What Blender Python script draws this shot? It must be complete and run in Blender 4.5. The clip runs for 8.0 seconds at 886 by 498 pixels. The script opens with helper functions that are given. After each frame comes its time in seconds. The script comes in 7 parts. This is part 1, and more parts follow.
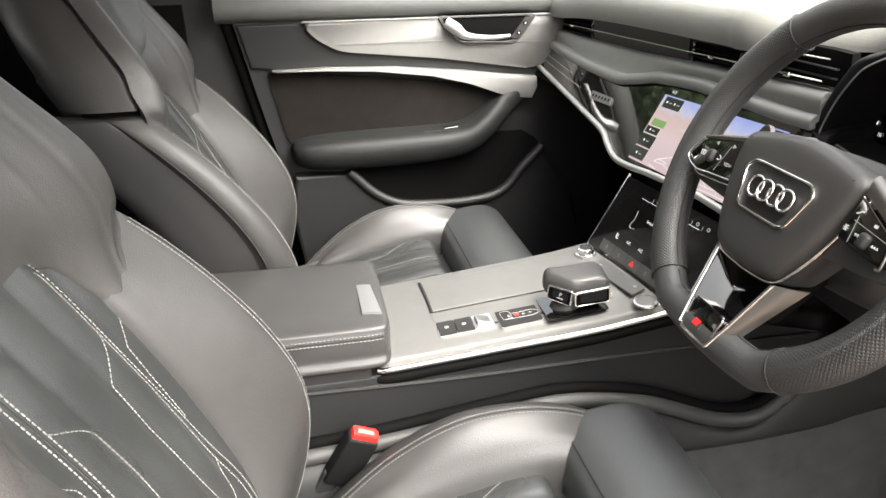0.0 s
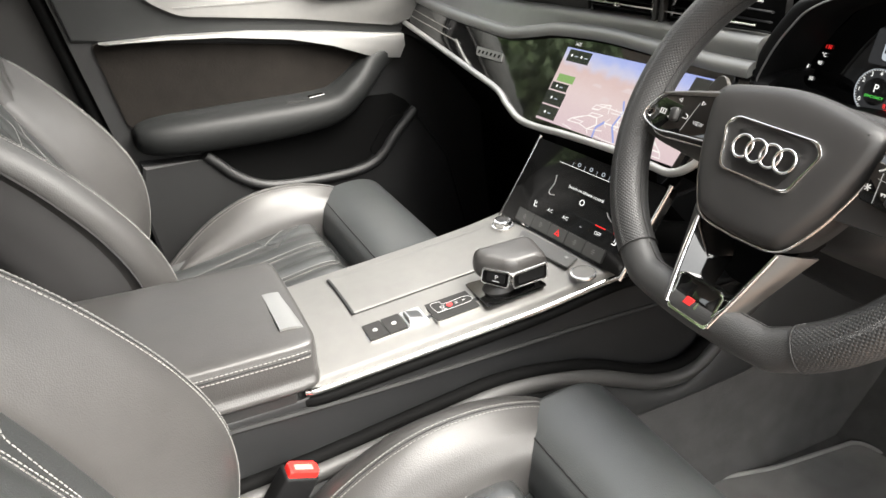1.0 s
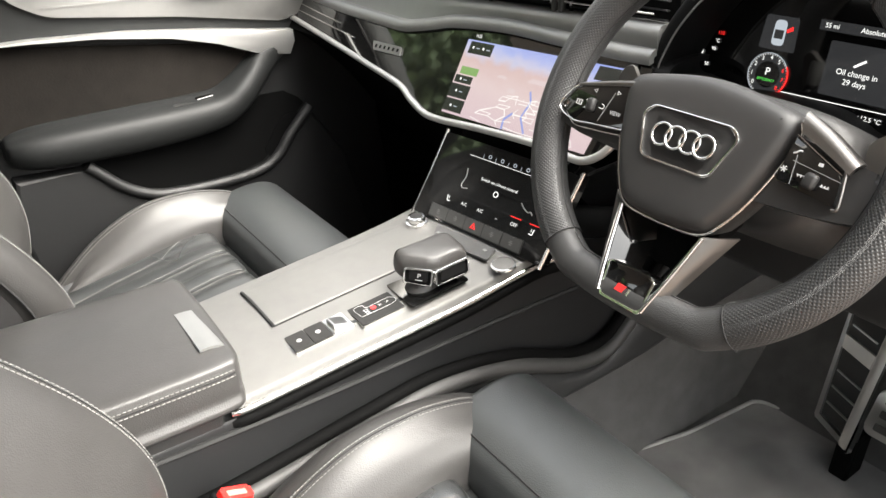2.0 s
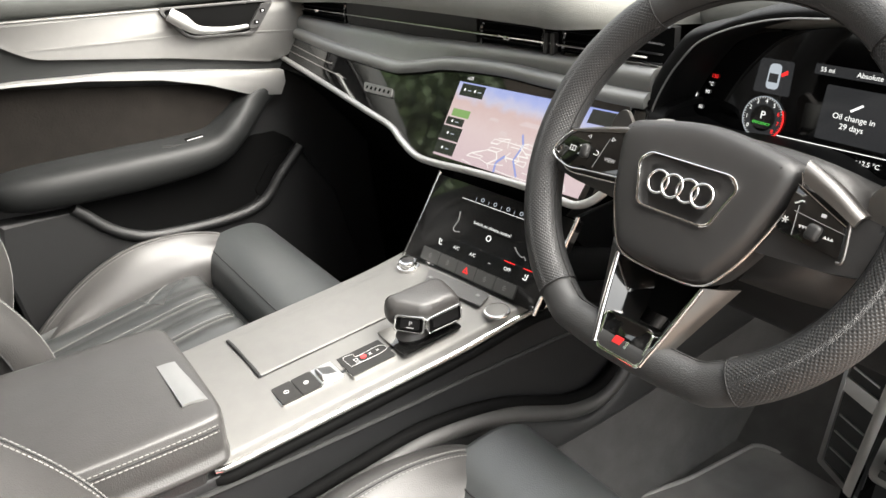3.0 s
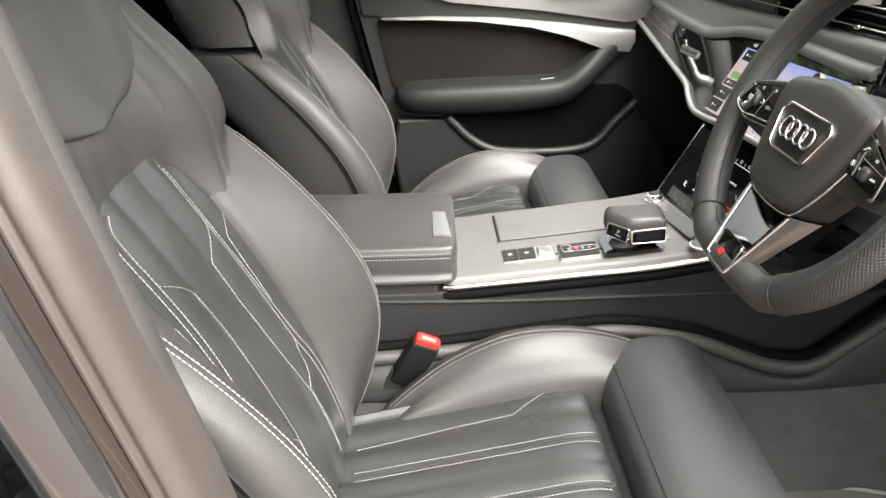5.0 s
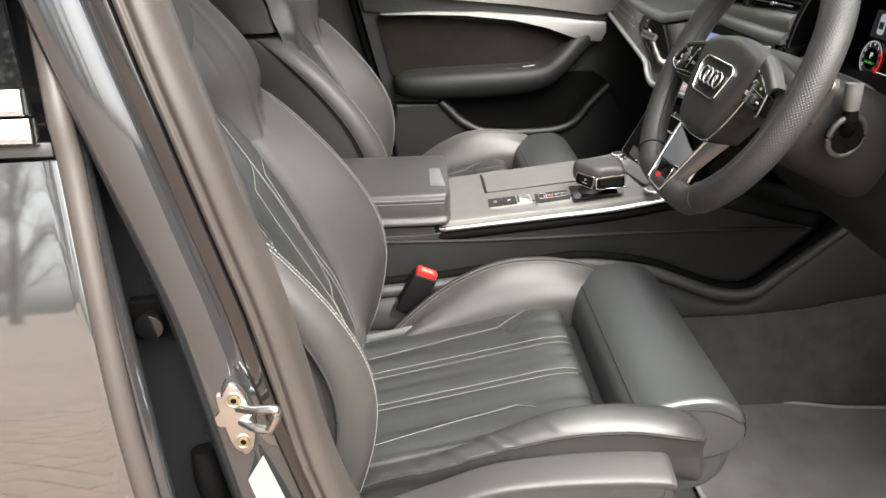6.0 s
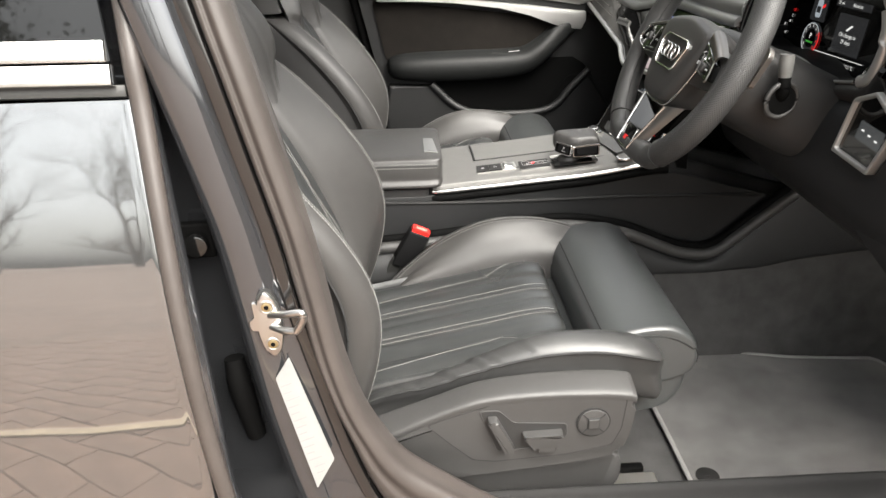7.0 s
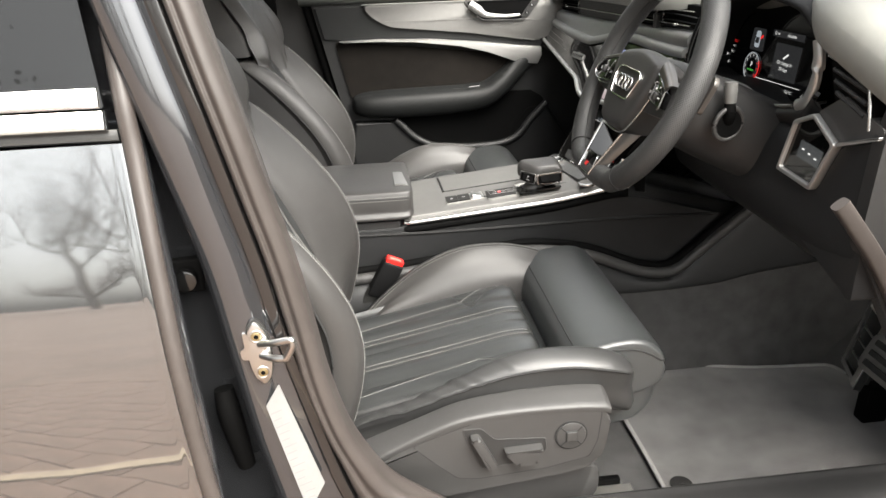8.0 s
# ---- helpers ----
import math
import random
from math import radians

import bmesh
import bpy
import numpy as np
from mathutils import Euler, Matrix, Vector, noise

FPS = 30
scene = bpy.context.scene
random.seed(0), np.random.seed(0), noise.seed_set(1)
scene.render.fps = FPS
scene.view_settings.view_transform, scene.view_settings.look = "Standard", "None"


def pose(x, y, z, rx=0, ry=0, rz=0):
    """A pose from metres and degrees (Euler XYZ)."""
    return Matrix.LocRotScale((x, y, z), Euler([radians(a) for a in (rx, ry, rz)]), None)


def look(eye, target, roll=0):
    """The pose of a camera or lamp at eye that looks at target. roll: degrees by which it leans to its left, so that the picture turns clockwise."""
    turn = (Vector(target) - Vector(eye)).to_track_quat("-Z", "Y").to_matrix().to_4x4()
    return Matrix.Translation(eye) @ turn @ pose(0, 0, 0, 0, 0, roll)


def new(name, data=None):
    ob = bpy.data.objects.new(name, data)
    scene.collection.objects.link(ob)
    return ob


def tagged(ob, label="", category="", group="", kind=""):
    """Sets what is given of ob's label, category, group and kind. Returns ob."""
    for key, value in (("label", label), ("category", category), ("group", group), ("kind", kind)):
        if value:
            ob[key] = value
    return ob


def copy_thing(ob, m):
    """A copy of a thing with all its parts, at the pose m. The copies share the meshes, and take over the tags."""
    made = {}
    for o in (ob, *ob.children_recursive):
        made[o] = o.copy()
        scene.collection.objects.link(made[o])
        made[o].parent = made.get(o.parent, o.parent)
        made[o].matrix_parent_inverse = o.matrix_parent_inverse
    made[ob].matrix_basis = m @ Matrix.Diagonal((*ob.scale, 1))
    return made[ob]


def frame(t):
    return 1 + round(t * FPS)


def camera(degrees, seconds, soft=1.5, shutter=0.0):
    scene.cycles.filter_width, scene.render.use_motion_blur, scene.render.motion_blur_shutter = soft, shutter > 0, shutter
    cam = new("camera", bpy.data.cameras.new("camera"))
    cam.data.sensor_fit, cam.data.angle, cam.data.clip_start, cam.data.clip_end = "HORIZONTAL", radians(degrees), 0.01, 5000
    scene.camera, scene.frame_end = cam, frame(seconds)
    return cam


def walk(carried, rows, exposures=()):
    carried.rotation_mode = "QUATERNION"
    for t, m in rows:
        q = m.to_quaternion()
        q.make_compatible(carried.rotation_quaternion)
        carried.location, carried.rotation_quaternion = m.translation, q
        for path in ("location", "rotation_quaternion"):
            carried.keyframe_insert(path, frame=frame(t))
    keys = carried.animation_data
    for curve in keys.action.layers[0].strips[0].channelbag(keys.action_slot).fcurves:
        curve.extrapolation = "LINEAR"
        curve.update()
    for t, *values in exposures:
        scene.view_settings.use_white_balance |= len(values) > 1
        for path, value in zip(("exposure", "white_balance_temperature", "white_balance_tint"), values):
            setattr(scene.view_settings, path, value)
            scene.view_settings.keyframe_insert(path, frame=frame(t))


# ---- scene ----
from mathutils.bvhtree import BVHTree
cam = camera(62.3, 8.0)
METRES, EYE, TILT, LEAN, TURN = 1.14, 1.35, -23.0, 0.0, -12.0
PATH = [
    (0, (-0.072, -0.919, 1.135), (0.288, 0.876, 0.33), -0.7),
    (0.5, (-0.101, -0.833, 1.127), (0.448, 0.905, 0.304), -0.9),
    (1, (-0.141, -0.766, 1.12), (0.631, 0.838, 0.207), -0.9),
    (1.5, (-0.159, -0.74, 1.122), (0.787, 0.746, 0.175), -1.0),
    (1.7, (-0.166, -0.735, 1.121), (0.827, 0.719, 0.172), -1.0),
    (2.8, (-0.149, -0.721, 1.136), (0.906, 0.723, 0.239), -0.5),
    (3, (-0.147, -0.712, 1.128), (0.915, 0.749, 0.268), -0.6),
    (3.5, (-0.121, -0.708, 1.121), (0.834, 0.828, 0.266), -0.5),
    (4, (-0.054, -0.786, 1.129), (0.458, 0.939, 0.255), -0.1),
    (4.5, (-0.036, -0.911, 1.131), (0.083, 0.88, 0.249), -0.5),
    (4.7, (-0.034, -0.962, 1.121), (0.035, 0.834, 0.243), -0.8),
    (5, (-0.018, -1.036, 1.132), (0.019, 0.754, 0.24), -1.0),
    (5.2, (-0.013, -1.082, 1.131), (0.017, 0.704, 0.232), -1.0),
    (6.3, (-0.036, -1.327, 1.118), (0.03, 0.482, 0.267), -1.5),
    (6.5, (-0.039, -1.365, 1.12), (0.032, 0.44, 0.262), -1.2),
    (7, (-0.05, -1.415, 1.117), (0.047, 0.384, 0.249), -0.6),
    (7.5, (-0.066, -1.445, 1.128), (0.057, 0.374, 0.306), -0.9),
    (8, (-0.071, -1.46, 1.127), (0.129, 0.369, 0.342), -1.7),
]
EXPO = [(0.0, 3.04, 6700, 7), (1.5, 3.17, 6700, 7), (3.0, 3.08, 6700, 7), (4.7, 3.08, 6700, 7), (5.0, 2.98, 6700, 7), (6.5, 2.50, 6700, 7), (8.0, 2.48, 6700, 7)]
walk(cam, [(t, look(eye, target, roll)) for t, eye, target, roll in PATH], EXPO)

# exposure and light -------------------------------------------------------
SUN_AZ, SUN_EL = 146.0, 52.0  # clockwise from +y, and above the horizon
wld = bpy.data.worlds.new("world")
scene.world = wld
wld.use_nodes = True
wn = wld.node_tree.nodes
sky = wn.new("ShaderNodeTexSky")
sky.sky_type = "NISHITA"
sky.sun_disc = False
sky.sun_elevation, sky.sun_rotation = radians(SUN_EL), radians(SUN_AZ)
sky.air_density, sky.dust_density, sky.ozone_density = 1.0, 6.0, 0.6
wn["Background"].inputs["Strength"].default_value = 0.12
haze = wn.new("ShaderNodeHueSaturation")  # an overcast sky has little colour
haze.inputs["Saturation"].default_value = 0.25
wld.node_tree.links.new(sky.outputs["Color"], haze.inputs["Color"])
wld.node_tree.links.new(haze.outputs["Color"], wn["Background"].inputs["Color"])
sun_data = bpy.data.lights.new("sun", "SUN")
sun_data.energy, sun_data.angle, sun_data.color = 2.2, radians(60), (1.0, 0.955, 0.925)
sun = new("sun", sun_data)
sun.rotation_euler = (radians(90 - SUN_EL), 0, radians(180 - SUN_AZ))
scene.view_settings.exposure = 2.8


# materials ----------------------------------------------------------------
def mat(name, color, rough=0.5, metal=0.0, bump=(), vary=0.0, vary_scale=30.0, coat=0.0, spec=0.5, coords="Object", sheen=0.0, rough_vary=0.0):
    """A surface with grain (bump: rows of scale, strength, kind) and colour variation at two scales."""
    m = bpy.data.materials.new(name)
    m.use_nodes = True
    nt = m.node_tree
    b = nt.nodes["Principled BSDF"]
    b.inputs["Base Color"].default_value = (*color, 1)
    b.inputs["Roughness"].default_value = rough
    b.inputs["Metallic"].default_value = metal
    b.inputs["Coat Weight"].default_value = coat
    b.inputs["Coat Roughness"].default_value = 0.03
    b.inputs["Specular IOR Level"].default_value = spec
    if sheen:
        b.inputs["Sheen Weight"].default_value = sheen
        b.inputs["Sheen Roughness"].default_value = 0.5
    tc = nt.nodes.new("ShaderNodeTexCoord")
    if vary:
        n1, n2 = nt.nodes.new("ShaderNodeTexNoise"), nt.nodes.new("ShaderNodeTexNoise")
        n1.inputs["Scale"].default_value, n2.inputs["Scale"].default_value = vary_scale, vary_scale / 9
        n1.inputs["Detail"].default_value = 6
        mix = nt.nodes.new("ShaderNodeMath")
        mix.operation = "ADD"
        ramp = nt.nodes.new("ShaderNodeMapRange")
        ramp.inputs["From Min"].default_value, ramp.inputs["From Max"].default_value = 0.6, 1.4
        ramp.inputs["To Min"].default_value, ramp.inputs["To Max"].default_value = 1 - vary, 1 + vary
        mul = nt.nodes.new("ShaderNodeVectorMath")
        mul.operation = "SCALE"
        mul.inputs[0].default_value = color
        for n in (n1, n2):
            nt.links.new(tc.outputs[coords], n.inputs["Vector"])
        nt.links.new(n1.outputs["Fac"], mix.inputs[0])
        nt.links.new(n2.outputs["Fac"], mix.inputs[1])
        nt.links.new(mix.outputs[0], ramp.inputs["Value"])
        nt.links.new(ramp.outputs[0], mul.inputs["Scale"])
        nt.links.new(mul.outputs[0], b.inputs["Base Color"])
        if rough_vary:
            rr = nt.nodes.new("ShaderNodeMapRange")
            rr.inputs["From Min"].default_value, rr.inputs["From Max"].default_value = 0.3, 0.7
            rr.inputs["To Min"].default_value, rr.inputs["To Max"].default_value = rough - rough_vary, rough + rough_vary
            nt.links.new(n2.outputs["Fac"], rr.inputs["Value"])
            nt.links.new(rr.outputs[0], b.inputs["Roughness"])
    last = None
    for scale, strength, kind in bump:
        if kind == "voronoi":
            tex = nt.nodes.new("ShaderNodeTexVoronoi")
            out = tex.outputs["Distance"]
        else:
            tex = nt.nodes.new("ShaderNodeTexNoise")
            tex.inputs["Detail"].default_value = 5
            out = tex.outputs["Fac"]
        tex.inputs["Scale"].default_value = scale
        vec = tc.outputs[coords]
        if kind == "brushed":
            mp = nt.nodes.new("ShaderNodeMapping")
            mp.inputs["Scale"].default_value = (0.02, 1, 1)
            nt.links.new(vec, mp.inputs["Vector"])
            vec = mp.outputs[0]
        nt.links.new(vec, tex.inputs["Vector"])
        bp = nt.nodes.new("ShaderNodeBump")
        bp.inputs["Strength"].default_value = strength
        bp.inputs["Distance"].default_value = 0.006 if kind == "fold" else 0.001
        nt.links.new(out, bp.inputs["Height"])
        if last:
            nt.links.new(last, bp.inputs["Normal"])
        last = bp.outputs[0]
    if last:
        nt.links.new(last, b.inputs["Normal"])
    return m


def glow(name, color, strength):
    m = mat(name, (0.01, 0.01, 0.01), 0.1)
    b = m.node_tree.nodes["Principled BSDF"]
    b.inputs["Emission Color"].default_value = (*color, 1)
    b.inputs["Emission Strength"].default_value = strength
    return m


LEATHER = mat("black_leather", (0.034, 0.0326, 0.0315), 0.44, bump=((700, 0.16, "voronoi"), (60, 0.10, "noise")), vary=0.12, vary_scale=40, rough_vary=0.06, spec=0.5)
LEATHER_SOFT = mat("soft_seat_leather", (0.023, 0.0243, 0.0243), 0.31, bump=((650, 0.16, "voronoi"), (22, 0.3, "noise"), (9, 0.35, "fold")), vary=0.14, vary_scale=30, rough_vary=0.06, spec=0.85)
LEATHER_WORN = mat("worn_black_leather", (0.026, 0.026, 0.0258), 0.43, bump=((650, 0.16, "voronoi"), (40, 0.2, "noise")), vary=0.14, vary_scale=30, rough_vary=0.07, spec=0.6)
# Black leather with the sky's cool sheen tinted into the base colour.
LEATHER_COOL = mat("sky_tinted_leather", (0.033, 0.0355, 0.036), 0.40, bump=((700, 0.16, "voronoi"), (40, 0.15, "noise")), vary=0.12, vary_scale=40, rough_vary=0.05, spec=0.8)
SIDE_CLOTH = mat("seat_side_vinyl", (0.017, 0.0162, 0.0165), 0.62, bump=((900, 0.2, "noise"),), vary=0.15)
WHEEL_LEATHER = mat("wheel_leather", (0.036, 0.036, 0.036), 0.46, bump=((900, 0.3, "voronoi"),), vary=0.1)
STITCH = mat("grey_thread", (0.125, 0.1225, 0.117), 0.7, vary=0.15, vary_scale=300)
SEAM_DARK = mat("dark_seam", (0.008, 0.008, 0.008), 0.8)
PLASTIC = mat("grained_black_plastic", (0.020, 0.0196, 0.0194), 0.5, bump=((1200, 0.25, "noise"),), vary=0.12, vary_scale=60, spec=0.4)
PLASTIC_GREY = mat("grained_grey_plastic", (0.034, 0.0332, 0.0325), 0.48, bump=((900, 0.35, "noise"),), vary=0.1, vary_scale=60)
PAD = mat("soft_touch_pad", (0.055, 0.057, 0.054), 0.42, bump=((800, 0.35, "voronoi"),), vary=0.1, vary_scale=50)
# Blacker than real plastic: footwell and recess shade is put into its colour.
DARK = mat("shaded_dark_plastic", (0.0025, 0.0025, 0.0025), 0.75, bump=((500, 0.2, "noise"),), vary=0.15, spec=0.06)
GLOSS = mat("piano_black", (0.004, 0.004, 0.004), 0.06, coat=0.6, bump=((6, 0.01, "noise"),), vary=0.1)
ALU = mat("brushed_aluminium", (0.215, 0.212, 0.204), 0.72, metal=1.0, bump=((1500, 0.12, "brushed"),), vary=0.06, vary_scale=60)
ALU_DOOR = mat("matt_aluminium_inlay", (0.200, 0.198, 0.191), 0.56, metal=0.9, bump=((1500, 0.12, "brushed"),), vary=0.06, vary_scale=60)
SPOKE = mat("satin_spoke_metal", (0.22, 0.208, 0.196), 0.36, metal=1.0, bump=((900, 0.1, "noise"),), vary=0.06)
HUB = mat("satin_black_airbag_cover", (0.029, 0.028, 0.0275), 0.44, bump=((2600, 0.12, "noise"),), vary=0.08, vary_scale=60)
EDGE_GREY = mat("grey_bound_edge", (0.24, 0.235, 0.228), 0.8, bump=((900, 0.4, "noise"),), vary=0.15)
GREY_TIP = mat("grey_stalk_tip", (0.12, 0.12, 0.116), 0.45, vary=0.1)
PEDAL_STEEL = mat("brushed_pedal_steel", (0.72, 0.70, 0.66), 0.45, metal=1.0, bump=((900, 0.1, "brushed"),), vary=0.08)
# Black plastic darkened further, with the footwell's shade in its colour.
DOOR_LOW = mat("shaded_door_plastic", (0.005, 0.005, 0.0053), 0.55, bump=((900, 0.3, "noise"),), vary=0.12, vary_scale=60)
DOOR_PAD = mat("dark_door_vinyl", (0.0095, 0.0100, 0.0100), 0.52, bump=((800, 0.25, "voronoi"),), vary=0.1, vary_scale=50, spec=0.22)
# Pad grey made lighter to hold the skylight falling through the windscreen.
DASH_TOP = mat("daylit_dash_top", (0.19, 0.19, 0.175), 0.45, bump=((900, 0.3, "voronoi"),), vary=0.08, vary_scale=50)
CONSOLE_SIDE = mat("console_side_plastic", (0.0095, 0.0097, 0.0102), 0.5, bump=((1200, 0.25, "noise"),), vary=0.12, vary_scale=60, spec=0.35)
TUNNEL = mat("dark_tunnel_plastic", (0.016, 0.0163, 0.0168), 0.55, bump=((1200, 0.25, "noise"),), vary=0.12, vary_scale=60, spec=0.4)
STRIP = mat("satin_silver_strip", (0.50, 0.496, 0.485), 0.46, metal=0.9, vary=0.05)
SHELF = mat("satin_silver_dash_trim", (0.28, 0.28, 0.275), 0.5, metal=0.85, bump=((1200, 0.1, "noise"),), vary=0.06)
CHROME = mat("satin_chrome", (0.78, 0.77, 0.75), 0.18, metal=1.0, vary=0.04)
BRIGHT = mat("polished_chrome", (0.85, 0.85, 0.84), 0.08, metal=1.0, vary=0.03)
BRASS = mat("yellow_passivated_steel", (0.55, 0.47, 0.28), 0.3, metal=1.0, vary=0.1)
STEEL = mat("zinc_steel", (0.56, 0.555, 0.54), 0.28, metal=1.0, bump=((200, 0.1, "noise"),), vary=0.12)
SUEDE = mat("brown_suede", (0.0085, 0.0072, 0.0062), 0.95, bump=((300, 0.4, "noise"), (40, 0.3, "noise")), vary=0.35, vary_scale=35, sheen=0.06, spec=0.08)
CARPET = mat("charcoal_carpet", (0.058, 0.0570, 0.0562), 1.0, bump=((1100, 1.0, "noise"), (60, 0.3, "noise")), vary=0.35, vary_scale=28, sheen=0.15, spec=0.05)
MAT_PILE = mat("velour_mat", (0.110, 0.107, 0.104), 1.0, bump=((1400, 1.0, "noise"), (40, 0.4, "noise")), vary=0.4, vary_scale=16, sheen=0.2, spec=0.05)
RUBBER = mat("black_rubber", (0.02, 0.02, 0.019), 0.5, bump=((400, 0.2, "noise"),), vary=0.15)
SEAL = mat("warm_grey_rubber_seal", (0.040, 0.034, 0.031), 0.42, bump=((500, 0.2, "noise"),), vary=0.15, vary_scale=50)
PAINT = mat("dark_metallic_paint", (0.235, 0.24, 0.245), 0.04, metal=0.9, coat=1.0, vary=0.05, vary_scale=200)
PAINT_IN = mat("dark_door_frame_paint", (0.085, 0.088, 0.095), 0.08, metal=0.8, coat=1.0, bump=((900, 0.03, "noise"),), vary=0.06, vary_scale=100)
# Pillar paint again, with shade and the brown ground's reflection in its colour.
PAINT_TONED = mat("shade_toned_flange_paint", (0.016, 0.015, 0.015), 0.16, metal=0.3, coat=1.0, vary=0.08)
RED = mat("red_buckle_plastic", (0.62, 0.022, 0.018), 0.3, vary=0.05)
RED_PALE = mat("pale_red_plastic", (0.78, 0.16, 0.13), 0.4, vary=0.1)
HOOD = mat("black_cluster_hood", (0.006, 0.006, 0.0063), 0.6, bump=((900, 0.25, "noise"),), vary=0.1, spec=0.16)
BUTTON = mat("dark_grey_button", (0.021, 0.0205, 0.02), 0.62, bump=((1200, 0.15, "noise"),), vary=0.1, spec=0.16)
KEY = mat("satin_grey_key", (0.055, 0.055, 0.054), 0.34, bump=((1200, 0.12, "noise"),), vary=0.1, spec=0.5)
PAPER = mat("silver_white_label", (0.20, 0.20, 0.196), 0.45, vary=0.06, vary_scale=90)
PRINT = mat("grey_print", (0.178, 0.178, 0.178), 0.6)
HEADLINER = mat("light_grey_headliner", (0.68, 0.67, 0.64), 0.95, bump=((900, 0.5, "noise"),), vary=0.08)
GLASS_DARK = mat("tinted_glass", (0.004, 0.004, 0.004), 0.03, spec=0.5, vary=0.05)
WHITE_MARK = mat("white_marking", (0.45, 0.45, 0.45), 0.5)
RED_MARK = mat("red_marking", (0.7, 0.03, 0.03), 0.4)
GLOW_WHITE = glow("white_display", (1, 1, 1), 0.16)
GLOW_GREY = glow("grey_display", (0.16, 0.165, 0.18), 0.022)
GLOW_DIM = glow("dim_grey_display", (0.16, 0.17, 0.18), 0.06)
GLOW_SILVER = glow("silver_display", (0.5, 0.55, 0.62), 0.12)
GLOW_RED = glow("red_display", (1, 0.03, 0.03), 0.16)
GLOW_GREEN = glow("green_display", (0.15, 0.9, 0.15), 0.12)


# mesh helpers -------------------------------------------------------------
def solid(name, verts, faces, material, parent=None, label="", smooth=True, uvs=None):
    """One mesh object from vertices and faces, with its normals outward."""
    me = bpy.data.meshes.new(name)
    me.from_pydata([tuple(map(float, v)) for v in verts], [], faces)
    if uvs is not None:
        layer = me.uv_layers.new(name="UVMap")
        for lp in me.loops:
            layer.data[lp.index].uv = uvs[lp.vertex_index]
    bm = bmesh.new()
    bm.from_mesh(me)
    bmesh.ops.recalc_face_normals(bm, faces=bm.faces)
    for e in bm.edges:
        if len(e.link_faces) == 2 and e.calc_face_angle(0) > 1.0:
            e.smooth = False
    bm.to_mesh(me)
    bm.free()
    if smooth:
        me.polygons.foreach_set("use_smooth", [True] * len(me.polygons))
    me.materials.append(material)
    ob = new(name, me)
    if parent:
        ob.parent = parent
    if label:
        tagged(ob, label)
    return ob


def part(name, bm, material, parent, label="", smooth=False, angle=0):
    """Links a bmesh as one mesh object under a thing or a part."""
    me = bpy.data.meshes.new(name)
    bmesh.ops.recalc_face_normals(bm, faces=bm.faces)
    if smooth:
        for f in bm.faces:
            f.smooth = True
        for e in bm.edges:
            if len(e.link_faces) == 2 and e.calc_face_angle(0) > radians(angle or 40):
                e.smooth = False
    bm.to_mesh(me)
    bm.free()
    me.materials.append(material)
    ob = new(name, me)
    if parent:
        ob.parent = parent
    if label:
        tagged(ob, label)
    return ob


def thing(name, label, category, group="", kind=""):
    return tagged(new(name), label, category, group, kind)


def spline(points, n, closed=False):
    """Points along a Catmull-Rom curve through the first axis of an array."""
    p = np.asarray(points, float)
    k = len(p)
    if closed:
        t = np.arange(n) * k / n
        idx = [np.mod(np.floor(t).astype(int) + d, k) for d in (-1, 0, 1, 2)]
        q = [p[i] for i in idx]
    else:
        pad = np.concatenate([[2 * p[0] - p[1]], p, [2 * p[-1] - p[-2]]])
        t = np.linspace(0, k - 1 - 1e-9, n)
        q = [pad[np.floor(t).astype(int) + d] for d in range(4)]
    f = (t - np.floor(t)).reshape((-1,) + (1,) * (p.ndim - 1))
    return 0.5 * (2 * q[1] + (q[2] - q[0]) * f + (2 * q[0] - 5 * q[1] + 4 * q[2] - q[3]) * f**2 + (3 * q[1] - q[0] - 3 * q[2] + q[3]) * f**3)


def loft(name, rings, material, parent=None, label="", nu=24, nv=32, caps=True, closed_u=False):
    """A smooth closed skin over rings of points."""
    a = spline(rings, nu, closed_u)
    a = spline(a.transpose(1, 0, 2), nv, True).transpose(1, 0, 2)
    nu = len(a)
    verts = a.reshape(-1, 3)
    faces = []
    for i in range(nu if closed_u else nu - 1):
        for j in range(nv):
            i2, j2 = (i + 1) % nu, (j + 1) % nv
            faces.append((i * nv + j, i * nv + j2, i2 * nv + j2, i2 * nv + j))
    step_u = np.r_[0, np.cumsum(np.linalg.norm(np.diff(a.mean(1), axis=0), axis=1))]
    around = np.r_[0, np.cumsum(np.linalg.norm(np.diff(a, axis=1), axis=2).mean(0))]
    uvs = [(step_u[i], around[j]) for i in range(nu) for j in range(nv)]
    if caps and not closed_u:
        for row in (0, nu - 1):
            c = len(verts)
            verts = np.concatenate([verts, [a[row].mean(0)]])
            uvs.append((step_u[row], 0))
            faces += [(c, row * nv + j, row * nv + (j + 1) % nv) for j in range(nv)]
    return solid(name, verts, faces, material, parent, label, uvs=uvs)


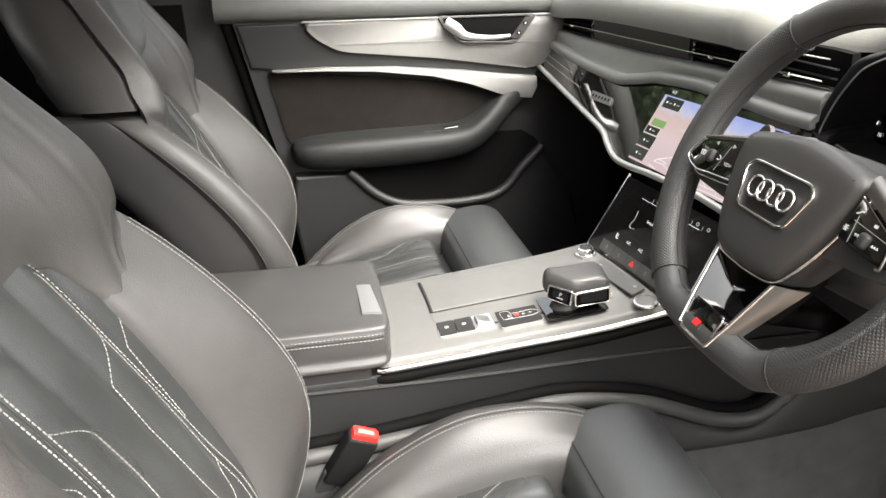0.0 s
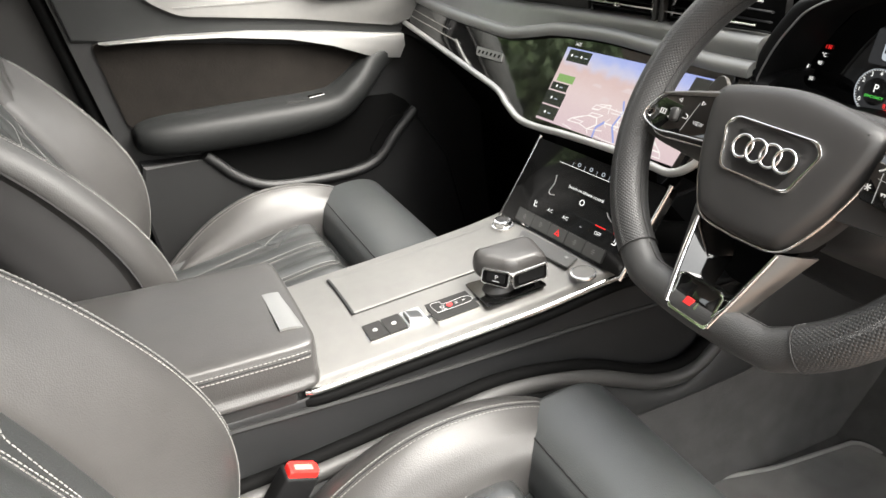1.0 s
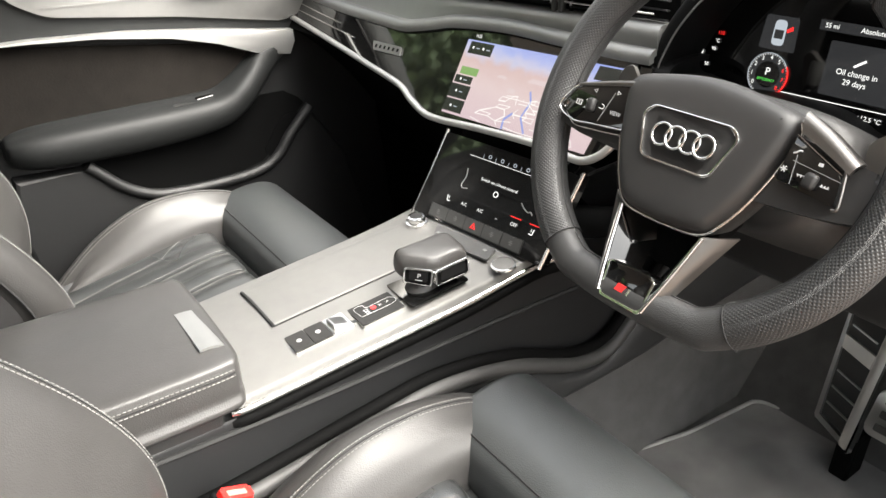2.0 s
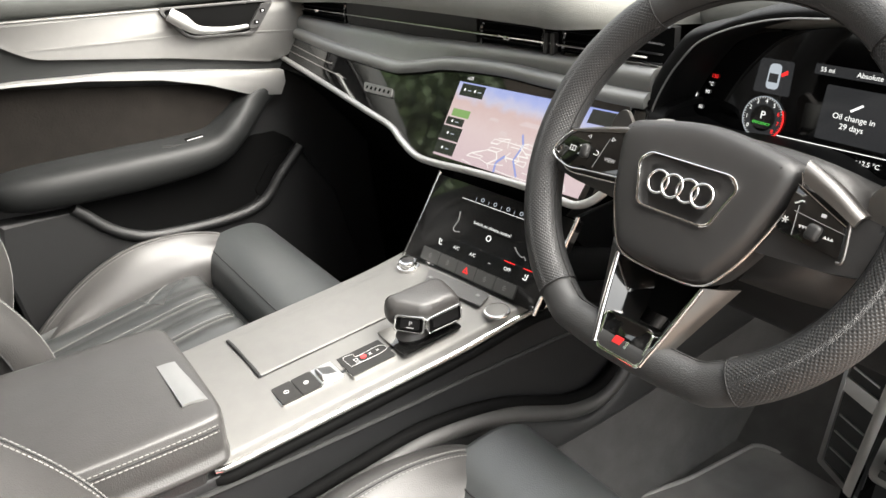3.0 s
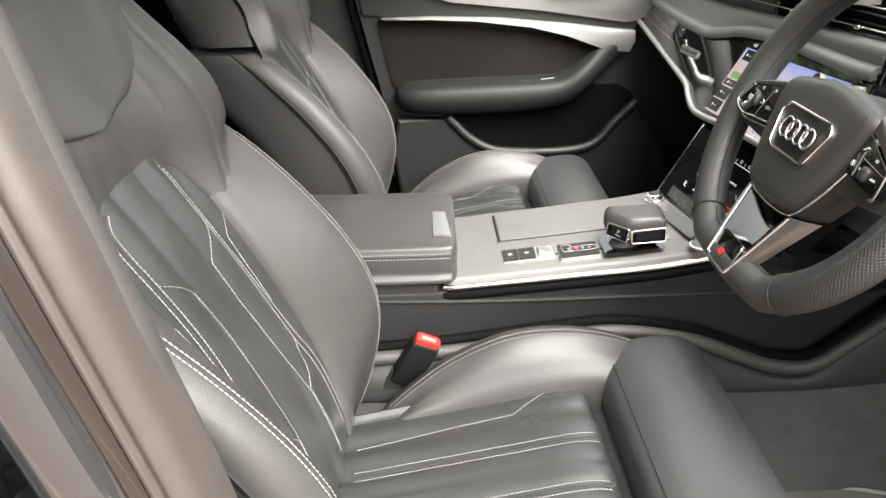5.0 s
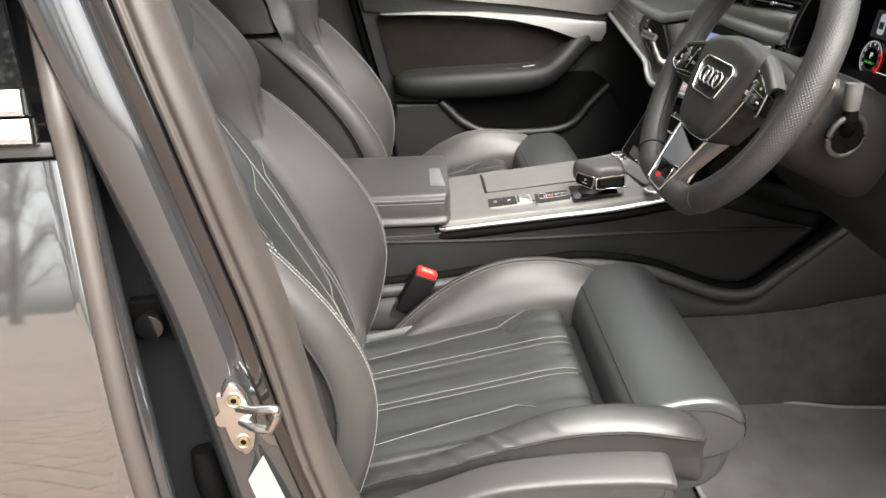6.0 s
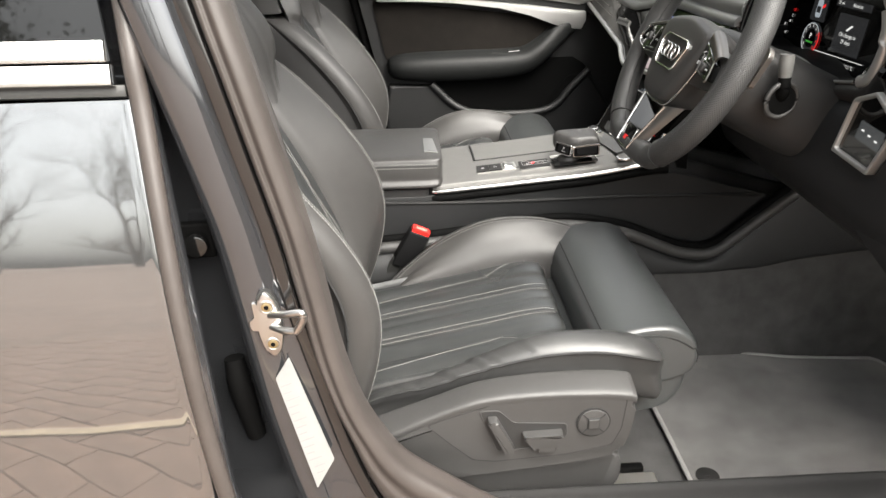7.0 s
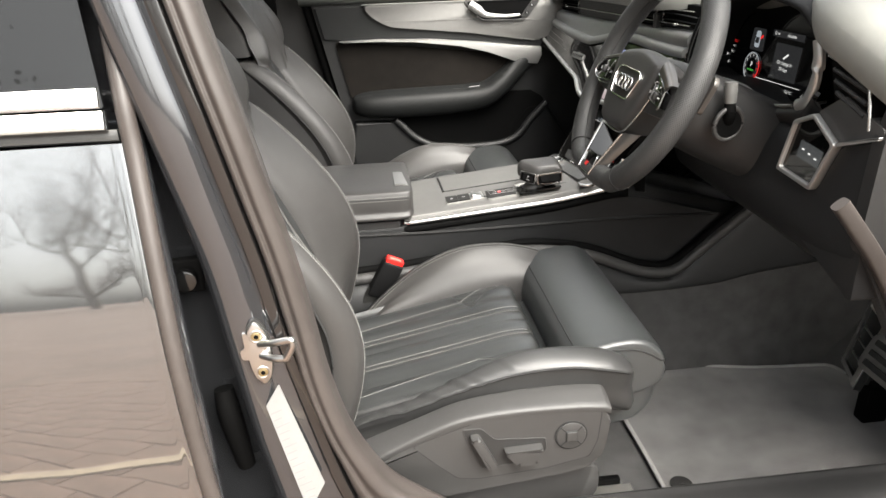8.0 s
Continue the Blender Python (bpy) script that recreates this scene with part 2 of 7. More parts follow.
def sheet(name, rows, material, parent=None, label="", nu=24, nv=24, thick=0.004):
    """A smooth open sheet through rows of points, with a thickness."""
    a = spline(rows, nu)
    a = spline(a.transpose(1, 0, 2), nv).transpose(1, 0, 2)
    du, dv = np.gradient(a, axis=0), np.gradient(a, axis=1)
    n = np.cross(du, dv)
    n /= np.linalg.norm(n, axis=2, keepdims=True) + 1e-12
    verts = np.concatenate([a.reshape(-1, 3), (a - thick * n).reshape(-1, 3)])
    k, faces = nu * nv, []
    for i in range(nu - 1):
        for j in range(nv - 1):
            q = (i * nv + j, i * nv + j + 1, (i + 1) * nv + j + 1, (i + 1) * nv + j)
            faces += [q, tuple(k + x for x in reversed(q))]
    rim = [(0, j) for j in range(nv)] + [(i, nv - 1) for i in range(1, nu)] + [(nu - 1, j) for j in range(nv - 2, -1, -1)] + [(i, 0) for i in range(nu - 2, 0, -1)]
    ids = [i * nv + j for i, j in rim]
    faces += [(p, q, q + k, p + k) for p, q in zip(ids, ids[1:] + ids[:1])]
    return solid(name, verts, faces, material, parent, label)


def axes(origin, u, v):
    """A frame whose first two axes run along u and v; the third is their cross product."""
    u, v = Vector(u).normalized(), Vector(v).normalized()
    w = u.cross(v)
    m = Matrix((u, v, w)).transposed().to_4x4()
    m.translation = Vector(origin)
    return m


def prism(outline, depth, m, bevel=0.0, segments=2, start=0.0):
    """A plate of the given outline in the frame m, from start to depth along its third axis, with rounded front edges."""
    bm = bmesh.new()
    low = [bm.verts.new(m @ Vector((x, y, start))) for x, y in outline]
    top = [bm.verts.new(m @ Vector((x, y, depth))) for x, y in outline]
    bm.faces.new(low[::-1])
    face = bm.faces.new(top)
    k = len(low)
    for i in range(k):
        bm.faces.new((low[i], low[(i + 1) % k], top[(i + 1) % k], top[i]))
    if bevel:
        bmesh.ops.bevel(bm, geom=list(face.edges), offset=bevel, segments=segments, affect="EDGES", profile=0.5)
    return bm


def ring_plate(outer, inner, depth, m, bevel=0.0, start=0.0):
    """A flat frame between two outlines with the same number of corners."""
    bm = bmesh.new()
    k = len(outer)
    loops = [[bm.verts.new(m @ Vector((x, y, d))) for x, y in line] for line, d in ((outer, start), (outer, depth), (inner, depth), (inner, start))]
    tops = []
    for a in range(4):
        for i in range(k):
            p, q = loops[a], loops[(a + 1) % 4]
            f = bm.faces.new((p[i], p[(i + 1) % k], q[(i + 1) % k], q[i]))
            if a == 1:
                tops.append(f)
    if bevel:
        edges = {e for f in tops for e in f.edges if not all(x in tops for x in e.link_faces)}
        bmesh.ops.bevel(bm, geom=list(edges), offset=bevel, segments=2, affect="EDGES", profile=0.5)
    return bm


def block(size, m, bevel=0.0, segments=2):
    bm = bmesh.new()
    bmesh.ops.create_cube(bm, size=1, matrix=m @ Matrix.Diagonal((*size, 1)))
    if bevel:
        bmesh.ops.bevel(bm, geom=list(bm.edges), offset=bevel, segments=segments, affect="EDGES", profile=0.5)
    return bm


def disc(radius, depth, m, bevel=0.0, n=32, top=None):
    bm = bmesh.new()
    bmesh.ops.create_cone(bm, cap_ends=True, segments=n, radius1=radius, radius2=radius if top is None else top, depth=depth, matrix=m @ Matrix.Translation((0, 0, depth / 2)))
    if bevel:
        rims = [e for e in bm.edges if all(abs((m.inverted() @ v.co).z - depth) < 1e-6 for v in e.verts)]
        bmesh.ops.bevel(bm, geom=rims, offset=bevel, segments=2, affect="EDGES", profile=0.5)
    return bm


def tube(name, points, radius, material, parent=None, label="", n=48, around=10, closed=False, flat=1.0):
    """A rod along a smooth curve through points; flat squeezes it along z."""
    c = spline(points, n, closed)
    t = np.gradient(c, axis=0) if not closed else np.roll(c, -1, 0) - np.roll(c, 1, 0)
    t /= np.linalg.norm(t, axis=1, keepdims=True) + 1e-12
    up = np.array([0.03, 0.02, 1.0])
    side = np.cross(t, up)
    side /= np.linalg.norm(side, axis=1, keepdims=True) + 1e-12
    top = np.cross(side, t)
    ang = np.arange(around) * 2 * np.pi / around
    r = np.broadcast_to(np.asarray(radius, float), (n,)) if np.ndim(radius) == 0 else np.interp(np.linspace(0, 1, n), np.linspace(0, 1, len(radius)), radius)
    a = c[:, None] + r[:, None, None] * (np.cos(ang)[None, :, None] * side[:, None] + flat * np.sin(ang)[None, :, None] * top[:, None])
    verts, faces = a.reshape(-1, 3), []
    for i in range(n if closed else n - 1):
        for j in range(around):
            i2, j2 = (i + 1) % n, (j + 1) % around
            faces.append((i * around + j, i * around + j2, i2 * around + j2, i2 * around + j))
    if not closed:
        faces += [tuple(range(around)), tuple((n - 1) * around + j for j in range(around))]
    return solid(name, verts, faces, material, parent, label)


def rounded(points, radius, n=4):
    """An outline with its corners rounded."""
    out, k = [], len(points)
    for i in range(k):
        p, a, b = (Vector(points[j % k]) for j in (i, i - 1, i + 1))
        r = min(radius, (a - p).length * 0.45, (b - p).length * 0.45)
        s, e = p + (a - p).normalized() * r, p + (b - p).normalized() * r
        for j in range(n + 1):
            f = j / n
            out.append(tuple(s * (1 - f) ** 2 + p * 2 * f * (1 - f) + e * f**2))
    return out


def rect(x0, y0, x1, y1, r=0.0):
    pts = [(x0, y0), (x1, y0), (x1, y1), (x0, y1)]
    return rounded(pts, r) if r else pts


def written(name, text, size, m, material, parent, align="CENTER", depth=0.0):
    """Raised or flat lettering as a mesh."""
    cu = bpy.data.curves.new(name, "FONT")
    cu.body, cu.size, cu.align_x, cu.align_y, cu.extrude = text, size, align, "CENTER", depth
    ob = bpy.data.objects.new(name, cu)
    scene.collection.objects.link(ob)
    bpy.context.view_layer.update()
    me = bpy.data.meshes.new_from_object(ob.evaluated_get(bpy.context.evaluated_depsgraph_get()))
    bpy.data.objects.remove(ob)
    me.transform(m)
    me.materials.append(material)
    made = new(name, me)
    made.parent = parent
    return made


def surface_of(*obs):
    """A search tree over the skins of some objects."""
    from_verts, from_faces = [], []
    for ob in obs:
        k = len(from_verts)
        from_verts += [v.co.copy() for v in ob.data.vertices]
        from_faces += [tuple(k + i for i in p.vertices) for p in ob.data.polygons]
    return BVHTree.FromPolygons(from_verts, from_faces)


def seam(parent, tree, points, rows=(0.0,), pitch=0.005, width=0.0008, groove=True, lift=0.0004, name="stitching", toward=None, sharp=False):
    """Rows of single stitches along a curve laid on a skin, with the dark seam between them."""
    if sharp:  # straight runs with corners
        q = np.asarray(points, float)
        curve = np.array([[np.interp(t, range(len(q)), q[:, i]) for i in range(3)] for t in np.linspace(0, len(q) - 1, 12 * len(q) - 11)])
    else:
        curve = spline(points, max(12, 10 * len(points)))
    laid = []
    for p in curve:
        if toward is not None:
            d = Vector(toward).normalized()
            hit = tree.ray_cast(Vector(p) - d * 0.15, d, 0.4)
            if hit[0] is None:
                continue
            laid.append((hit[0], hit[1] if hit[1].dot(d) < 0 else -hit[1]))
        else:
            loc, nor, _, _ = tree.find_nearest(Vector(p))
            laid.append((loc, nor))
    if len(laid) < 3:
        return
    pos, nor = np.array([list(a) for a, _ in laid]), np.array([list(b) for _, b in laid])
    length = np.r_[0, np.cumsum(np.linalg.norm(np.diff(pos, axis=0), axis=1))]
    for row in rows:
        verts, faces = [], []
        s = np.arange(0, length[-1], pitch)
        for a in s:
            seg = [a, min(a + pitch * 0.8, length[-1])]
            p = np.array([[np.interp(x, length, pos[:, i]) for i in range(3)] for x in seg])
            nn = np.array([np.interp(a, length, nor[:, i]) for i in range(3)])
            nn /= np.linalg.norm(nn) + 1e-9
            t = p[1] - p[0]
            if np.linalg.norm(t) < 1e-5:
                continue
            t /= np.linalg.norm(t)
            side = np.cross(nn, t)
            base = len(verts)
            loc, n2, _, _ = tree.find_nearest(Vector(p.mean(0) + side * row))
            if np.dot(n2, nn) > 0.3:
                nn = np.array(n2)
                side = np.cross(nn, t)
                side /= np.linalg.norm(side) + 1e-9
            mid = np.array(loc) + nn * (lift + width * 0.55)
            half = np.linalg.norm(p[1] - p[0]) / 2
            for f, w in ((-1, 0.45), (-0.6, 1), (0.6, 1), (1, 0.45)):
                c = mid + t * half * f - nn * (1 - w) * width * 0.6
                verts += [c - side * width * w - nn * width * 0.7, c + nn * width * 0.25, c + side * width * w - nn * width * 0.7]
            for i in range(3):
                o = base + 3 * i
                faces += [(o, o + 1, o + 4, o + 3), (o + 1, o + 2, o + 5, o + 4)]
        if verts:
            solid(name, verts, faces, STITCH, parent)
    if groove:
        tube("seam_line", (pos + nor * 0.0001)[:: max(1, len(pos) // 30)], 0.0008, SEAM_DARK, parent, n=len(pos), around=6)


def piping(parent, tree, points, radius=0.0014, material=None, name="piping"):
    """A thin seam bead laid on a skin."""
    curve = spline(points, max(16, 10 * len(points)))
    pos = [tuple(tree.find_nearest(Vector(p))[0]) for p in curve]
    return tube(name, pos[:: max(1, len(pos) // 40)], radius, material or SEAM_DARK, parent, n=len(pos), around=6)


# ground and surroundings --------------------------------------------------
PLASTIC_TRIM = mat("dark_grained_pillar_trim", (0.034, 0.031, 0.030), 0.55, bump=((900, 0.3, "noise"),), vary=0.12, vary_scale=60)
X, Y, Z = Vector((1, 0, 0)), Vector((0, 1, 0)), Vector((0, 0, 1))
PAVING = mat("brown_block_paving", (0.115, 0.077, 0.056), 0.85, bump=((30, 0.6, "noise"), (200, 0.4, "noise")), vary=0.25, vary_scale=9)
PAVING_BLOCK = mat("brown_paving_block", (0.128, 0.085, 0.062), 0.85, bump=((200, 0.5, "noise"),), vary=0.25, vary_scale=9, coords="Object")
LINE_PAINT = mat("worn_cream_line_paint", (0.30, 0.235, 0.165), 0.8, bump=((90, 0.5, "noise"),), vary=0.25, vary_scale=20)
BARK = mat("grey_brown_bark", (0.09, 0.075, 0.06), 0.9, bump=((60, 0.8, "noise"),), vary=0.3)
LEAF = mat("dark_green_leaves", (0.05, 0.085, 0.03), 0.6, vary=0.35, vary_scale=3)

ground = part("ground", block((400, 400, 0.2), pose(0, 0, -0.1)), PAVING, None)
tagged(ground, "brown block-paved car park ground", "ground", kind="structure")
rnd_l = random.Random(11)
line_bm = bmesh.new()
at = -4.0
while at < 5.0:  # worn into ragged pieces
    run = rnd_l.uniform(0.25, 0.8)
    near = [(at + run * i / 6, -1.70 + rnd_l.uniform(-0.007, 0.010)) for i in range(7)]
    far = [(at + run * (1 - i / 6), -1.648 + rnd_l.uniform(-0.012, 0.006)) for i in range(7)]
    piece = prism(near + far, 0.014, pose(0, 0, 0))
    me_l = bpy.data.meshes.new("line_piece")
    piece.to_mesh(me_l)
    piece.free()
    line_bm.from_mesh(me_l)
    bpy.data.meshes.remove(me_l)
    at += run + rnd_l.uniform(0.004, 0.03)
stripe = part("painted_line", line_bm, LINE_PAINT, None)
tagged(stripe, "worn cream painted line on the paving", "road marking")

# paving blocks beside the car, in courses of half bond
brick_mesh = None
rnd_b = random.Random(5)
for r in range(-11, 12):
    for c in range(-6, 7):
        along, across = 0.2 * c + (0.1 if r % 2 else 0.0), 0.1 * r
        at_x, at_y = -1.15 + along * 0.777 - across * 0.629, -1.95 + along * 0.629 + across * 0.777
        if brick_mesh is None:
            first = part("paving_block", block((0.198, 0.098, 0.03), pose(0, 0, -0.008), 0.002, 1), PAVING_BLOCK, ground)
            brick_mesh = first.data
            ob = first
        else:
            ob = new("paving_block", brick_mesh)
            ob.parent = ground
        ob.matrix_local = pose(at_x, at_y, rnd_b.uniform(-0.002, 0.001), rnd_b.uniform(-0.6, 0.6), rnd_b.uniform(-0.6, 0.6), 39)


def tree(x, y, height, leafy, seed):
    """A tree: tapered trunk, forked limbs and, where leafy, many small leaf clumps."""
    rnd = random.Random(seed)
    t = thing("tree", "tall evergreen tree with dense dark leaves beyond the car park" if leafy else "bare winter tree with forked branches beyond the car park", "tree", "trees round the car park")
    t.location = (x, y, 0)
    verts, faces, tips = [], [], []

    def limb(p, d, length, r, level):
        q, n = p, 5
        rings = []
        for i in range(n + 1):
            f = i / n
            side = d.orthogonal().normalized()
            other = d.cross(side)
            rr = r * (1 - 0.65 * f)
            rings.append([q + rr * (math.cos(a) * side + math.sin(a) * other) for a in (0, 1.257, 2.513, 3.77, 5.027)])
            if level < 4 and i >= 1:
                for _ in range(2 if level else 3):
                    if rnd.random() < (0.75 if level < 3 else 0.6):
                        away = Vector((rnd.uniform(-1, 1), rnd.uniform(-1, 1), rnd.uniform(-0.1, 0.8))).normalized()
                        limb(q.copy(), (d * 0.5 + away).normalized(), length * rnd.uniform(0.4, 0.62), rr * 0.55, level + 1)
            tips.append((q.copy(), level))
            d = (d + 0.18 * Vector((rnd.uniform(-1, 1), rnd.uniform(-1, 1), rnd.uniform(-0.5, 1)))).normalized()
            q = q + d * length / n
        base = len(verts)
        for ring in rings:
            verts.extend(ring)
        for i in range(n):
            for j in range(5):
                j2 = (j + 1) % 5
                faces.append((base + i * 5 + j, base + i * 5 + j2, base + i * 5 + 5 + j2, base + i * 5 + 5 + j))

    limb(Vector((0, 0, 0)), Vector((0, 0, 1)), height * 0.75, height * 0.025, 0 if not leafy else 1)
    solid("trunk", verts, faces, BARK, t)
    if leafy:
        lv, lf = [], []
        for p, level in tips:
            for _ in range(14):
                c = p + Vector((rnd.gauss(0, 0.45), rnd.gauss(0, 0.45), rnd.gauss(0, 0.4)))
                a = Vector((rnd.uniform(-1, 1), rnd.uniform(-1, 1), rnd.uniform(-1, 1))).normalized() * 0.14
                b = a.orthogonal().normalized() * 0.09
                k = len(lv)
                lv += [c - a, c + b, c + a, c - b]
                lf.append((k, k + 1, k + 2, k + 3))
        solid("crown", lv, lf, LEAF, t, smooth=False)
    return t


for i, (tx, ty, th, leafy) in enumerate([(-24, -40, 16, False), (-18, -26, 15, True), (-24, -17, 15, True), (-8, -44, 13, False), (-20, -42, 14, False), (-14, -47, 13, False), (-28, -50, 15, False), (6, -44, 13, False), (-3, -50, 14, False), (16, 6, 9, True), (12, 18, 9, True), (-3, 24, 9, False), (-8, 14, 9, True), (-12.5, 15.5, 10, True), (-16, 12, 9, True), (-6, 19, 11, True), (-11, 21, 12, True), (-1.5, 17, 8, True)]):
    tree(tx, ty, th, leafy, 40 + i)

# car shell ----------------------------------------------------------------
CAR = thing("car_body", "dark grey car body with the driver's door opening", "car body")
floor = part("floor", block((2.4, 1.5, 0.04), pose(-0.1, 0, 0.22)), CARPET, None)
tagged(floor, "charcoal carpeted car floor", "floor", kind="structure")
ceiling = sheet("ceiling", [[(x, y, z - 0.10 * (y / 0.6) ** 2) for y in (-0.62, -0.3, 0, 0.3, 0.62)] for x, z in ((-1.4, 1.36), (-0.8, 1.45), (-0.3, 1.47), (0.16, 1.42))], HEADLINER, None, nu=16, nv=16, thick=0.03)
tagged(ceiling, "light grey fabric headliner of the car", "ceiling", kind="structure")
part("rear_bulkhead", block((0.06, 1.4, 0.85), pose(-1.38, 0, 0.65)), DARK, CAR)
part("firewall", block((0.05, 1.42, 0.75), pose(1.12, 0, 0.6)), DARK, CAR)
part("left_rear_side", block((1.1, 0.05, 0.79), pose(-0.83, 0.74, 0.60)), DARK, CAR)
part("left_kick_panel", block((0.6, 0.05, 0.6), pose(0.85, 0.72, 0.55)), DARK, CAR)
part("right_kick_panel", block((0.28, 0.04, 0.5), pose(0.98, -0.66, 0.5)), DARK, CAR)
loft("front_door_seal", [[(x + dx, -0.735 + dy, z + dz) for dx, dz, dy in ((-0.006, -0.004, -0.006), (0.006, 0.005, -0.006), (0.008, 0.006, 0.0), (0.006, 0.005, 0.008), (-0.006, -0.004, 0.008), (-0.008, -0.006, 0.0))] for x, z in ((0.463, 0.835), (0.487, 0.806), (0.520, 0.765), (0.556, 0.710), (0.60, 0.63), (0.66, 0.50), (0.68, 0.40))], SEAL, CAR, "grey rubber seal at the front of the door opening", nu=50, nv=24)
part("toe_board", block((0.5, 1.36, 0.03), pose(1.06, 0, 0.40, 0, -48, 0)), CARPET, CAR)
for s in (-1, 1):
    tube("a_pillar", [(1.0, 0.72 * s, 0.98), (0.58, 0.67 * s, 1.22), (0.16, 0.62 * s, 1.37)], 0.045, HEADLINER, CAR, n=16)
    tube("roof_rail", [(0.18, 0.62 * s, 1.365), (-0.3, 0.63 * s, 1.4), (-1.3, 0.62 * s, 1.3)], 0.05, HEADLINER, CAR, n=20)

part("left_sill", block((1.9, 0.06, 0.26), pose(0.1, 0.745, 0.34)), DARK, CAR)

# driver's side sill and centre pillar
sill = loft("sill_trim", [[(x, -0.60, 0.25), (x, -0.63, 0.352), (x, -0.655, 0.362), (x, -0.70, 0.36), (x, -0.74, 0.33), (x, -0.76, 0.25), (x, -0.7, 0.16), (x, -0.62, 0.18)] for x in (-1.3, -0.4, 0.2, 0.8, 1.1)], PLASTIC, CAR, nu=20, nv=40)

# pillar: rows run from the cabin side round to the rear door
ZS = (0.34, 0.38, 0.42, 0.47, 0.52, 0.57, 0.64, 0.72, 0.80, 0.88, 0.96, 1.04, 1.25, 1.42)


def pillar_x(z):
    """The front edge of the centre pillar leans back as it rises and sweeps into the sill below."""
    return float(np.interp(z, (0.33, 0.37, 0.41, 0.437, 0.472, 0.512, 0.57, 0.638, 0.782, 0.951, 1.035, 1.25, 1.42), (0.11, 0.062, 0.008, -0.030, -0.068, -0.094, -0.119, -0.136, -0.158, -0.196, -0.217, -0.267, -0.302)))


def body_x(z):
    """The painted panel stands straighter than the seal in front of it."""
    return float(np.interp(z, (0.33, 0.426, 0.48, 0.575, 0.684, 0.755, 0.80, 0.951, 1.035, 1.25, 1.42), (-0.092, -0.108, -0.119, -0.136, -0.150, -0.158, -0.164, -0.196, -0.217, -0.267, -0.302)))


def joint_x(z):
    """Where the seal meets the painted flange."""
    return float(np.interp(z, (0.33, 0.40, 0.439, 0.529, 0.627, 0.688, 0.748, 0.80, 1.42), (-0.03, -0.085, -0.104, -0.130, -0.152, -0.166, -0.178, pillar_x(0.80) - 0.0245, pillar_x(1.42) - 0.0245))) if z < 0.80 else pillar_x(z) - 0.0245


def pillar_y(z):
    return -0.705 + 0.10 * max(0.0, z - 0.95) ** 1.2


seal_rows = [[(pillar_x(z) + dx * (max(1.0, (pillar_x(z) - joint_x(z)) / 0.0245) if dx < 0 else 1.0), pillar_y(z) + dy, z) for dx, dy in ((0.004, 0.04), (0.006, 0.010), (0.003, -0.004), (-0.006, -0.010), (-0.013, -0.006), (-0.017, -0.009), (-0.022, -0.004), (-0.023, 0.012), (-0.02, 0.04))] for z in ZS]
loft("door_seal", seal_rows, SEAL, CAR, "warm grey rubber door seal", nu=70, nv=54)
body_rows = [[((body_x(z) if dx < -0.044 else joint_x(z) + 0.0245) + dx, pillar_y(z) + dy, z) for dx, dy in ((-0.020, 0.03), (-0.0225, 0.010), (-0.030, 0.005), (-0.042, 0.004), (-0.046, -0.001), (-0.051, -0.005), (-0.061, -0.0085), (-0.074, -0.0095), (-0.085, -0.005), (-0.092, 0.008), (-0.096, 0.05), (-0.15, 0.06), (-0.26, 0.065))] for z in ZS]
tube("pillar_joint", [(joint_x(z), pillar_y(z) + 0.004, z) for z in ZS], 0.0026, DARK, CAR, n=70, around=8)
flange = [[(joint_x(z) + 0.0245 + dx, pillar_y(z) + dy, z) for dx, dy in ((-0.025, 0.006), (-0.027, 0.001), (-0.034, 0.0), (-0.041, 0.001), (-0.043, 0.006))] for z in ZS]
sheet("pillar_flange", flange, PAINT_TONED, CAR, "painted pillar flange with shade and brown reflection toned in", nu=70, nv=14, thick=0.004)
sheet("pillar_panel", body_rows, PAINT_IN, CAR, "glossy dark painted centre pillar", nu=70, nv=90, thick=0.010)
def trim_x(z):
    """The inner trim's front edge stands nearly upright."""
    return float(np.interp(z, (0.5, 0.6, 0.7, 0.775, 0.83, 0.914, 0.951, 1.047, 1.087, 1.42), (-0.10, -0.14, -0.166, -0.176, -0.175, -0.178, -0.183, -0.193, -0.199, -0.262)))


trim_rows = [[(min(pillar_x(z) - 0.002, trim_x(z)) + dx, pillar_y(z) + dy, z) for dx, dy in ((-0.014, 0.010), (-0.006, 0.016), (0.0, 0.028), (-0.010, 0.042), (-0.06, 0.075), (-0.2, 0.09))] for z in ZS]
sheet("pillar_trim", trim_rows, PLASTIC_TRIM, CAR, "dark grey plastic pillar trim", nu=30, nv=12, thick=0.01)
left_rows = [[(x - 0.17 * (z - 0.45), 0.735 - 0.10 * max(0.0, z - 0.95), z) for x in (-0.10, -0.16, -0.28, -0.4)] for z in ZS]
sheet("pillar_trim", left_rows, PLASTIC, CAR, "dark grey plastic pillar trim", nu=30, nv=12, thick=0.01)
tube("door_seal", [(-0.095 - 0.229 * (z - 0.52), 0.712 - 0.1 * max(0.0, z - 0.95), z) for z in ZS], 0.014, DARK, CAR, n=40)

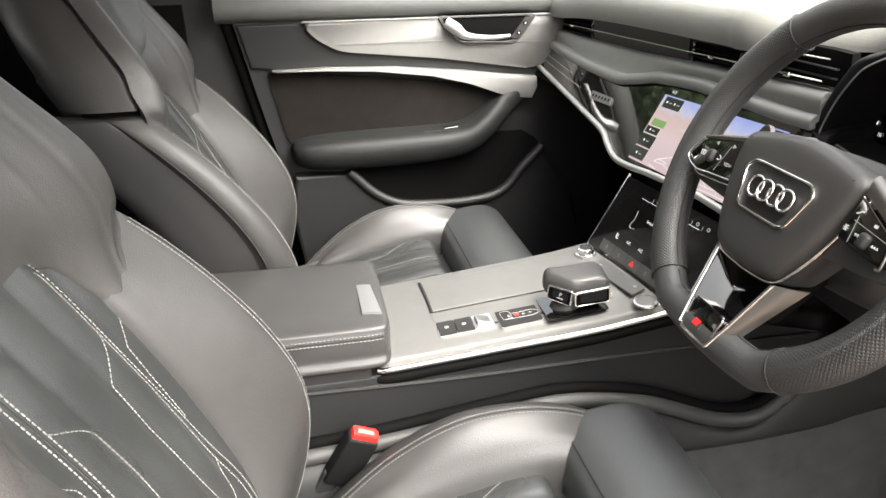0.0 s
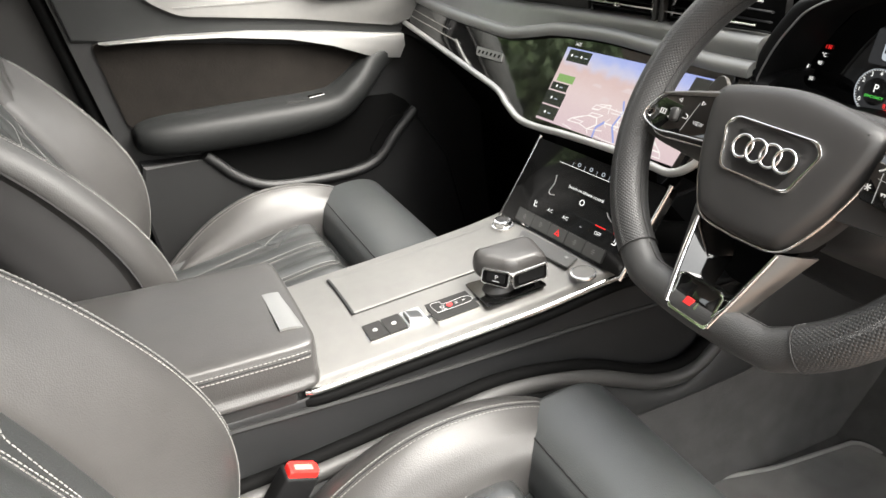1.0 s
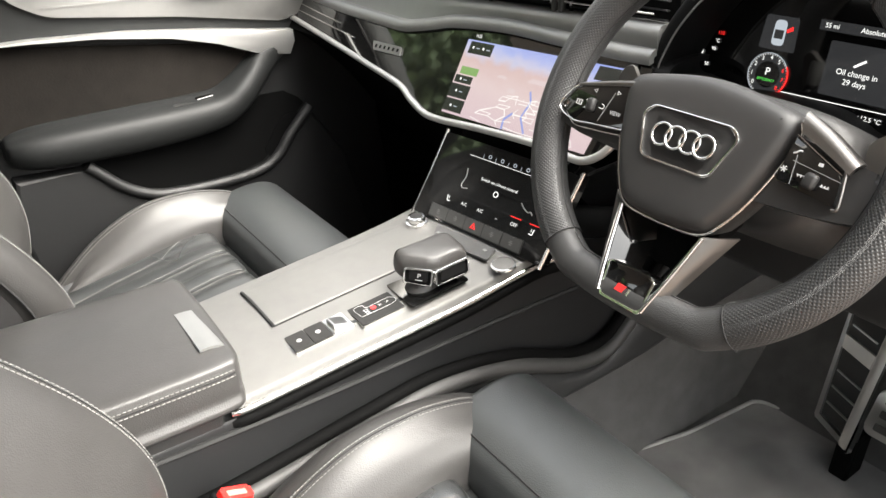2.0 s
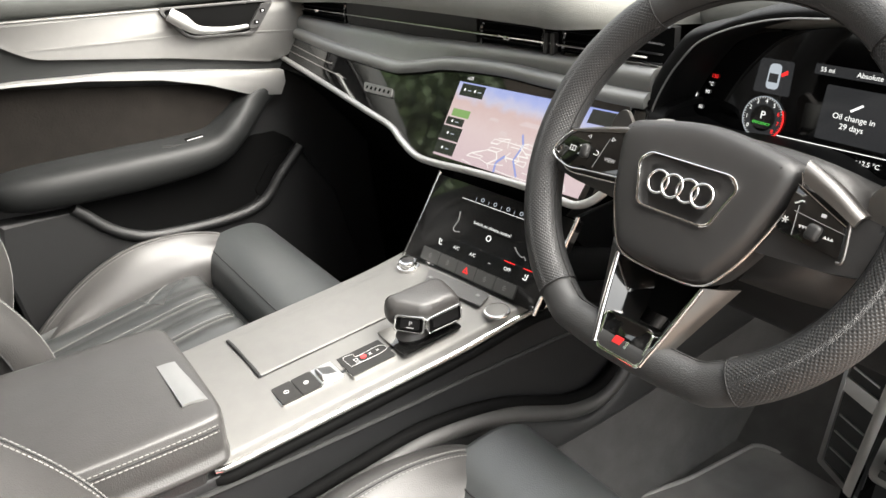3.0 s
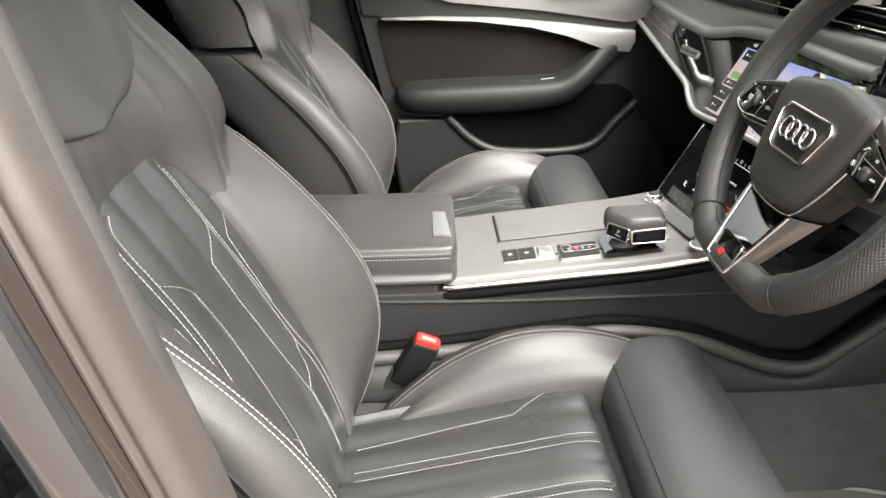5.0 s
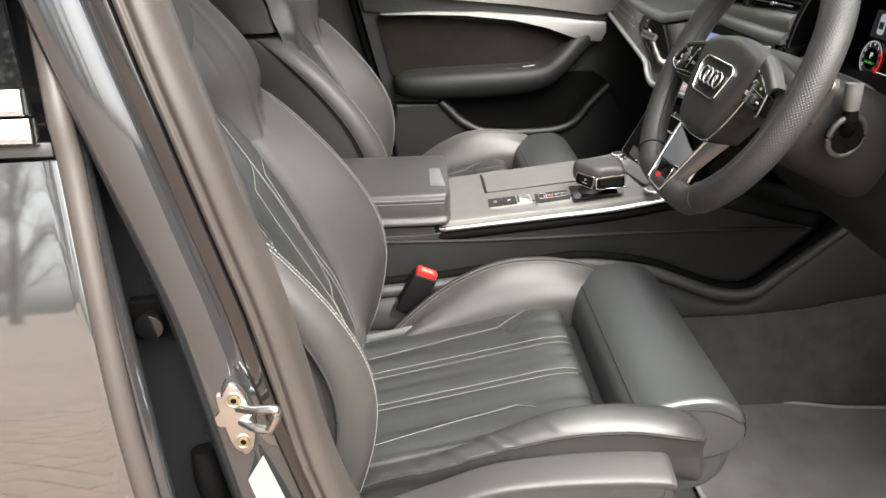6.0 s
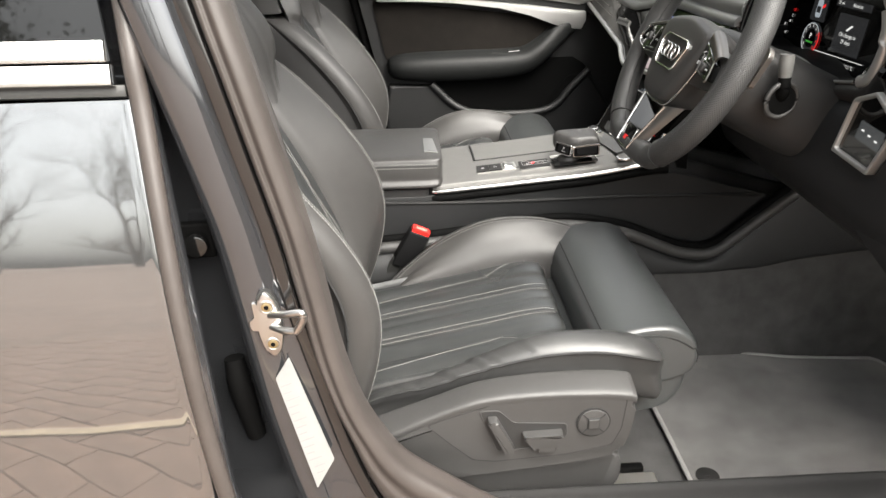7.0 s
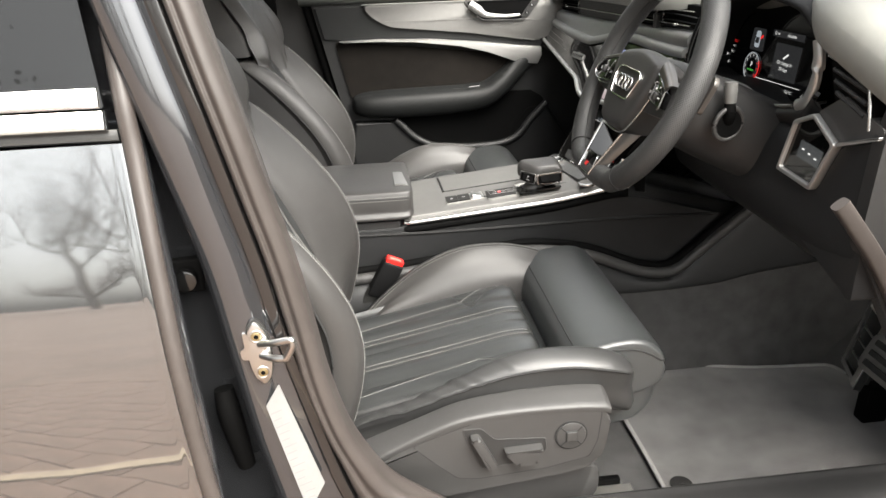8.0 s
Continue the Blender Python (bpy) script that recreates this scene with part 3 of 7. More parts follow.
# rear door, seen from outside ---------------------------------------------
def build_rear_door():
    d = thing("rear_door", "closed dark grey metallic rear car door with a chrome waist strip", "car door")
    def skin(z):  # a flank that leans inward ever more towards the waist
        f = min(1.0, max(0.0, (z - 0.54) / 0.337))
        return -0.774 + 0.27 * 0.337 * (f**3 - f**4 / 2) + 0.27 * max(0.0, z - 0.877) + 0.02 * max(0.0, 0.36 - z)

    prof = [(skin(z), z) for z in (0.22, 0.36, 0.46, 0.54, 0.60, 0.66, 0.72, 0.78, 0.83, 0.877, 0.91, 0.945)]

    def front(z):
        return -0.27 - 0.075 * (z - 0.45) if z > 0.45 else -0.27 + 0.5 * (0.45 - z)

    rows = [[(front(z), y + 0.008, z), (front(z) - 0.001, y + 0.0015, z), (front(z) - 0.004, y, z), (front(z) - 0.012, y, z), (front(z) - 0.03, y - 0.0005, z), (front(z) - 0.08, y - 0.002, z), (-0.5, y - 0.006, z), (-0.8, y - 0.01, z), (-1.1, y - 0.004, z), (-1.35, y + 0.02, z)] for y, z in prof]
    sheet("outer_panel", rows, PAINT, d, nu=60, nv=50, thick=0.02)
    # The shadow gap below the strips is imitated by a solid black bar.
    for name, z0, z1, y0, y1, material in (("waist_strip", 0.979, 0.999, -0.716, -0.712, CHROME), ("waist_strip_lower", 0.957, 0.977, -0.717, -0.716, CHROME), ("strip_shadow_gap", 0.944, 0.956, -0.709, -0.709, RUBBER)):
        x0 = front(z0) + (-0.012 if "gap" not in name else -0.004)
        bm = prism([(x0, 0), (-1.35, 0), (-1.35, z1 - z0), (x0 - 0.001, z1 - z0)], 0.012, axes((0, y0 + 0.012, z0), X, (0, 0.3, 1)), 0.003)
        part(name, bm, material, d, smooth=True)
    glass_m = axes((0, -0.70, 1.0), X, (0, 0.28, 1))
    part("window_glass", prism([(front(1.0) - 0.008, -0.02), (-1.3, -0.02), (-1.1, 0.36), (front(1.4) - 0.03, 0.4)], 0.005, glass_m), GLASS_DARK, d, "dark tinted side window")
    edge = [(front(z) + 0.0075, float(np.interp(z, [p[1] for p in prof], [p[0] for p in prof])) + (0.003 if z < 0.95 else 0.28 * (z - 0.95)), z) for z in (0.3, 0.42, 0.55, 0.7, 0.82, 0.93, 0.975, 1.02, 1.2, 1.4)]
    tube("edge_seal", edge, 0.0095, SEAL, d, "warm grey rubber edge seal", n=70, around=12)
    tube("inner_edge", [(front(z) + 0.004, -0.69 + (0.0 if z < 0.95 else 0.28 * (z - 0.95)) - (0.05 * min(1, max(0, (0.95 - z) / 0.3))), z) for z in (0.3, 0.45, 0.6, 0.8, 0.95, 1.1, 1.4)], 0.012, PAINT_IN, d, n=40)
    return d



build_rear_door()


def build_driver_door():
    """The driver's door stands wide open beside the view and shows only in reflections."""
    d = thing("driver_door", "wide open driver's door with dark inner trim", "car door")
    m = axes((0.80, -0.80, 0), (-0.2, -0.98, 0), Z)  # u towards the door's rear edge, v up
    m = m @ Matrix.Rotation(math.pi, 4, "Y") @ Matrix.Scale(-1, 4, (1, 0, 0))
    part("inner_panel", prism(rounded([(0.0, 0.32), (0.95, 0.32), (1.03, 0.55), (1.06, 0.98), (0.02, 1.0)], 0.03), 0.04, m, 0.01, start=-0.01), PLASTIC, d, smooth=True)
    part("outer_panel", prism(rounded([(0.0, 0.30), (0.96, 0.30), (1.05, 0.55), (1.08, 0.98), (0.0, 1.0)], 0.03), -0.02, m, 0.0, start=-0.07), PAINT, d)
    tube("armrest", [tuple(m @ Vector(p)) for p in ((0.35, 0.78, 0.06), (0.5, 0.70, 0.07), (0.75, 0.68, 0.07), (0.95, 0.67, 0.05))], 0.035, LEATHER, d, n=30)
    return d


build_driver_door()


def build_striker():
    s = thing("door_striker", "zinc-plated door striker bolted to the centre pillar", "door striker")
    z0 = 0.70
    m = axes((-0.204, pillar_y(z0) - 0.0085, 0.695), (1, 0.12, 0.02), (-0.05, 0, 1))
    oval = lambda a, b: [(a * math.cos(t), b * math.sin(t)) for t in np.arange(28) * math.pi / 14]
    part("base_plate", prism(oval(0.0125, 0.040), 0.005, m, 0.0016), STEEL, s, smooth=True)
    part("gasket", prism(oval(0.0145, 0.042), 0.001, m, start=-0.006), RUBBER, s)
    for v in (-0.024, 0.023):
        part("bolt_seat", ring_plate(oval(0.0082, 0.0082) if v else [], oval(0.0058, 0.0058), 0.0062, m @ Matrix.Translation((0, v, 0)), 0.0008, start=0.003), STEEL, s)
        b = part("bolt", disc(0.0056, 0.0025, m @ Matrix.Translation((0, v, 0.0035)), 0.001), BRASS, s, "yellow-passivated bolt", smooth=True)
        part("socket", disc(0.0028, 0.0008, m @ Matrix.Translation((0, v, 0.0058)), n=6), DARK, b)
    p = lambda u, v, w: tuple(m @ Vector((u, v, w)))
    for run in (((0.002, 0.012, 0.003), (0.020, 0.020, 0.020), (0.036, 0.026, 0.030), (0.0395, 0.024, 0.031)), ((0.0395, 0.024, 0.031), (0.0385, 0.018, 0.031), (0.031, 0.004, 0.027), (0.028, 0.001, 0.0255)), ((0.028, 0.001, 0.0255), (0.016, -0.001, 0.018), (0.002, -0.003, 0.003))):
        tube("loop", [p(*q) for q in run], 0.0042, STEEL, s, "welded steel striker loop", n=20)
    part("lug", prism(rounded([(-0.020, -0.006), (-0.010, -0.008), (-0.010, 0.026), (-0.015, 0.028), (-0.015, 0.008), (-0.021, 0.005)], 0.002), 0.002, m, 0.0008, start=-0.004), STEEL, s)
    return s


build_striker()
lab = thing("pillar_label", "white data label on the centre pillar with unreadable print", "label")
lm = axes((-0.1775, pillar_y(0.56) - 0.0110, 0.5585), X, Z)
part("sheet", prism(rounded([(0.0065, -0.1015), (0.0305, -0.0565), (-0.0095, 0.0935), (-0.0275, 0.0645)], 0.002), 0.0006, lm), PAPER, lab)
for i in range(14):
    v = -0.078 + i * 0.010
    u = -0.0005 - 0.205 * (v + 0.0565) + (0.0 if v > -0.06 else 0.004)
    wide = 0.010 + 0.003 * ((i * 7) % 3)
    part("print_line", prism([(u, v), (u + wide, v + 0.4 * wide), (u + wide - 0.0004, v + 0.4 * wide + 0.0016), (u - 0.0004, v + 0.0016)], 0.0009, lm), PRINT, lab)
bump_stop = thing("door_buffer", "black rubber door buffer on the pillar", "buffer")
bm_ = axes((-0.282, -0.662, 0.776), (1, 0.1, 0), (0, 0, 1))
part("mount", block((0.036, 0.042, 0.012), bm_, 0.003), DARK, bump_stop)
part("pad", disc(0.013, 0.022, bm_, 0.003), GLOSS, bump_stop, smooth=True)
tube_boot = tube("cable_boot", [(-0.262, -0.665, 0.62), (-0.258, -0.67, 0.58), (-0.25, -0.66, 0.5)], [0.012, 0.015, 0.012], DARK, None, n=20)
tagged(tube_boot, "black rubber cable boot in the door gap", "cable boot")


# passenger door, seen from inside ------------------------------------------
def build_passenger_door():
    d = thing("passenger_door", "closed passenger door with suede insert, aluminium inlay and armrest", "car door")
    m = axes((0, 0.70, 0), X, Z)  # u forward, v up, w into the cabin
    rear = [(-0.045, 0.30), (-0.09, 0.56), (-0.135, 0.75), (-0.18, 0.95), (-0.195, 1.01)]
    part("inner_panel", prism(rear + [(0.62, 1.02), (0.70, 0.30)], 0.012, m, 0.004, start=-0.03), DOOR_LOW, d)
    top = [[(x, 0.715, 1.02), (x, 0.69, 1.026), (x, 0.674, 1.012), (x, 0.668, 0.985), (x, 0.676, 0.966), (x, 0.70, 0.962)] for x in (-0.215, 0.0, 0.25, 0.6)]
    loft("upper_pad", top, PAD, d, "grey soft-touch shoulder pad", nu=14, nv=30)
    part("mid_panel", prism([(-0.175, 0.955), (-0.155, 0.868), (0.46, 0.80), (0.50, 0.83), (0.53, 0.962)], 0.022, m, 0.004), DOOR_PAD, d)
    part("inlay", prism(rounded([(-0.045, 0.958), (-0.02, 0.925), (0.03, 0.897), (0.25, 0.874), (0.46, 0.842), (0.505, 0.87), (0.53, 0.958)], 0.02), 0.032, m, 0.006), ALU_DOOR, d, "brushed aluminium door inlay", smooth=True)
    part("inlay_edge", prism([(-0.045, 0.957), (0.53, 0.957), (0.53, 0.961), (-0.04, 0.960)], 0.0345, m, 0.001), ALU_DOOR, d)
    part("inlay_fold", prism([(0.02, 0.913), (0.3, 0.912), (0.5, 0.90), (0.5, 0.898), (0.3, 0.9095), (0.02, 0.9105)], 0.0335, m), ALU_DOOR, d)
    recess = rounded([(0.235, 0.962), (0.285, 0.903), (0.415, 0.900), (0.462, 0.962)], 0.018)
    rec = part("handle_recess", prism(recess, 0.0345, m, 0.002), DARK, d, smooth=True)
    inner = [(0.33 + (u - 0.33) * 0.9, 0.934 + (v - 0.934) * 0.84) for u, v in recess]
    part("recess_rim", ring_plate(recess, inner, 0.038, m, 0.001), PLASTIC_GREY, rec)
    lev = [tuple(m @ Vector(p)) for p in ((0.255, 0.952, 0.05), (0.275, 0.938, 0.056), (0.30, 0.922, 0.058), (0.35, 0.917, 0.056), (0.395, 0.9185, 0.052))]
    tube("door_lever", lev, [0.012, 0.013, 0.008, 0.005, 0.004], STRIP, rec, n=40, around=14)
    pad = part("lock_panel", prism(rounded([(0.40, 0.912), (0.42, 0.912), (0.452, 0.955), (0.432, 0.955)], 0.004), 0.041, m, 0.001), PLASTIC, rec)
    for u, v in ((0.418, 0.923), (0.432, 0.943)):
        part("lock_button", block((0.009, 0.007, 0.002), m @ pose(u, v, 0.0415), 0.0005), DARK, pad)
        part("lock_mark", block((0.003, 0.003, 0.0006), m @ pose(u, v, 0.043)), WHITE_MARK, pad)
    # insert and its bright strip
    part("suede_insert", prism(rounded([(-0.125, 0.862), (-0.09, 0.70), (0.1, 0.725), (0.33, 0.72), (0.41, 0.79), (0.31, 0.825), (0.1, 0.857)], 0.012), 0.019, m, 0.003), SUEDE, d, "brown suede door insert")
    strip = [(-0.112, 0.8635), (0.0, 0.8655), (0.15, 0.860), (0.3, 0.846), (0.40, 0.833), (0.462, 0.827), (0.464, 0.805)]
    low = [(0.452, 0.780), (0.405, 0.785), (0.380, 0.793), (0.31, 0.822), (0.225, 0.840), (0.1, 0.8555), (0.0, 0.8605), (-0.10, 0.8600)]
    part("bright_strip", prism(strip + low, 0.046, m, 0.003), STRIP, d, "satin chrome strip", smooth=True)
    # armrest with its raised grip
    arm = []
    for u, v, lean, hw, w0, w1 in ((-0.088, 0.683, 0, 0.012, 0.0, 0.03), (-0.075, 0.682, 0, 0.026, 0.0, 0.06), (-0.02, 0.681, 0, 0.035, 0.0, 0.078), (0.12, 0.682, 2, 0.038, 0.0, 0.082), (0.24, 0.687, 6, 0.036, 0.0, 0.082), (0.305, 0.698, 22, 0.033, 0.0, 0.08), (0.345, 0.725, 42, 0.029, 0.004, 0.075), (0.375, 0.752, 46, 0.026, 0.006, 0.064), (0.400, 0.775, 46, 0.026, 0.006, 0.052), (0.423, 0.792, 46, 0.024, 0.006, 0.046)):
        nu_, nv_ = -math.sin(radians(lean)), math.cos(radians(lean))
        ring = []
        for h, dd in ((1.0, 0.1), (1.0, 0.55), (0.8, 0.88), (0.35, 1.0), (-0.2, 0.98), (-0.75, 0.82), (-1.0, 0.5), (-0.95, 0.1)):
            ring.append(tuple(m @ Vector((u + nu_ * h * hw, v + nv_ * h * hw, w0 + (w1 - w0) * dd))))
        arm.append(ring)
    loft("armrest", arm, DOOR_PAD, d, "black padded door armrest rising to a grip", nu=60, nv=40)
    sw = part("switch_panel", prism(rounded([(0.20, -0.02), (0.33, -0.02), (0.34, 0.02), (0.22, 0.02)], 0.006), 0.003, axes((0, 0.662, 0.7185), X, Y), 0.001), PLASTIC, d)
    part("window_switch", block((0.035, 0.014, 0.007), pose(0.265, 0.655, 0.7235, 0, -6, 0), 0.002), GLOSS, sw)
    tube("switch_edge", [(0.215, 0.668, 0.7222), (0.27, 0.676, 0.7225), (0.33, 0.668, 0.7228)], 0.0012, CHROME, sw, n=20)
    # lower panel and map pocket
    lip = [(0.033, 0.638), (0.055, 0.616), (0.08, 0.590), (0.115, 0.566), (0.16, 0.551), (0.25, 0.546), (0.33, 0.549), (0.375, 0.560), (0.405, 0.582), (0.43, 0.615), (0.482, 0.668)]
    # A flat near-black plate replaces the pocket's shaded inside.
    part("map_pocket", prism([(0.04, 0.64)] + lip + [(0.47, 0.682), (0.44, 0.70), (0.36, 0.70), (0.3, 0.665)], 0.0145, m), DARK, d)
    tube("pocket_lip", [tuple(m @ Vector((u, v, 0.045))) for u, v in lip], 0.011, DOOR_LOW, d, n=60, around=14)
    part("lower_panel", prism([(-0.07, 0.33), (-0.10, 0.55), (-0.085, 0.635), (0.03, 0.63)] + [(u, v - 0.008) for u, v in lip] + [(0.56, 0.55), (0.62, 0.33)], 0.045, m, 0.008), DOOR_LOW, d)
    part("speaker_grille", prism(rounded([(0.40, 0.56), (0.44, 0.60), (0.475, 0.65), (0.43, 0.65), (0.38, 0.58)], 0.015), 0.017, m, 0.002), DARK, d)
    return d


build_passenger_door()


# seats ---------------------------------------------------------------------
def build_seat(y0):
    """A front seat whose middle line runs at y0."""
    s = thing("front_seat", "black leather sports seat with grey double stitching", "car seat", "front seats")
    at = lambda x, y, z: (x, y0 + y, z)

    def zc(x):  # cushion middle
        return 0.474 + 0.20 * (x + 0.11)

    # cushion middle
    rings = []
    for x in (-0.15, -0.11, -0.02, 0.07, 0.14, 0.176, 0.19, 0.194):
        d = 0.0 if x < 0.17 else (0.006 if x < 0.18 else (0.02 if x < 0.192 else 0.045))
        z = zc(x) - d
        rings.append([at(x, y, z + b) for y, b in [(y, 0.006 * abs(math.sin(math.pi * min(abs(y), 0.156) / 0.0525 + 0.8)) - 0.004) for y in [float(v) for v in np.linspace(-0.155, 0.155, 27)]] + [(0.15, -0.1), (0, -0.11), (-0.15, -0.1)]])
    pad = loft("seat_cushion", rings, LEATHER_SOFT, s, "creased soft leather cushion middle", nu=60, nv=116)
    # cushion side bolsters
    ridge = ((-0.13, 0.405), (-0.09, 0.458), (-0.05, 0.50), (0.01, 0.548), (0.085, 0.583), (0.16, 0.590), (0.222, 0.580), (0.266, 0.562), (0.289, 0.538), (0.298, 0.505))
    rr = []
    # the entry side is lower, flat towards the back and creased by use
    for x, zr, yp, zp, g in ((-0.135, 0.470, 0.196, 0.466, 1), (-0.09, 0.492, 0.200, 0.489, 1), (-0.03, 0.512, 0.209, 0.508, 1), (0.037, 0.544, 0.217, 0.536, 1), (0.094, 0.570, 0.223, 0.556, 1), (0.14, 0.582, 0.226, 0.566, 1), (0.20, 0.583, 0.228, 0.568, 1), (0.25, 0.575, 0.228, 0.559, 1), (0.28, 0.563, 0.224, 0.549, 0.96), (0.295, 0.551, 0.216, 0.541, 0.88), (0.302, 0.532, 0.20, 0.528, 0.62)):
        zi = min(zc(min(x, 0.19)) - 0.003, zr - 0.002)
        prof = [(0.148, zi), (0.160, zi + 0.12 * (zr - zi)), (0.172, zi + 0.42 * (zr - zi)), (0.184, zi + 0.85 * (zr - zi)), (0.198, zr), (0.5 * yp + 0.102, 0.7 * zr + 0.3 * zp), (yp, zp + 0.002), (yp - 0.001, zp - 0.006), (yp - 0.006, zp - 0.03), (0.214, zp - 0.070), (0.19, zp - 0.085), (0.145, zi - 0.07)]
        rr.append([at(x, -(0.19 + (y - 0.19) * g), 0.53 + (z - 0.53) * g) for y, z in prof])
    entry = loft("cushion_bolster", rr, LEATHER_WORN, s, "worn and creased leather entry bolster", nu=150, nv=110)
    for v in entry.data.vertices:
        x, y, z = v.co.x, y0 - v.co.y, v.co.z
        fold = 0.0
        for xj, lean, yj, reach, deep in ((-0.045, 0.5, 0.192, 0.018, 0.0024), (-0.012, 0.8, 0.195, 0.024, 0.0034), (0.030, 0.7, 0.198, 0.028, 0.0036), (0.052, 0.9, 0.205, 0.016, 0.0022), (0.10, 0.8, 0.208, 0.016, 0.0016), (-0.075, 0.6, 0.188, 0.016, 0.0020)):
            off = x - xj - lean * (y - yj) - 6 * (y - yj) ** 2
            env = math.exp(-((y - yj) / reach) ** 2)
            fold += deep * env * (0.8 * math.exp(-((off - 0.009) / 0.006) ** 2) - math.exp(-(off / 0.004) ** 2))
        if z > 0.47 and y < 0.222:
            v.co.z += fold
    rr = []
    for i, (x, zr) in enumerate(ridge):
        zi = min(zc(min(x, 0.19)) - 0.004, zr - 0.012)
        g = 1.0 if x < 0.25 else (0.97 if x < 0.28 else (0.88 if x < 0.295 else 0.7))
        mid = 0.19
        k = 1.0 if x < 0.24 else (0.9 if x < 0.28 else 0.72)
        prof = [(0.128, zi), (0.143, zi + 0.55 * (zr - zi)), (0.160, zr - 0.010), (0.178, zr), (0.200, zr - 0.006), (0.222, zr - 0.026), (0.236, zr - 0.058), (0.236, zr - 0.085 * k), (0.20, zr - 0.10 * k), (0.135, min(zi, zr) - 0.08 * k)]
        rr.append([at(x, mid + (y - mid) * g, z) for y, z in prof])
    bolsters = [entry, loft("cushion_bolster", rr, LEATHER, s, "raised leather side bolster", nu=60, nv=60)]
    # thigh support
    ext = []
    for y, g in ((-0.187, 0.55), (-0.1865, 0.86), (-0.184, 0.945), (-0.177, 0.987), (-0.16, 1.0), (0, 1.0), (0.16, 1.0), (0.177, 0.987), (0.184, 0.945), (0.1865, 0.86), (0.187, 0.55)):
        c = (0.272, 0.515)
        prof = ((0.210, 0.533), (0.222, 0.556), (0.255, 0.572), (0.305, 0.577), (0.337, 0.566), (0.355, 0.544), (0.359, 0.516), (0.347, 0.496), (0.30, 0.482), (0.215, 0.49))
        ext.append([at(c[0] + (x - c[0]) * g, y, c[1] + (z - c[1]) * g) for x, z in prof])
    thigh = loft("thigh_support", ext, LEATHER_COOL, s, "pull-out leather thigh support", nu=50, nv=50)
    low = []
    for y, g in ((-0.180, 0.7), (-0.177, 0.95), (-0.15, 1.0), (0, 1.0), (0.15, 1.0), (0.177, 0.95), (0.180, 0.7)):
        c = (0.27, 0.45)
        low.append([at(c[0] + (x - c[0]) * g, y, c[1] + (z - c[1]) * g) for x, z in ((0.2, 0.49), (0.28, 0.500), (0.334, 0.502), (0.347, 0.486), (0.336, 0.452), (0.30, 0.43), (0.2, 0.43))])
    loft("front_apron", low, LEATHER_COOL, s, "leather apron under the thigh support", nu=20, nv=30)
    part("frame", block((0.40, 0.40, 0.09), pose(0.05, y0, 0.40), 0.02), DARK, s)
    part("pedestal", prism(rounded([(-0.16, 0.26), (0.20, 0.26), (0.232, 0.335), (0.245, 0.358), (0.244, 0.40), (-0.16, 0.40)], 0.012), 0.012, axes((0, y0 - 0.225, 0), X, Z), 0.006, start=-0.01), PLASTIC_GREY, s, "plastic seat base cover", smooth=True)
    for sg in (-1, 1):
        part("seat_rail", block((0.50, 0.05, 0.03), pose(0.0, y0 + sg * 0.17, 0.265), 0.006), DARK, s)

    # backrest
    zs = (0.42, 0.47, 0.53, 0.60, 0.67, 0.74, 0.80, 0.85, 0.90, 0.94)

    def xc(z):  # middle of the backrest
        return float(np.interp(z, (0.42, 0.5, 0.6, 0.7, 0.774, 0.9, 1.0), (-0.135, -0.140, -0.165, -0.205, -0.243, -0.315, -0.365)))

    def xf(z):  # front ridge of its bolsters
        return float(np.interp(z, (0.40, 0.44, 0.485, 0.52, 0.55, 0.60, 0.635, 0.68, 0.72, 0.77, 0.82, 0.863, 0.9), (-0.157, -0.133, -0.114, -0.103, -0.095, -0.088, -0.089, -0.101, -0.121, -0.155, -0.196, -0.240, -0.285)))

    def puff(y):  # the panels swell between their seams
        a = abs(y)
        if a < 0.032:
            return 0.004 * (1 - (a / 0.032) ** 2)
        if a < 0.082:
            return 0.0075 * (1 - ((a - 0.057) / 0.025) ** 2)
        return 0.0055 * min(1.0, (a - 0.082) / 0.03)

    ys = [float(v) for v in np.linspace(-0.15, 0.15, 26)]
    rings = [[at(xc(z) + puff(y), y, z) for y in ys] + [at(xc(z) - 0.09, 0.15, z), at(xc(z) - 0.1, 0, z), at(xc(z) - 0.09, -0.15, z)] for z in zs]
    middle = loft("backrest", rings, LEATHER_SOFT, s, "stitched leather backrest middle", nu=70, nv=116)
    backs, sides = [], []
    for sg in (-1, 1):
        rr, sp = [], []
        for z in (0.405, 0.42, 0.45, 0.50, 0.56, 0.615, 0.67, 0.73, 0.79, 0.84, 0.875, 0.895):
            f, c = xf(z), xc(z)
            c = min(c, f - 0.012)
            g = 1.0 if 0.43 < z < 0.86 else (0.92 if 0.41 < z < 0.885 else 0.8)
            prof = [(c + 0.003, 0.118), (c + 0.45 * (f - c), 0.140), (f - 0.014, 0.175), (f, 0.200), (f - 0.004, 0.215), (f - 0.018, 0.227), (f - 0.040, 0.231), (f - 0.052, 0.224), (c - 0.05, 0.19), (c - 0.06, 0.125)]
            rr.append([at(x, sg * (0.175 + (y - 0.175) * g), z) for x, y in prof])
            sp.append([at(x, sg * y, z) for x, y in ((f - 0.045, 0.20), (f - 0.046, 0.217), (f - 0.056, 0.2235), (f - 0.11, 0.2255), (f - 0.16, 0.218), (f - 0.18, 0.18), (f - 0.12, 0.17))])
        backs.append(loft("backrest_bolster", rr, LEATHER, s, "leather backrest side bolster", nu=70, nv=60))
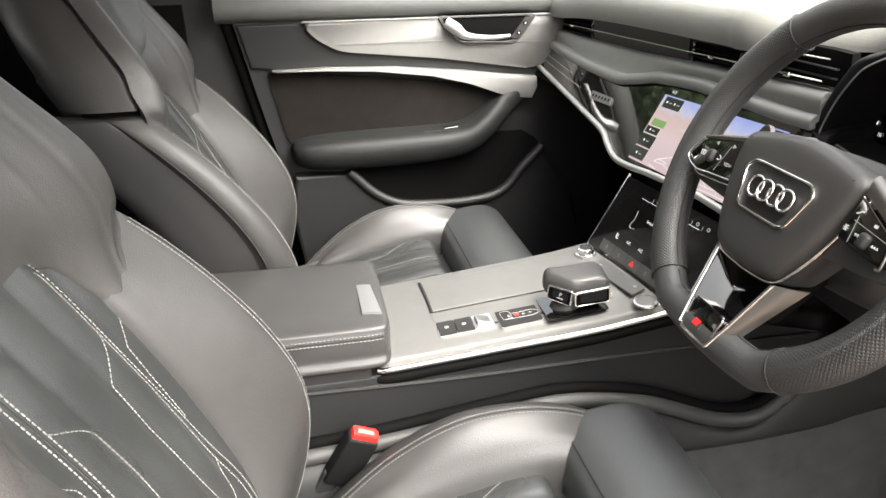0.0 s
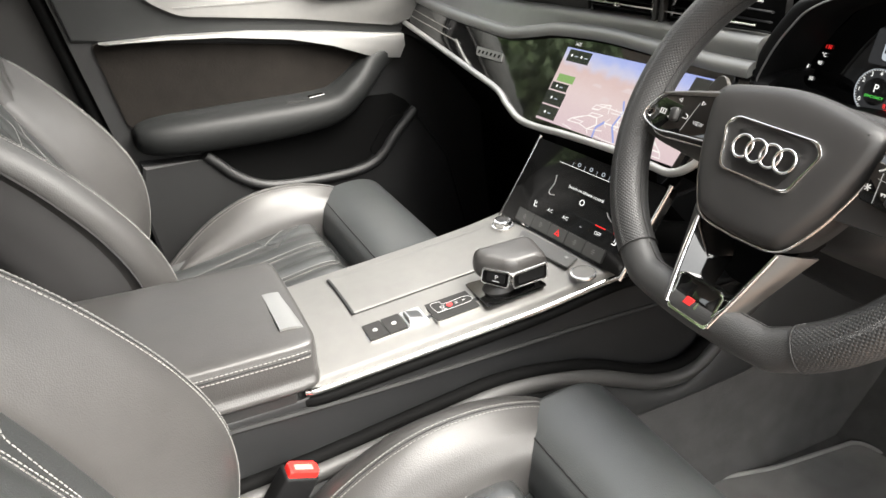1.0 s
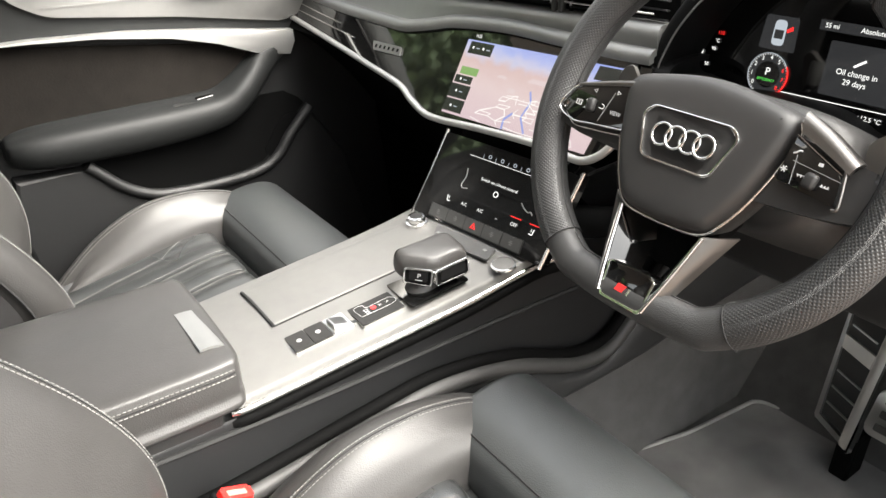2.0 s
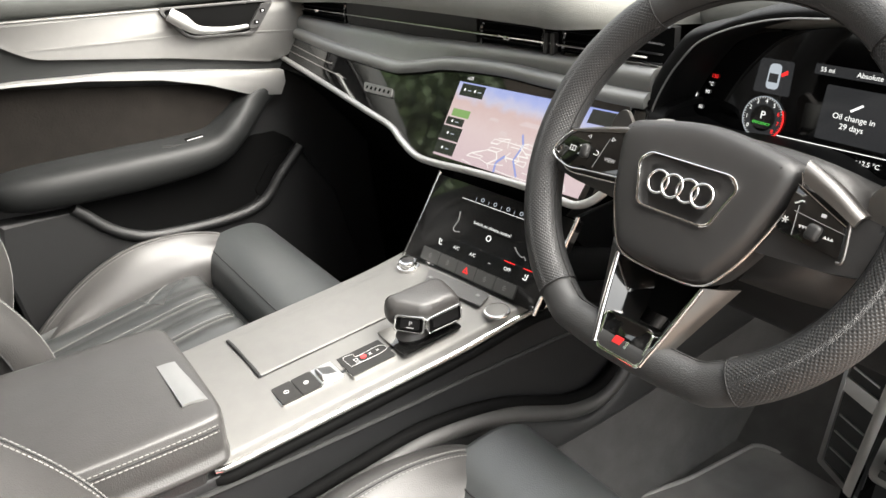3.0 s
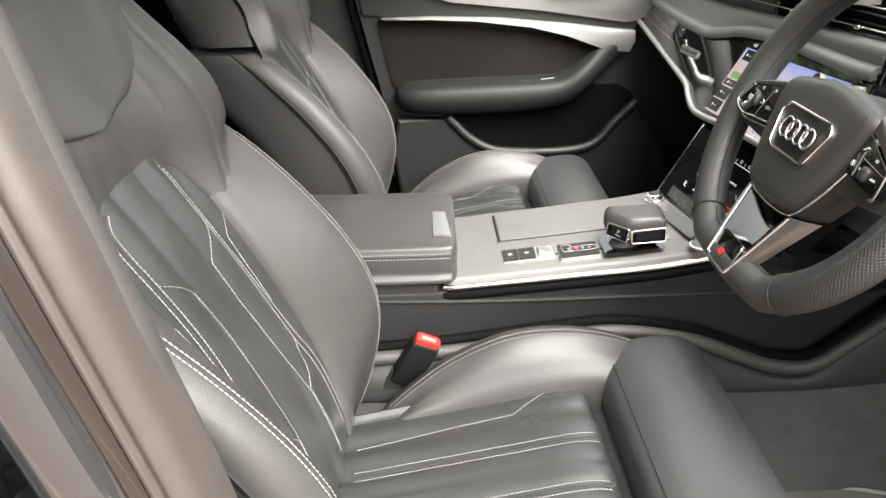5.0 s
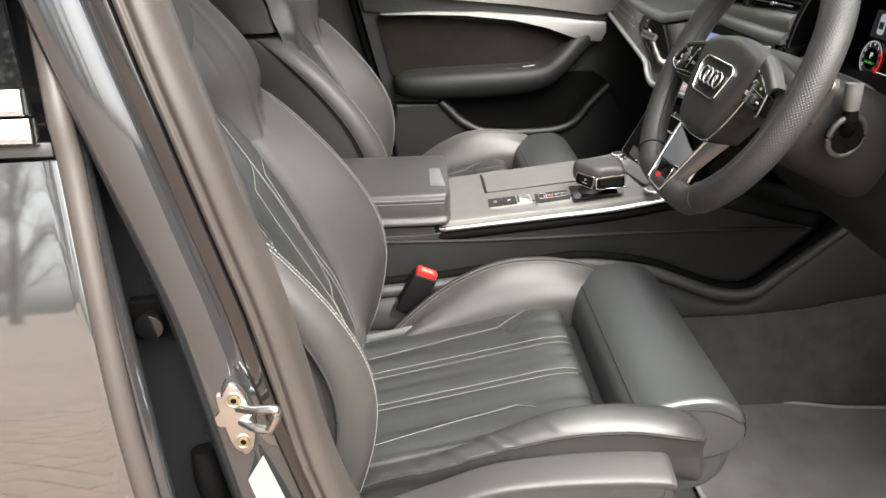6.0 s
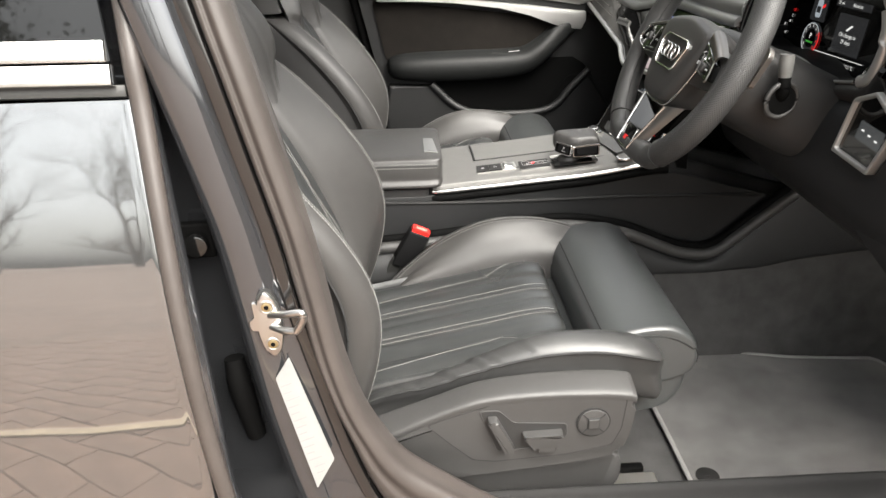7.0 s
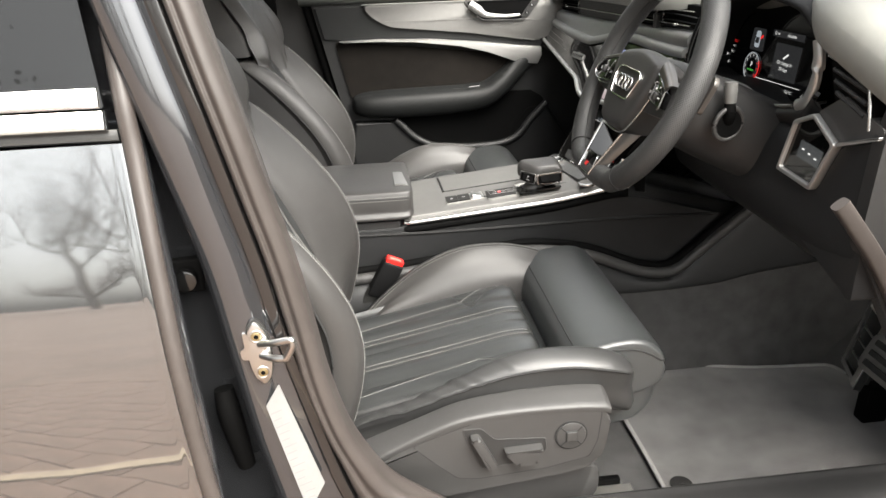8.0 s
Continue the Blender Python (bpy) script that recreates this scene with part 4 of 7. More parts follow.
        sides.append(loft("side_panel", sp, SIDE_CLOTH, s, "dark vinyl side panel", nu=40, nv=36))
    # shoulder yoke with the built-in headrest: a body and, over it, a padded front whose tongues reach down beside the middle
    def half(z):
        return float(np.interp(z, (0.78, 0.875, 0.905, 0.945, 0.99, 1.03, 1.08, 1.14, 1.20, 1.235), (0.21, 0.216, 0.213, 0.204, 0.187, 0.163, 0.145, 0.137, 0.122, 0.09)))

    def edge_x(z):
        return float(np.interp(z, (0.78, 0.84, 0.875, 0.905, 0.945, 0.99, 1.03, 1.08, 1.14, 1.235), (-0.237, -0.244, -0.247, -0.249, -0.260, -0.289, -0.318, -0.350, -0.384, -0.420)))

    def front_x(y, z):
        c = min(xc(min(z, 1.0)) + 0.016 - 0.42 * max(0.0, z - 1.0), edge_x(z) - 0.004)
        r = abs(y) / half(z)
        f = min(1.0, max(0.0, (r - 0.22) / 0.70))
        f = f * f * (3 - 2 * f)
        return c + (edge_x(z) - c) * f - 0.03 * max(0.0, (r - 0.9) / 0.1) ** 2

    body = []
    for z in (0.905, 0.92, 0.95, 0.99, 1.03, 1.08, 1.14, 1.20, 1.235):
        w = half(z) - 0.006
        ring = [at(front_x(f * w, z) - 0.036, f * w, z) for f in (0.0, 0.35, 0.6, 0.8, 0.95, 1.0)]
        back = xc(min(z, 1.0)) - 0.42 * max(0.0, z - 1.0)
        ring += [at(back - 0.05, 0.98 * w, z), at(back - 0.09, 0.7 * w, z), at(back - 0.10, 0, z), at(back - 0.09, -0.7 * w, z), at(back - 0.05, -0.98 * w, z)]
        ring += [at(front_x(f * w, z) - 0.036, -f * w, z) for f in (1.0, 0.95, 0.8, 0.6, 0.35)]
        body.append(ring)
    loft("headrest_body", body, LEATHER, s, "leather headrest body", nu=40, nv=80)
    fs = (0.0, 0.3, 0.5, 0.61, 0.70, 0.80, 0.92, 1.0)
    y_low, z_low = (0.0, 0.066, 0.100, 0.117, 0.129, 0.158, 0.195, 0.213), (0.884, 0.881, 0.862, 0.825, 0.786, 0.832, 0.860, 0.874)
    under = surface_of(middle, *backs)
    rows = []
    for f in np.linspace(-1, 1, 97):
        yl, zl = float(np.interp(abs(f), fs, y_low)), float(np.interp(abs(f), fs, z_low))
        row = []
        for v in (0, 0.012, 0.03, 0.06, 0.1, 0.16, 0.24, 0.33, 0.42, 0.52, 0.64, 0.76, 0.88, 1.0):
            z = zl + (1.225 - zl) * v
            k = min(1.0, v * 4.5)
            y = math.copysign((1 - k) * yl + k * abs(f) * half(z), f)
            x = front_x(y, z)
            if v < 0.45:
                hit = under.ray_cast(Vector(at(0.1, y, z)), Vector((-1, 0, 0)), 0.6)[0]
                if hit is not None:
                    top = max(x, hit.x + float(np.interp(v, (0, 0.012, 0.06, 0.16, 0.3, 0.45), (-0.004, -0.001, 0.003, 0.007, 0.006, 0.0))))
                    f2 = min(1.0, v / 0.14) ** 0.6
                    x = (hit.x - 0.004) * (1 - f2) + top * f2
            row.append(at(x, y, z))
        rows.append(row)
    grid = np.array(rows)
    for _ in range(3):  # an even skin over the parts beneath
        g = grid[..., 0].copy()
        g[1:-1] = 0.5 * g[1:-1] + 0.25 * (g[:-2] + g[2:])
        grid[..., 0] = g
    rows = grid.tolist()
    wing = sheet("shoulder_yoke", rows, LEATHER, s, "leather shoulder wings and headrest front", nu=161, nv=80, thick=0.012)
    head = []
    for z, w in ((0.938, 0.025), (0.942, 0.055), (0.952, 0.086), (0.974, 0.108), (1.005, 0.120), (1.04, 0.124), (1.10, 0.116), (1.17, 0.10), (1.205, 0.06)):
        head.append([at(front_x(y * w, z) + b, y * w, z) for y, b in ((-1, -0.004), (-0.85, 0.003), (-0.5, 0.006), (0, 0.007), (0.5, 0.006), (0.85, 0.003), (1, -0.004), (0.5, -0.02), (-0.5, -0.02))])
    loft("headrest_pad", head, LEATHER, s, "padded headrest front", nu=40, nv=50)

    # stitching
    t_back, t_pad = surface_of(middle), surface_of(pad)
    for sg in (-1, 1):
        seam(s, t_back, [at(xc(z), sg * y, z) for y, z in ((0.066, 0.878), (0.076, 0.866), (0.0785, 0.846), (0.078, 0.81), (0.078, 0.78), (0.080, 0.742), (0.085, 0.70), (0.091, 0.657), (0.104, 0.60), (0.116, 0.50))], rows=(-0.0046, 0.0046), width=0.0009)
        seam(s, t_back, [at(xc(z), sg * y, z) for y, z in ((0.073, 0.812), (0.033, 0.780), (0.030, 0.735), (0.036, 0.668), (0.046, 0.595), (0.056, 0.50))], groove=False, width=0.0008, sharp=True)
        seam(s, t_back, [at(xc(z), sg * y, z) for y, z in ((0.120, 0.800), (0.097, 0.780), (0.093, 0.745), (0.0925, 0.70))], groove=False, width=0.0008, sharp=True)
        seam(s, t_back, [at(xc(z), sg * y, z) for y, z in ((0.088, 0.648), (0.047, 0.605), (0.057, 0.51))], groove=False, width=0.0008, sharp=True)
        tbk = surface_of(backs[0 if sg < 0 else 1])
        seam(s, tbk, [at(xf(z) + 0.002, sg * 0.202, z) for z in (0.87, 0.80, 0.72, 0.64, 0.56, 0.50, 0.44)], rows=(-0.0042, 0.0042), width=0.0009)
        piping(s, tbk, [at(xf(z) - 0.044, sg * 0.235, z) for z in (0.86, 0.80, 0.72, 0.64, 0.56, 0.48)], 0.0018)
        tb = surface_of(bolsters[0 if sg < 0 else 1])
        low = 0.0 if sg > 0 else 0.02
        if sg > 0:
            seam(s, tb, [at(x, sg * 0.172, z + 0.02 - low) for x, z in ridge[1:8]], rows=(-0.0038, 0.0038), width=0.00068)
        piping(s, tb, [at(x, sg * 0.240, z) for x, z in (((-0.06, 0.44), (0.05, 0.52), (0.16, 0.54), (0.27, 0.515)) if sg > 0 else ((-0.09, 0.490), (-0.03, 0.509), (0.037, 0.537), (0.094, 0.557), (0.14, 0.567), (0.20, 0.569), (0.25, 0.560), (0.28, 0.550), (0.296, 0.542)))], 0.0019)
        seam(s, t_pad, [at(x, sg * y, zc(x)) for x, y in (((-0.12, 0.09), (0.0, 0.098), (0.085, 0.101), (0.15, 0.142)) if sg > 0 else ((-0.12, 0.124), (-0.03, 0.112), (0.088, 0.093), (0.111, 0.112)))], groove=False, width=0.00075, sharp=True)
        seam(s, t_pad, [at(x, sg * 0.039, zc(x)) for x in (-0.12, -0.03, 0.06, 0.13, 0.165, 0.188)], rows=(-0.0075, 0.0075), width=0.00075)
    t_th = surface_of(thigh)
    piping(s, t_th, [at(0.222, y, 0.557) for y in (-0.17, -0.1, 0, 0.1, 0.17)], 0.0012)
    for sg in (-1, 1):
        piping(s, t_th, [at(x, sg * 0.18, z) for x, z in ((0.215, 0.55), (0.26, 0.562), (0.31, 0.560), (0.345, 0.540), (0.360, 0.512))], 0.0014)

    # plastic side shell with its switches, on the outer side only
    og = -1
    m = axes((0, y0 - 0.225, 0), X, Z)
    crest = ((-0.14, 0.440, 0.452), (-0.081, 0.472, 0.478), (-0.023, 0.499, 0.500), (0.037, 0.520, 0.522), (0.11, 0.527, 0.532), (0.192, 0.526, 0.534), (0.236, 0.522, 0.531), (0.2475, 0.518, 0.526))
    low = [(0.2485, 0.505), (0.243, 0.455), (0.233, 0.424), (0.184, 0.412), (0.073, 0.400), (-0.012, 0.391), (-0.06, 0.402), (-0.12, 0.43)]
    shell = part("side_shell", prism(rounded([(x, z - 0.002) for x, z, _ in crest[:-1]] + low, 0.012, 3), 0.035, m, 0.006, 3), PLASTIC_GREY, s, "grained plastic seat side shell", smooth=True)
    loft("shell_shoulder", [[(x, y0 - y, z) for y, z in ((0.218, t), (0.228, t + 0.0015), (0.245, 0.4 * t + 0.6 * c + 0.002), (0.2565, c + 0.001), (0.2605, c - 0.004), (0.257, c - 0.014), (0.235, c - 0.016), (0.218, c - 0.012))] for x, c, t in crest], PLASTIC_GREY, shell, "sloping shoulder of the side shell", nu=50, nv=40)
    pan = rounded([(-0.031, 0.484), (0.001, 0.451), (0.030, 0.424), (0.06, 0.4195), (0.157, 0.4265), (0.219, 0.4395), (0.230, 0.466), (0.2335, 0.512), (0.228, 0.517), (0.151, 0.5195), (0.062, 0.516), (-0.011, 0.492)], 0.005)
    part("switch_panel", prism(pan, 0.0353, m, 0.0005), PLASTIC_GREY, shell)
    part("panel_joint", ring_plate([(0.1 + (u - 0.1) * 1.012, 0.468 + (v - 0.468) * 1.025) for u, v in pan], pan, 0.0352, m), SEAM_DARK, shell)
    hollow = rounded([(0.038, 0.504), (0.064, 0.504), (0.083, 0.484), (0.154, 0.479), (0.156, 0.460), (0.140, 0.443), (0.063, 0.438)], 0.005)
    part("switch_recess", prism(hollow, 0.0358, m), PLASTIC, shell)
    part("recess_edge", ring_plate([(0.098 + (u - 0.098) * 1.025, 0.471 + (v - 0.471) * 1.045) for u, v in hollow], hollow, 0.0366, m, 0.0004), PLASTIC_GREY, shell)
    part("recline_switch", prism(rounded([(0.047, 0.496), (0.060, 0.497), (0.085, 0.447), (0.072, 0.442)][::-1], 0.003), 0.050, m, 0.005, 3), PLASTIC_GREY, shell, smooth=True)
    part("height_switch", prism(rounded([(0.094, 0.469), (0.150, 0.471), (0.143, 0.445), (0.113, 0.444)][::-1], 0.004), 0.050, m, 0.006, 3), PLASTIC_GREY, shell, smooth=True)
    knob = part("lumbar_switch", disc(0.0215, 0.0385, m @ pose(0.191, 0.479, 0), 0.002), PLASTIC_GREY, shell, smooth=True)
    circle = lambda r: [(0.191 + r * math.cos(a), 0.479 + r * math.sin(a)) for a in np.arange(32) * math.pi / 16]
    part("lumbar_ring", ring_plate(circle(0.0236), circle(0.0214), 0.0365, m), SEAM_DARK, knob)
    part("lumbar_key", block((0.0165, 0.018, 0.004), m @ pose(0.191, 0.479, 0.0385), 0.0015), SEAM_DARK, knob)
    part("lumbar_hollow", block((0.014, 0.0155, 0.004), m @ pose(0.191, 0.479, 0.0392), 0.001), PLASTIC_GREY, knob)
    for a in (45, 135, 225, 315):
        part("lumbar_joint", block((0.0115, 0.0014, 0.001), m @ pose(0.191, 0.479, 0.0386, 0, 0, a) @ pose(0.0155, 0, 0)), SEAM_DARK, knob)
    part("hinge_cover", prism(rounded([(-0.16, 0.40), (-0.09, 0.42), (-0.10, 0.455), (-0.14, 0.47), (-0.2, 0.46)], 0.015), 0.022, m, 0.008, 3), PLASTIC_GREY, s, smooth=True)
    return s


driver_seat = build_seat(-0.382)
copy_thing(driver_seat, pose(0, 0.746, 0))


def build_buckle():
    b = thing("belt_buckle", "black seat belt buckle with a red release button", "seat belt buckle")
    m = pose(-0.045, -0.158, 0.513, 12, 26, 6) @ Matrix.Scale(0.92, 4)
    part("stalk", block((0.028, 0.014, 0.09), m @ pose(-0.01, 0, -0.075), 0.004), RUBBER, b)
    part("housing", block((0.044, 0.026, 0.092), m @ pose(0, 0, 0.002), 0.004, 3), HOOD, b, smooth=True)
    part("release_button", prism(rounded([(-0.019, -0.010), (0.019, -0.010), (0.019, 0.008), (-0.019, 0.008)], 0.003), 0.056, m, 0.003, 3, start=0.044), RED, b, "red release button", smooth=True)
    part("button_inset", block((0.024, 0.008, 0.003), m @ pose(0, -0.001, 0.0552), 0.001), RED_PALE, b)
    part("slot", block((0.03, 0.004, 0.003), m @ pose(0, 0.0105, 0.042)), DARK, b)
    return b


build_buckle()


# centre console -------------------------------------------------------------
def zt(x, y=0.0):
    """Height of the console's metal top."""
    flat = 0.8 * min(1.0, max(0.0, (x - 0.26) / 0.16))  # level across towards the dash
    return 0.634 + 0.10 * x - 0.9 * y * y * (1 - flat * flat * (3 - 2 * flat))


def build_console():
    c = thing("centre_console", "centre console with brushed aluminium top, gear selector and leather armrest", "centre console")
    for sg in (-1, 1):
        off = 0.0 if sg < 0 else -0.022
        rows = [[(x, sg * (y + off), z) for y, z in ((0.075, 0.30), (0.128, 0.30), (0.128, 0.40), (0.124, 0.50), (0.117, h - 0.012), (0.108, h), (0.07, h))] for x, h in ((-0.35, 0.60), (0.0, 0.604), (0.2, 0.625), (0.42, 0.64), (0.6, 0.60), (0.8, 0.55))]
        loft("side_panel", rows, CONSOLE_SIDE, c, "grained dark side panel", nu=40, nv=40)
        trim = [(-0.2, 0.137, 0.50), (0.0, 0.137, 0.515), (0.15, 0.139, 0.535), (0.25, 0.141, 0.545), (0.36, 0.143, 0.528), (0.44, 0.145, 0.497), (0.475, 0.1455, 0.483), (0.51, 0.146, 0.476), (0.54, 0.146, 0.476), (0.565, 0.146, 0.486), (0.60, 0.145, 0.515), (0.66, 0.143, 0.566), (0.75, 0.138, 0.635)]
        tube("carpet_trim", [(x, sg * y, z) for x, y, z in trim], 0.0115, PLASTIC_GREY, c, "grey plastic edge of the tunnel carpet", n=80, around=14)
        # Shadow in the gap above the trim, laid in as a dark tube.
        tube("trim_gap", [(x, sg * (y - 0.009), z + 0.013) for x, y, z in trim], 0.009, DARK, c, n=60, around=8)
        rim = ((-0.2, 0.49), (0.1, 0.515), (0.25, 0.535), (0.36, 0.520), (0.44, 0.489), (0.51, 0.468), (0.56, 0.476), (0.6, 0.508), (0.66, 0.558), (0.75, 0.61), (1.08, 0.63))
        hem = lambda x: float(np.interp(x, (-0.2, 0.36, 0.45, 0.54, 0.65, 0.77, 1.08), (0.44, 0.440, 0.438, 0.4375, 0.447, 0.470, 0.50)))
        sheet("tunnel_panel", [[(x, sg * y, z) for y, z in ((0.128, h), (0.142, h - 0.012), (0.150, 0.5 * (h + hem(x))), (0.153, hem(x) + 0.004), (0.146, hem(x)))] for x, h in rim], TUNNEL, c, "dark lower side panel", nu=50, nv=16, thick=0.004)
        tube("carpet_seam", [(x, sg * 0.1475, hem(x) - 0.003) for x in (0.30, 0.45, 0.54, 0.65, 0.77, 0.95)], 0.004, SEAM_DARK, c, n=40, around=8)
        low = [[(x, sg * y, z) for y, z in ((0.136, hem(x) + 0.01), (0.144, hem(x) - 0.004), (0.151, 0.39), (0.16, 0.33), (0.165, 0.24))] for x, _ in rim]
        sheet("tunnel_carpet", low, CARPET, c, nu=30, nv=16, thick=0.01)
        seamz = [(-0.15, 0.118, 0.605), (0.1, 0.1195, 0.601), (0.4, 0.1205, 0.604), (0.64, 0.1225, 0.60)]
        tube("panel_joint", [(x, sg * y, z - 0.012) for x, y, z in seamz], 0.0035, SEAM_DARK, c, n=30, around=6)
    # metal top: shaped sheet with rolled chrome edges
    xs = (0.002, 0.02, 0.10, 0.20, 0.30, 0.38, 0.42, 0.445)
    wid = (0.112, 0.116, 0.118, 0.120, 0.1235, 0.128, 0.132, 0.137)
    rows = [[(x, f * w, zt(x, f * w) - (0.008 if f < -0.995 or f > 0.795 else (0.0012 if f < -0.97 or f > 0.77 else 0))) for f in (-1, -0.975, -0.93, -0.8, -0.5, -0.2, 0, 0.2, 0.4, 0.6, 0.74, 0.78, 0.80)] for x, w in zip(xs, wid)]
    sheet("metal_top", rows, ALU, c, "brushed aluminium console top", nu=50, nv=50, thick=0.006)
    for sg in (-1, 1):
        tube("edge_strip", [(x, -(w + 0.001) if sg < 0 else 0.8 * w + 0.001, zt(x, w if sg < 0 else 0.8 * w) - 0.0125) for x, w in zip(xs, wid)], 0.0036, CHROME, c, "satin edge strip", n=40, flat=1.3)
        # A dark tube stands in for the shaded recess below each strip.
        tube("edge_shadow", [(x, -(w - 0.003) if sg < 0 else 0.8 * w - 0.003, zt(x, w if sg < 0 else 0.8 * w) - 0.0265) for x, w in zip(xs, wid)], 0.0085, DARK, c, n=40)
    top = axes((0, 0, 0.634), (1, 0, 0.10), Y)
    # storage lid
    lid = [[(x, y, zt(x, y) + h) for y, h in ((-0.031, -0.002), (-0.0302, 0.0003), (-0.02, 0.0007), (0.02, 0.0008), (0.06, 0.0007), (0.072, 0.0))] for x in (0.091, 0.2, 0.3, 0.335)]
    sheet("storage_lid", lid, ALU, c, "aluminium storage lid", nu=24, nv=24, thick=0.005)
    tube("lid_joint", [(0.0885, -0.034, zt(0.088, 0.03) + 0.0012), (0.0885, 0.03, zt(0.088, 0.02) + 0.0012), (0.0885, 0.064, zt(0.088, 0.06) + 0.0012)], 0.0022, SEAM_DARK, c, n=12, around=8)
    tube("lid_joint", [(0.09, -0.0335, zt(0.09, 0.03) + 0.0006), (0.2, -0.0335, zt(0.2, 0.03) + 0.0006), (0.345, -0.0335, zt(0.345, 0.03) + 0.0006)], 0.001, SEAM_DARK, c, n=12, around=6)
    # push buttons
    k = -0.0062
    tray = part("button_tray", prism(rect(0.0882, -0.0925, 0.1648, -0.0585, 0.003), 0.0012 + k, top, 0.0006, start=-0.012), CHROME, c, "chrome-edged button tray")
    for u0, u1 in ((0.0895, 0.1125), (0.1135, 0.137)):
        b = part("push_button", prism(rect(u0, -0.0915, u1, -0.0595, 0.001), 0.0035 + k, top, 0.0008, start=-0.012), BUTTON, tray, "dark push button")
        uc = (u0 + u1) / 2
        part("button_mark", ring_plate([(uc + 0.003 * math.cos(a), -0.0755 + 0.003 * math.sin(a)) for a in np.arange(16) * math.pi / 8], [(uc + 0.0023 * math.cos(a), -0.0755 + 0.0023 * math.sin(a)) for a in np.arange(16) * math.pi / 8], 0.0038 + k, top, start=0.003 + k), WHITE_MARK, b)
        part("button_mark", block((0.0006, 0.0028, 0.0006), top @ pose(uc, -0.0755, 0.0036 + k)), WHITE_MARK, b)
    rocker = part("parking_brake_switch", prism(rect(0.1385, -0.0915, 0.164, -0.0595, 0.001), 0.003 + k, top, 0.0008, start=-0.012), STEEL, tray, "chrome rocker switch")
    part("rocker_paddle", block((0.021, 0.020, 0.006), top @ pose(0.1512, -0.0755, 0.003 + k, 0, 18, 0), 0.002), STEEL, rocker)
    pan = part("gear_display", prism(rect(0.1707, -0.102, 0.2293, -0.0557, 0.003), 0.0015 + k, top, 0.0006, start=-0.012), CHROME, c, "gear position display")
    part("display_face", prism(rect(0.1715, -0.101, 0.2285, -0.0565, 0.002), 0.0028 + k, top, 0.0005, start=-0.012), BUTTON, pan)
    tube("gate_line", [tuple(top @ Vector((u, v, 0.0031 + k))) for u, v in ((0.178, -0.085), (0.178, -0.066), (0.19, -0.066), (0.193, -0.073), (0.2235, -0.073), (0.2235, -0.086), (0.178, -0.086))], 0.00026, WHITE_MARK, pan, n=60, around=4)
    written("gear_letters", "D/S", 0.008, top @ pose(0.188, -0.081, 0.0031 + k, 0, 0, -90), WHITE_MARK, pan)
    part("gear_marker", disc(0.0035, 0.001, top @ pose(0.198, -0.079, 0.003 + k), n=16), RED_MARK, pan)
    written("gear_letters", "N", 0.006, top @ pose(0.207, -0.079, 0.0031 + k, 0, 0, -90), WHITE_MARK, pan)
    written("gear_letters", "R", 0.006, top @ pose(0.217, -0.079, 0.0031 + k, 0, 0, -90), WHITE_MARK, pan)
    # armrest
    rings = []
    for x, g in ((-0.36, 0.9), (-0.30, 1), (-0.15, 1.0), (-0.03, 1.0), (0.006, 0.985), (0.016, 0.95), (0.021, 0.86)):
        zm, zz = 0.655, 0.6785 if x > -0.2 else 0.682
        rings.append([(x, (y if y < 0 else y * 0.78) * g, zm + (z - zm) * g) for y, z in ((-0.118, 0.620), (-0.1215, 0.638), (-0.1215, 0.656), (-0.119, 0.669), (-0.110, zz - 0.001), (-0.06, zz + 0.0025), (0, zz + 0.004), (0.06, zz + 0.0025), (0.110, zz - 0.001), (0.119, 0.669), (0.1215, 0.656), (0.1215, 0.638), (0.118, 0.620), (0.0, 0.618))])
    arm = loft("armrest", rings, LEATHER, c, "leather armrest with grey double stitching", nu=50, nv=70)
    ta = surface_of(arm)
    for sg in (-1, 1):
        seam(c, ta, [(x, -0.121 if sg < 0 else 0.095, 0.664) for x in (-0.3, -0.2, -0.1, -0.02, 0.012)], rows=(-0.0032, 0.0032))
    seam(c, ta, [(0.03, y, 0.664) for y in (-0.10, -0.04, 0.03, 0.075)], rows=(-0.0035, 0.0035))
    part("armrest_base", prism(rect(-0.36, -0.1155, -0.006, 0.09, 0.006), 0.014, pose(0, 0, 0.602), 0.003), PLASTIC, c, "dark plastic base under the armrest")
    tab = [[(x, y, 0.684 + h - 0.0008) for y in (-0.088, -0.05, -0.006)] for x, h in ((-0.012, 0.0), (0.0, 0.0), (0.012, -0.003), (0.0215, -0.013))]
    sheet("release_tab", tab, SHELF, c, "satin metal armrest release tab", nu=14, nv=8, thick=0.003)
    # keys on the foot of the sloping screen, which is turned towards the driver
    ks = axes((0.378, 0, 0.672), (0.14, -1, 0), (0.050, 0, 0.112))
    row = part("key_panel", prism(rect(-0.053, 0.003, 0.119, 0.0225, 0.002), 0.0050, ks, 0.0006, start=0.002), BUTTON, c, "dark key panel")
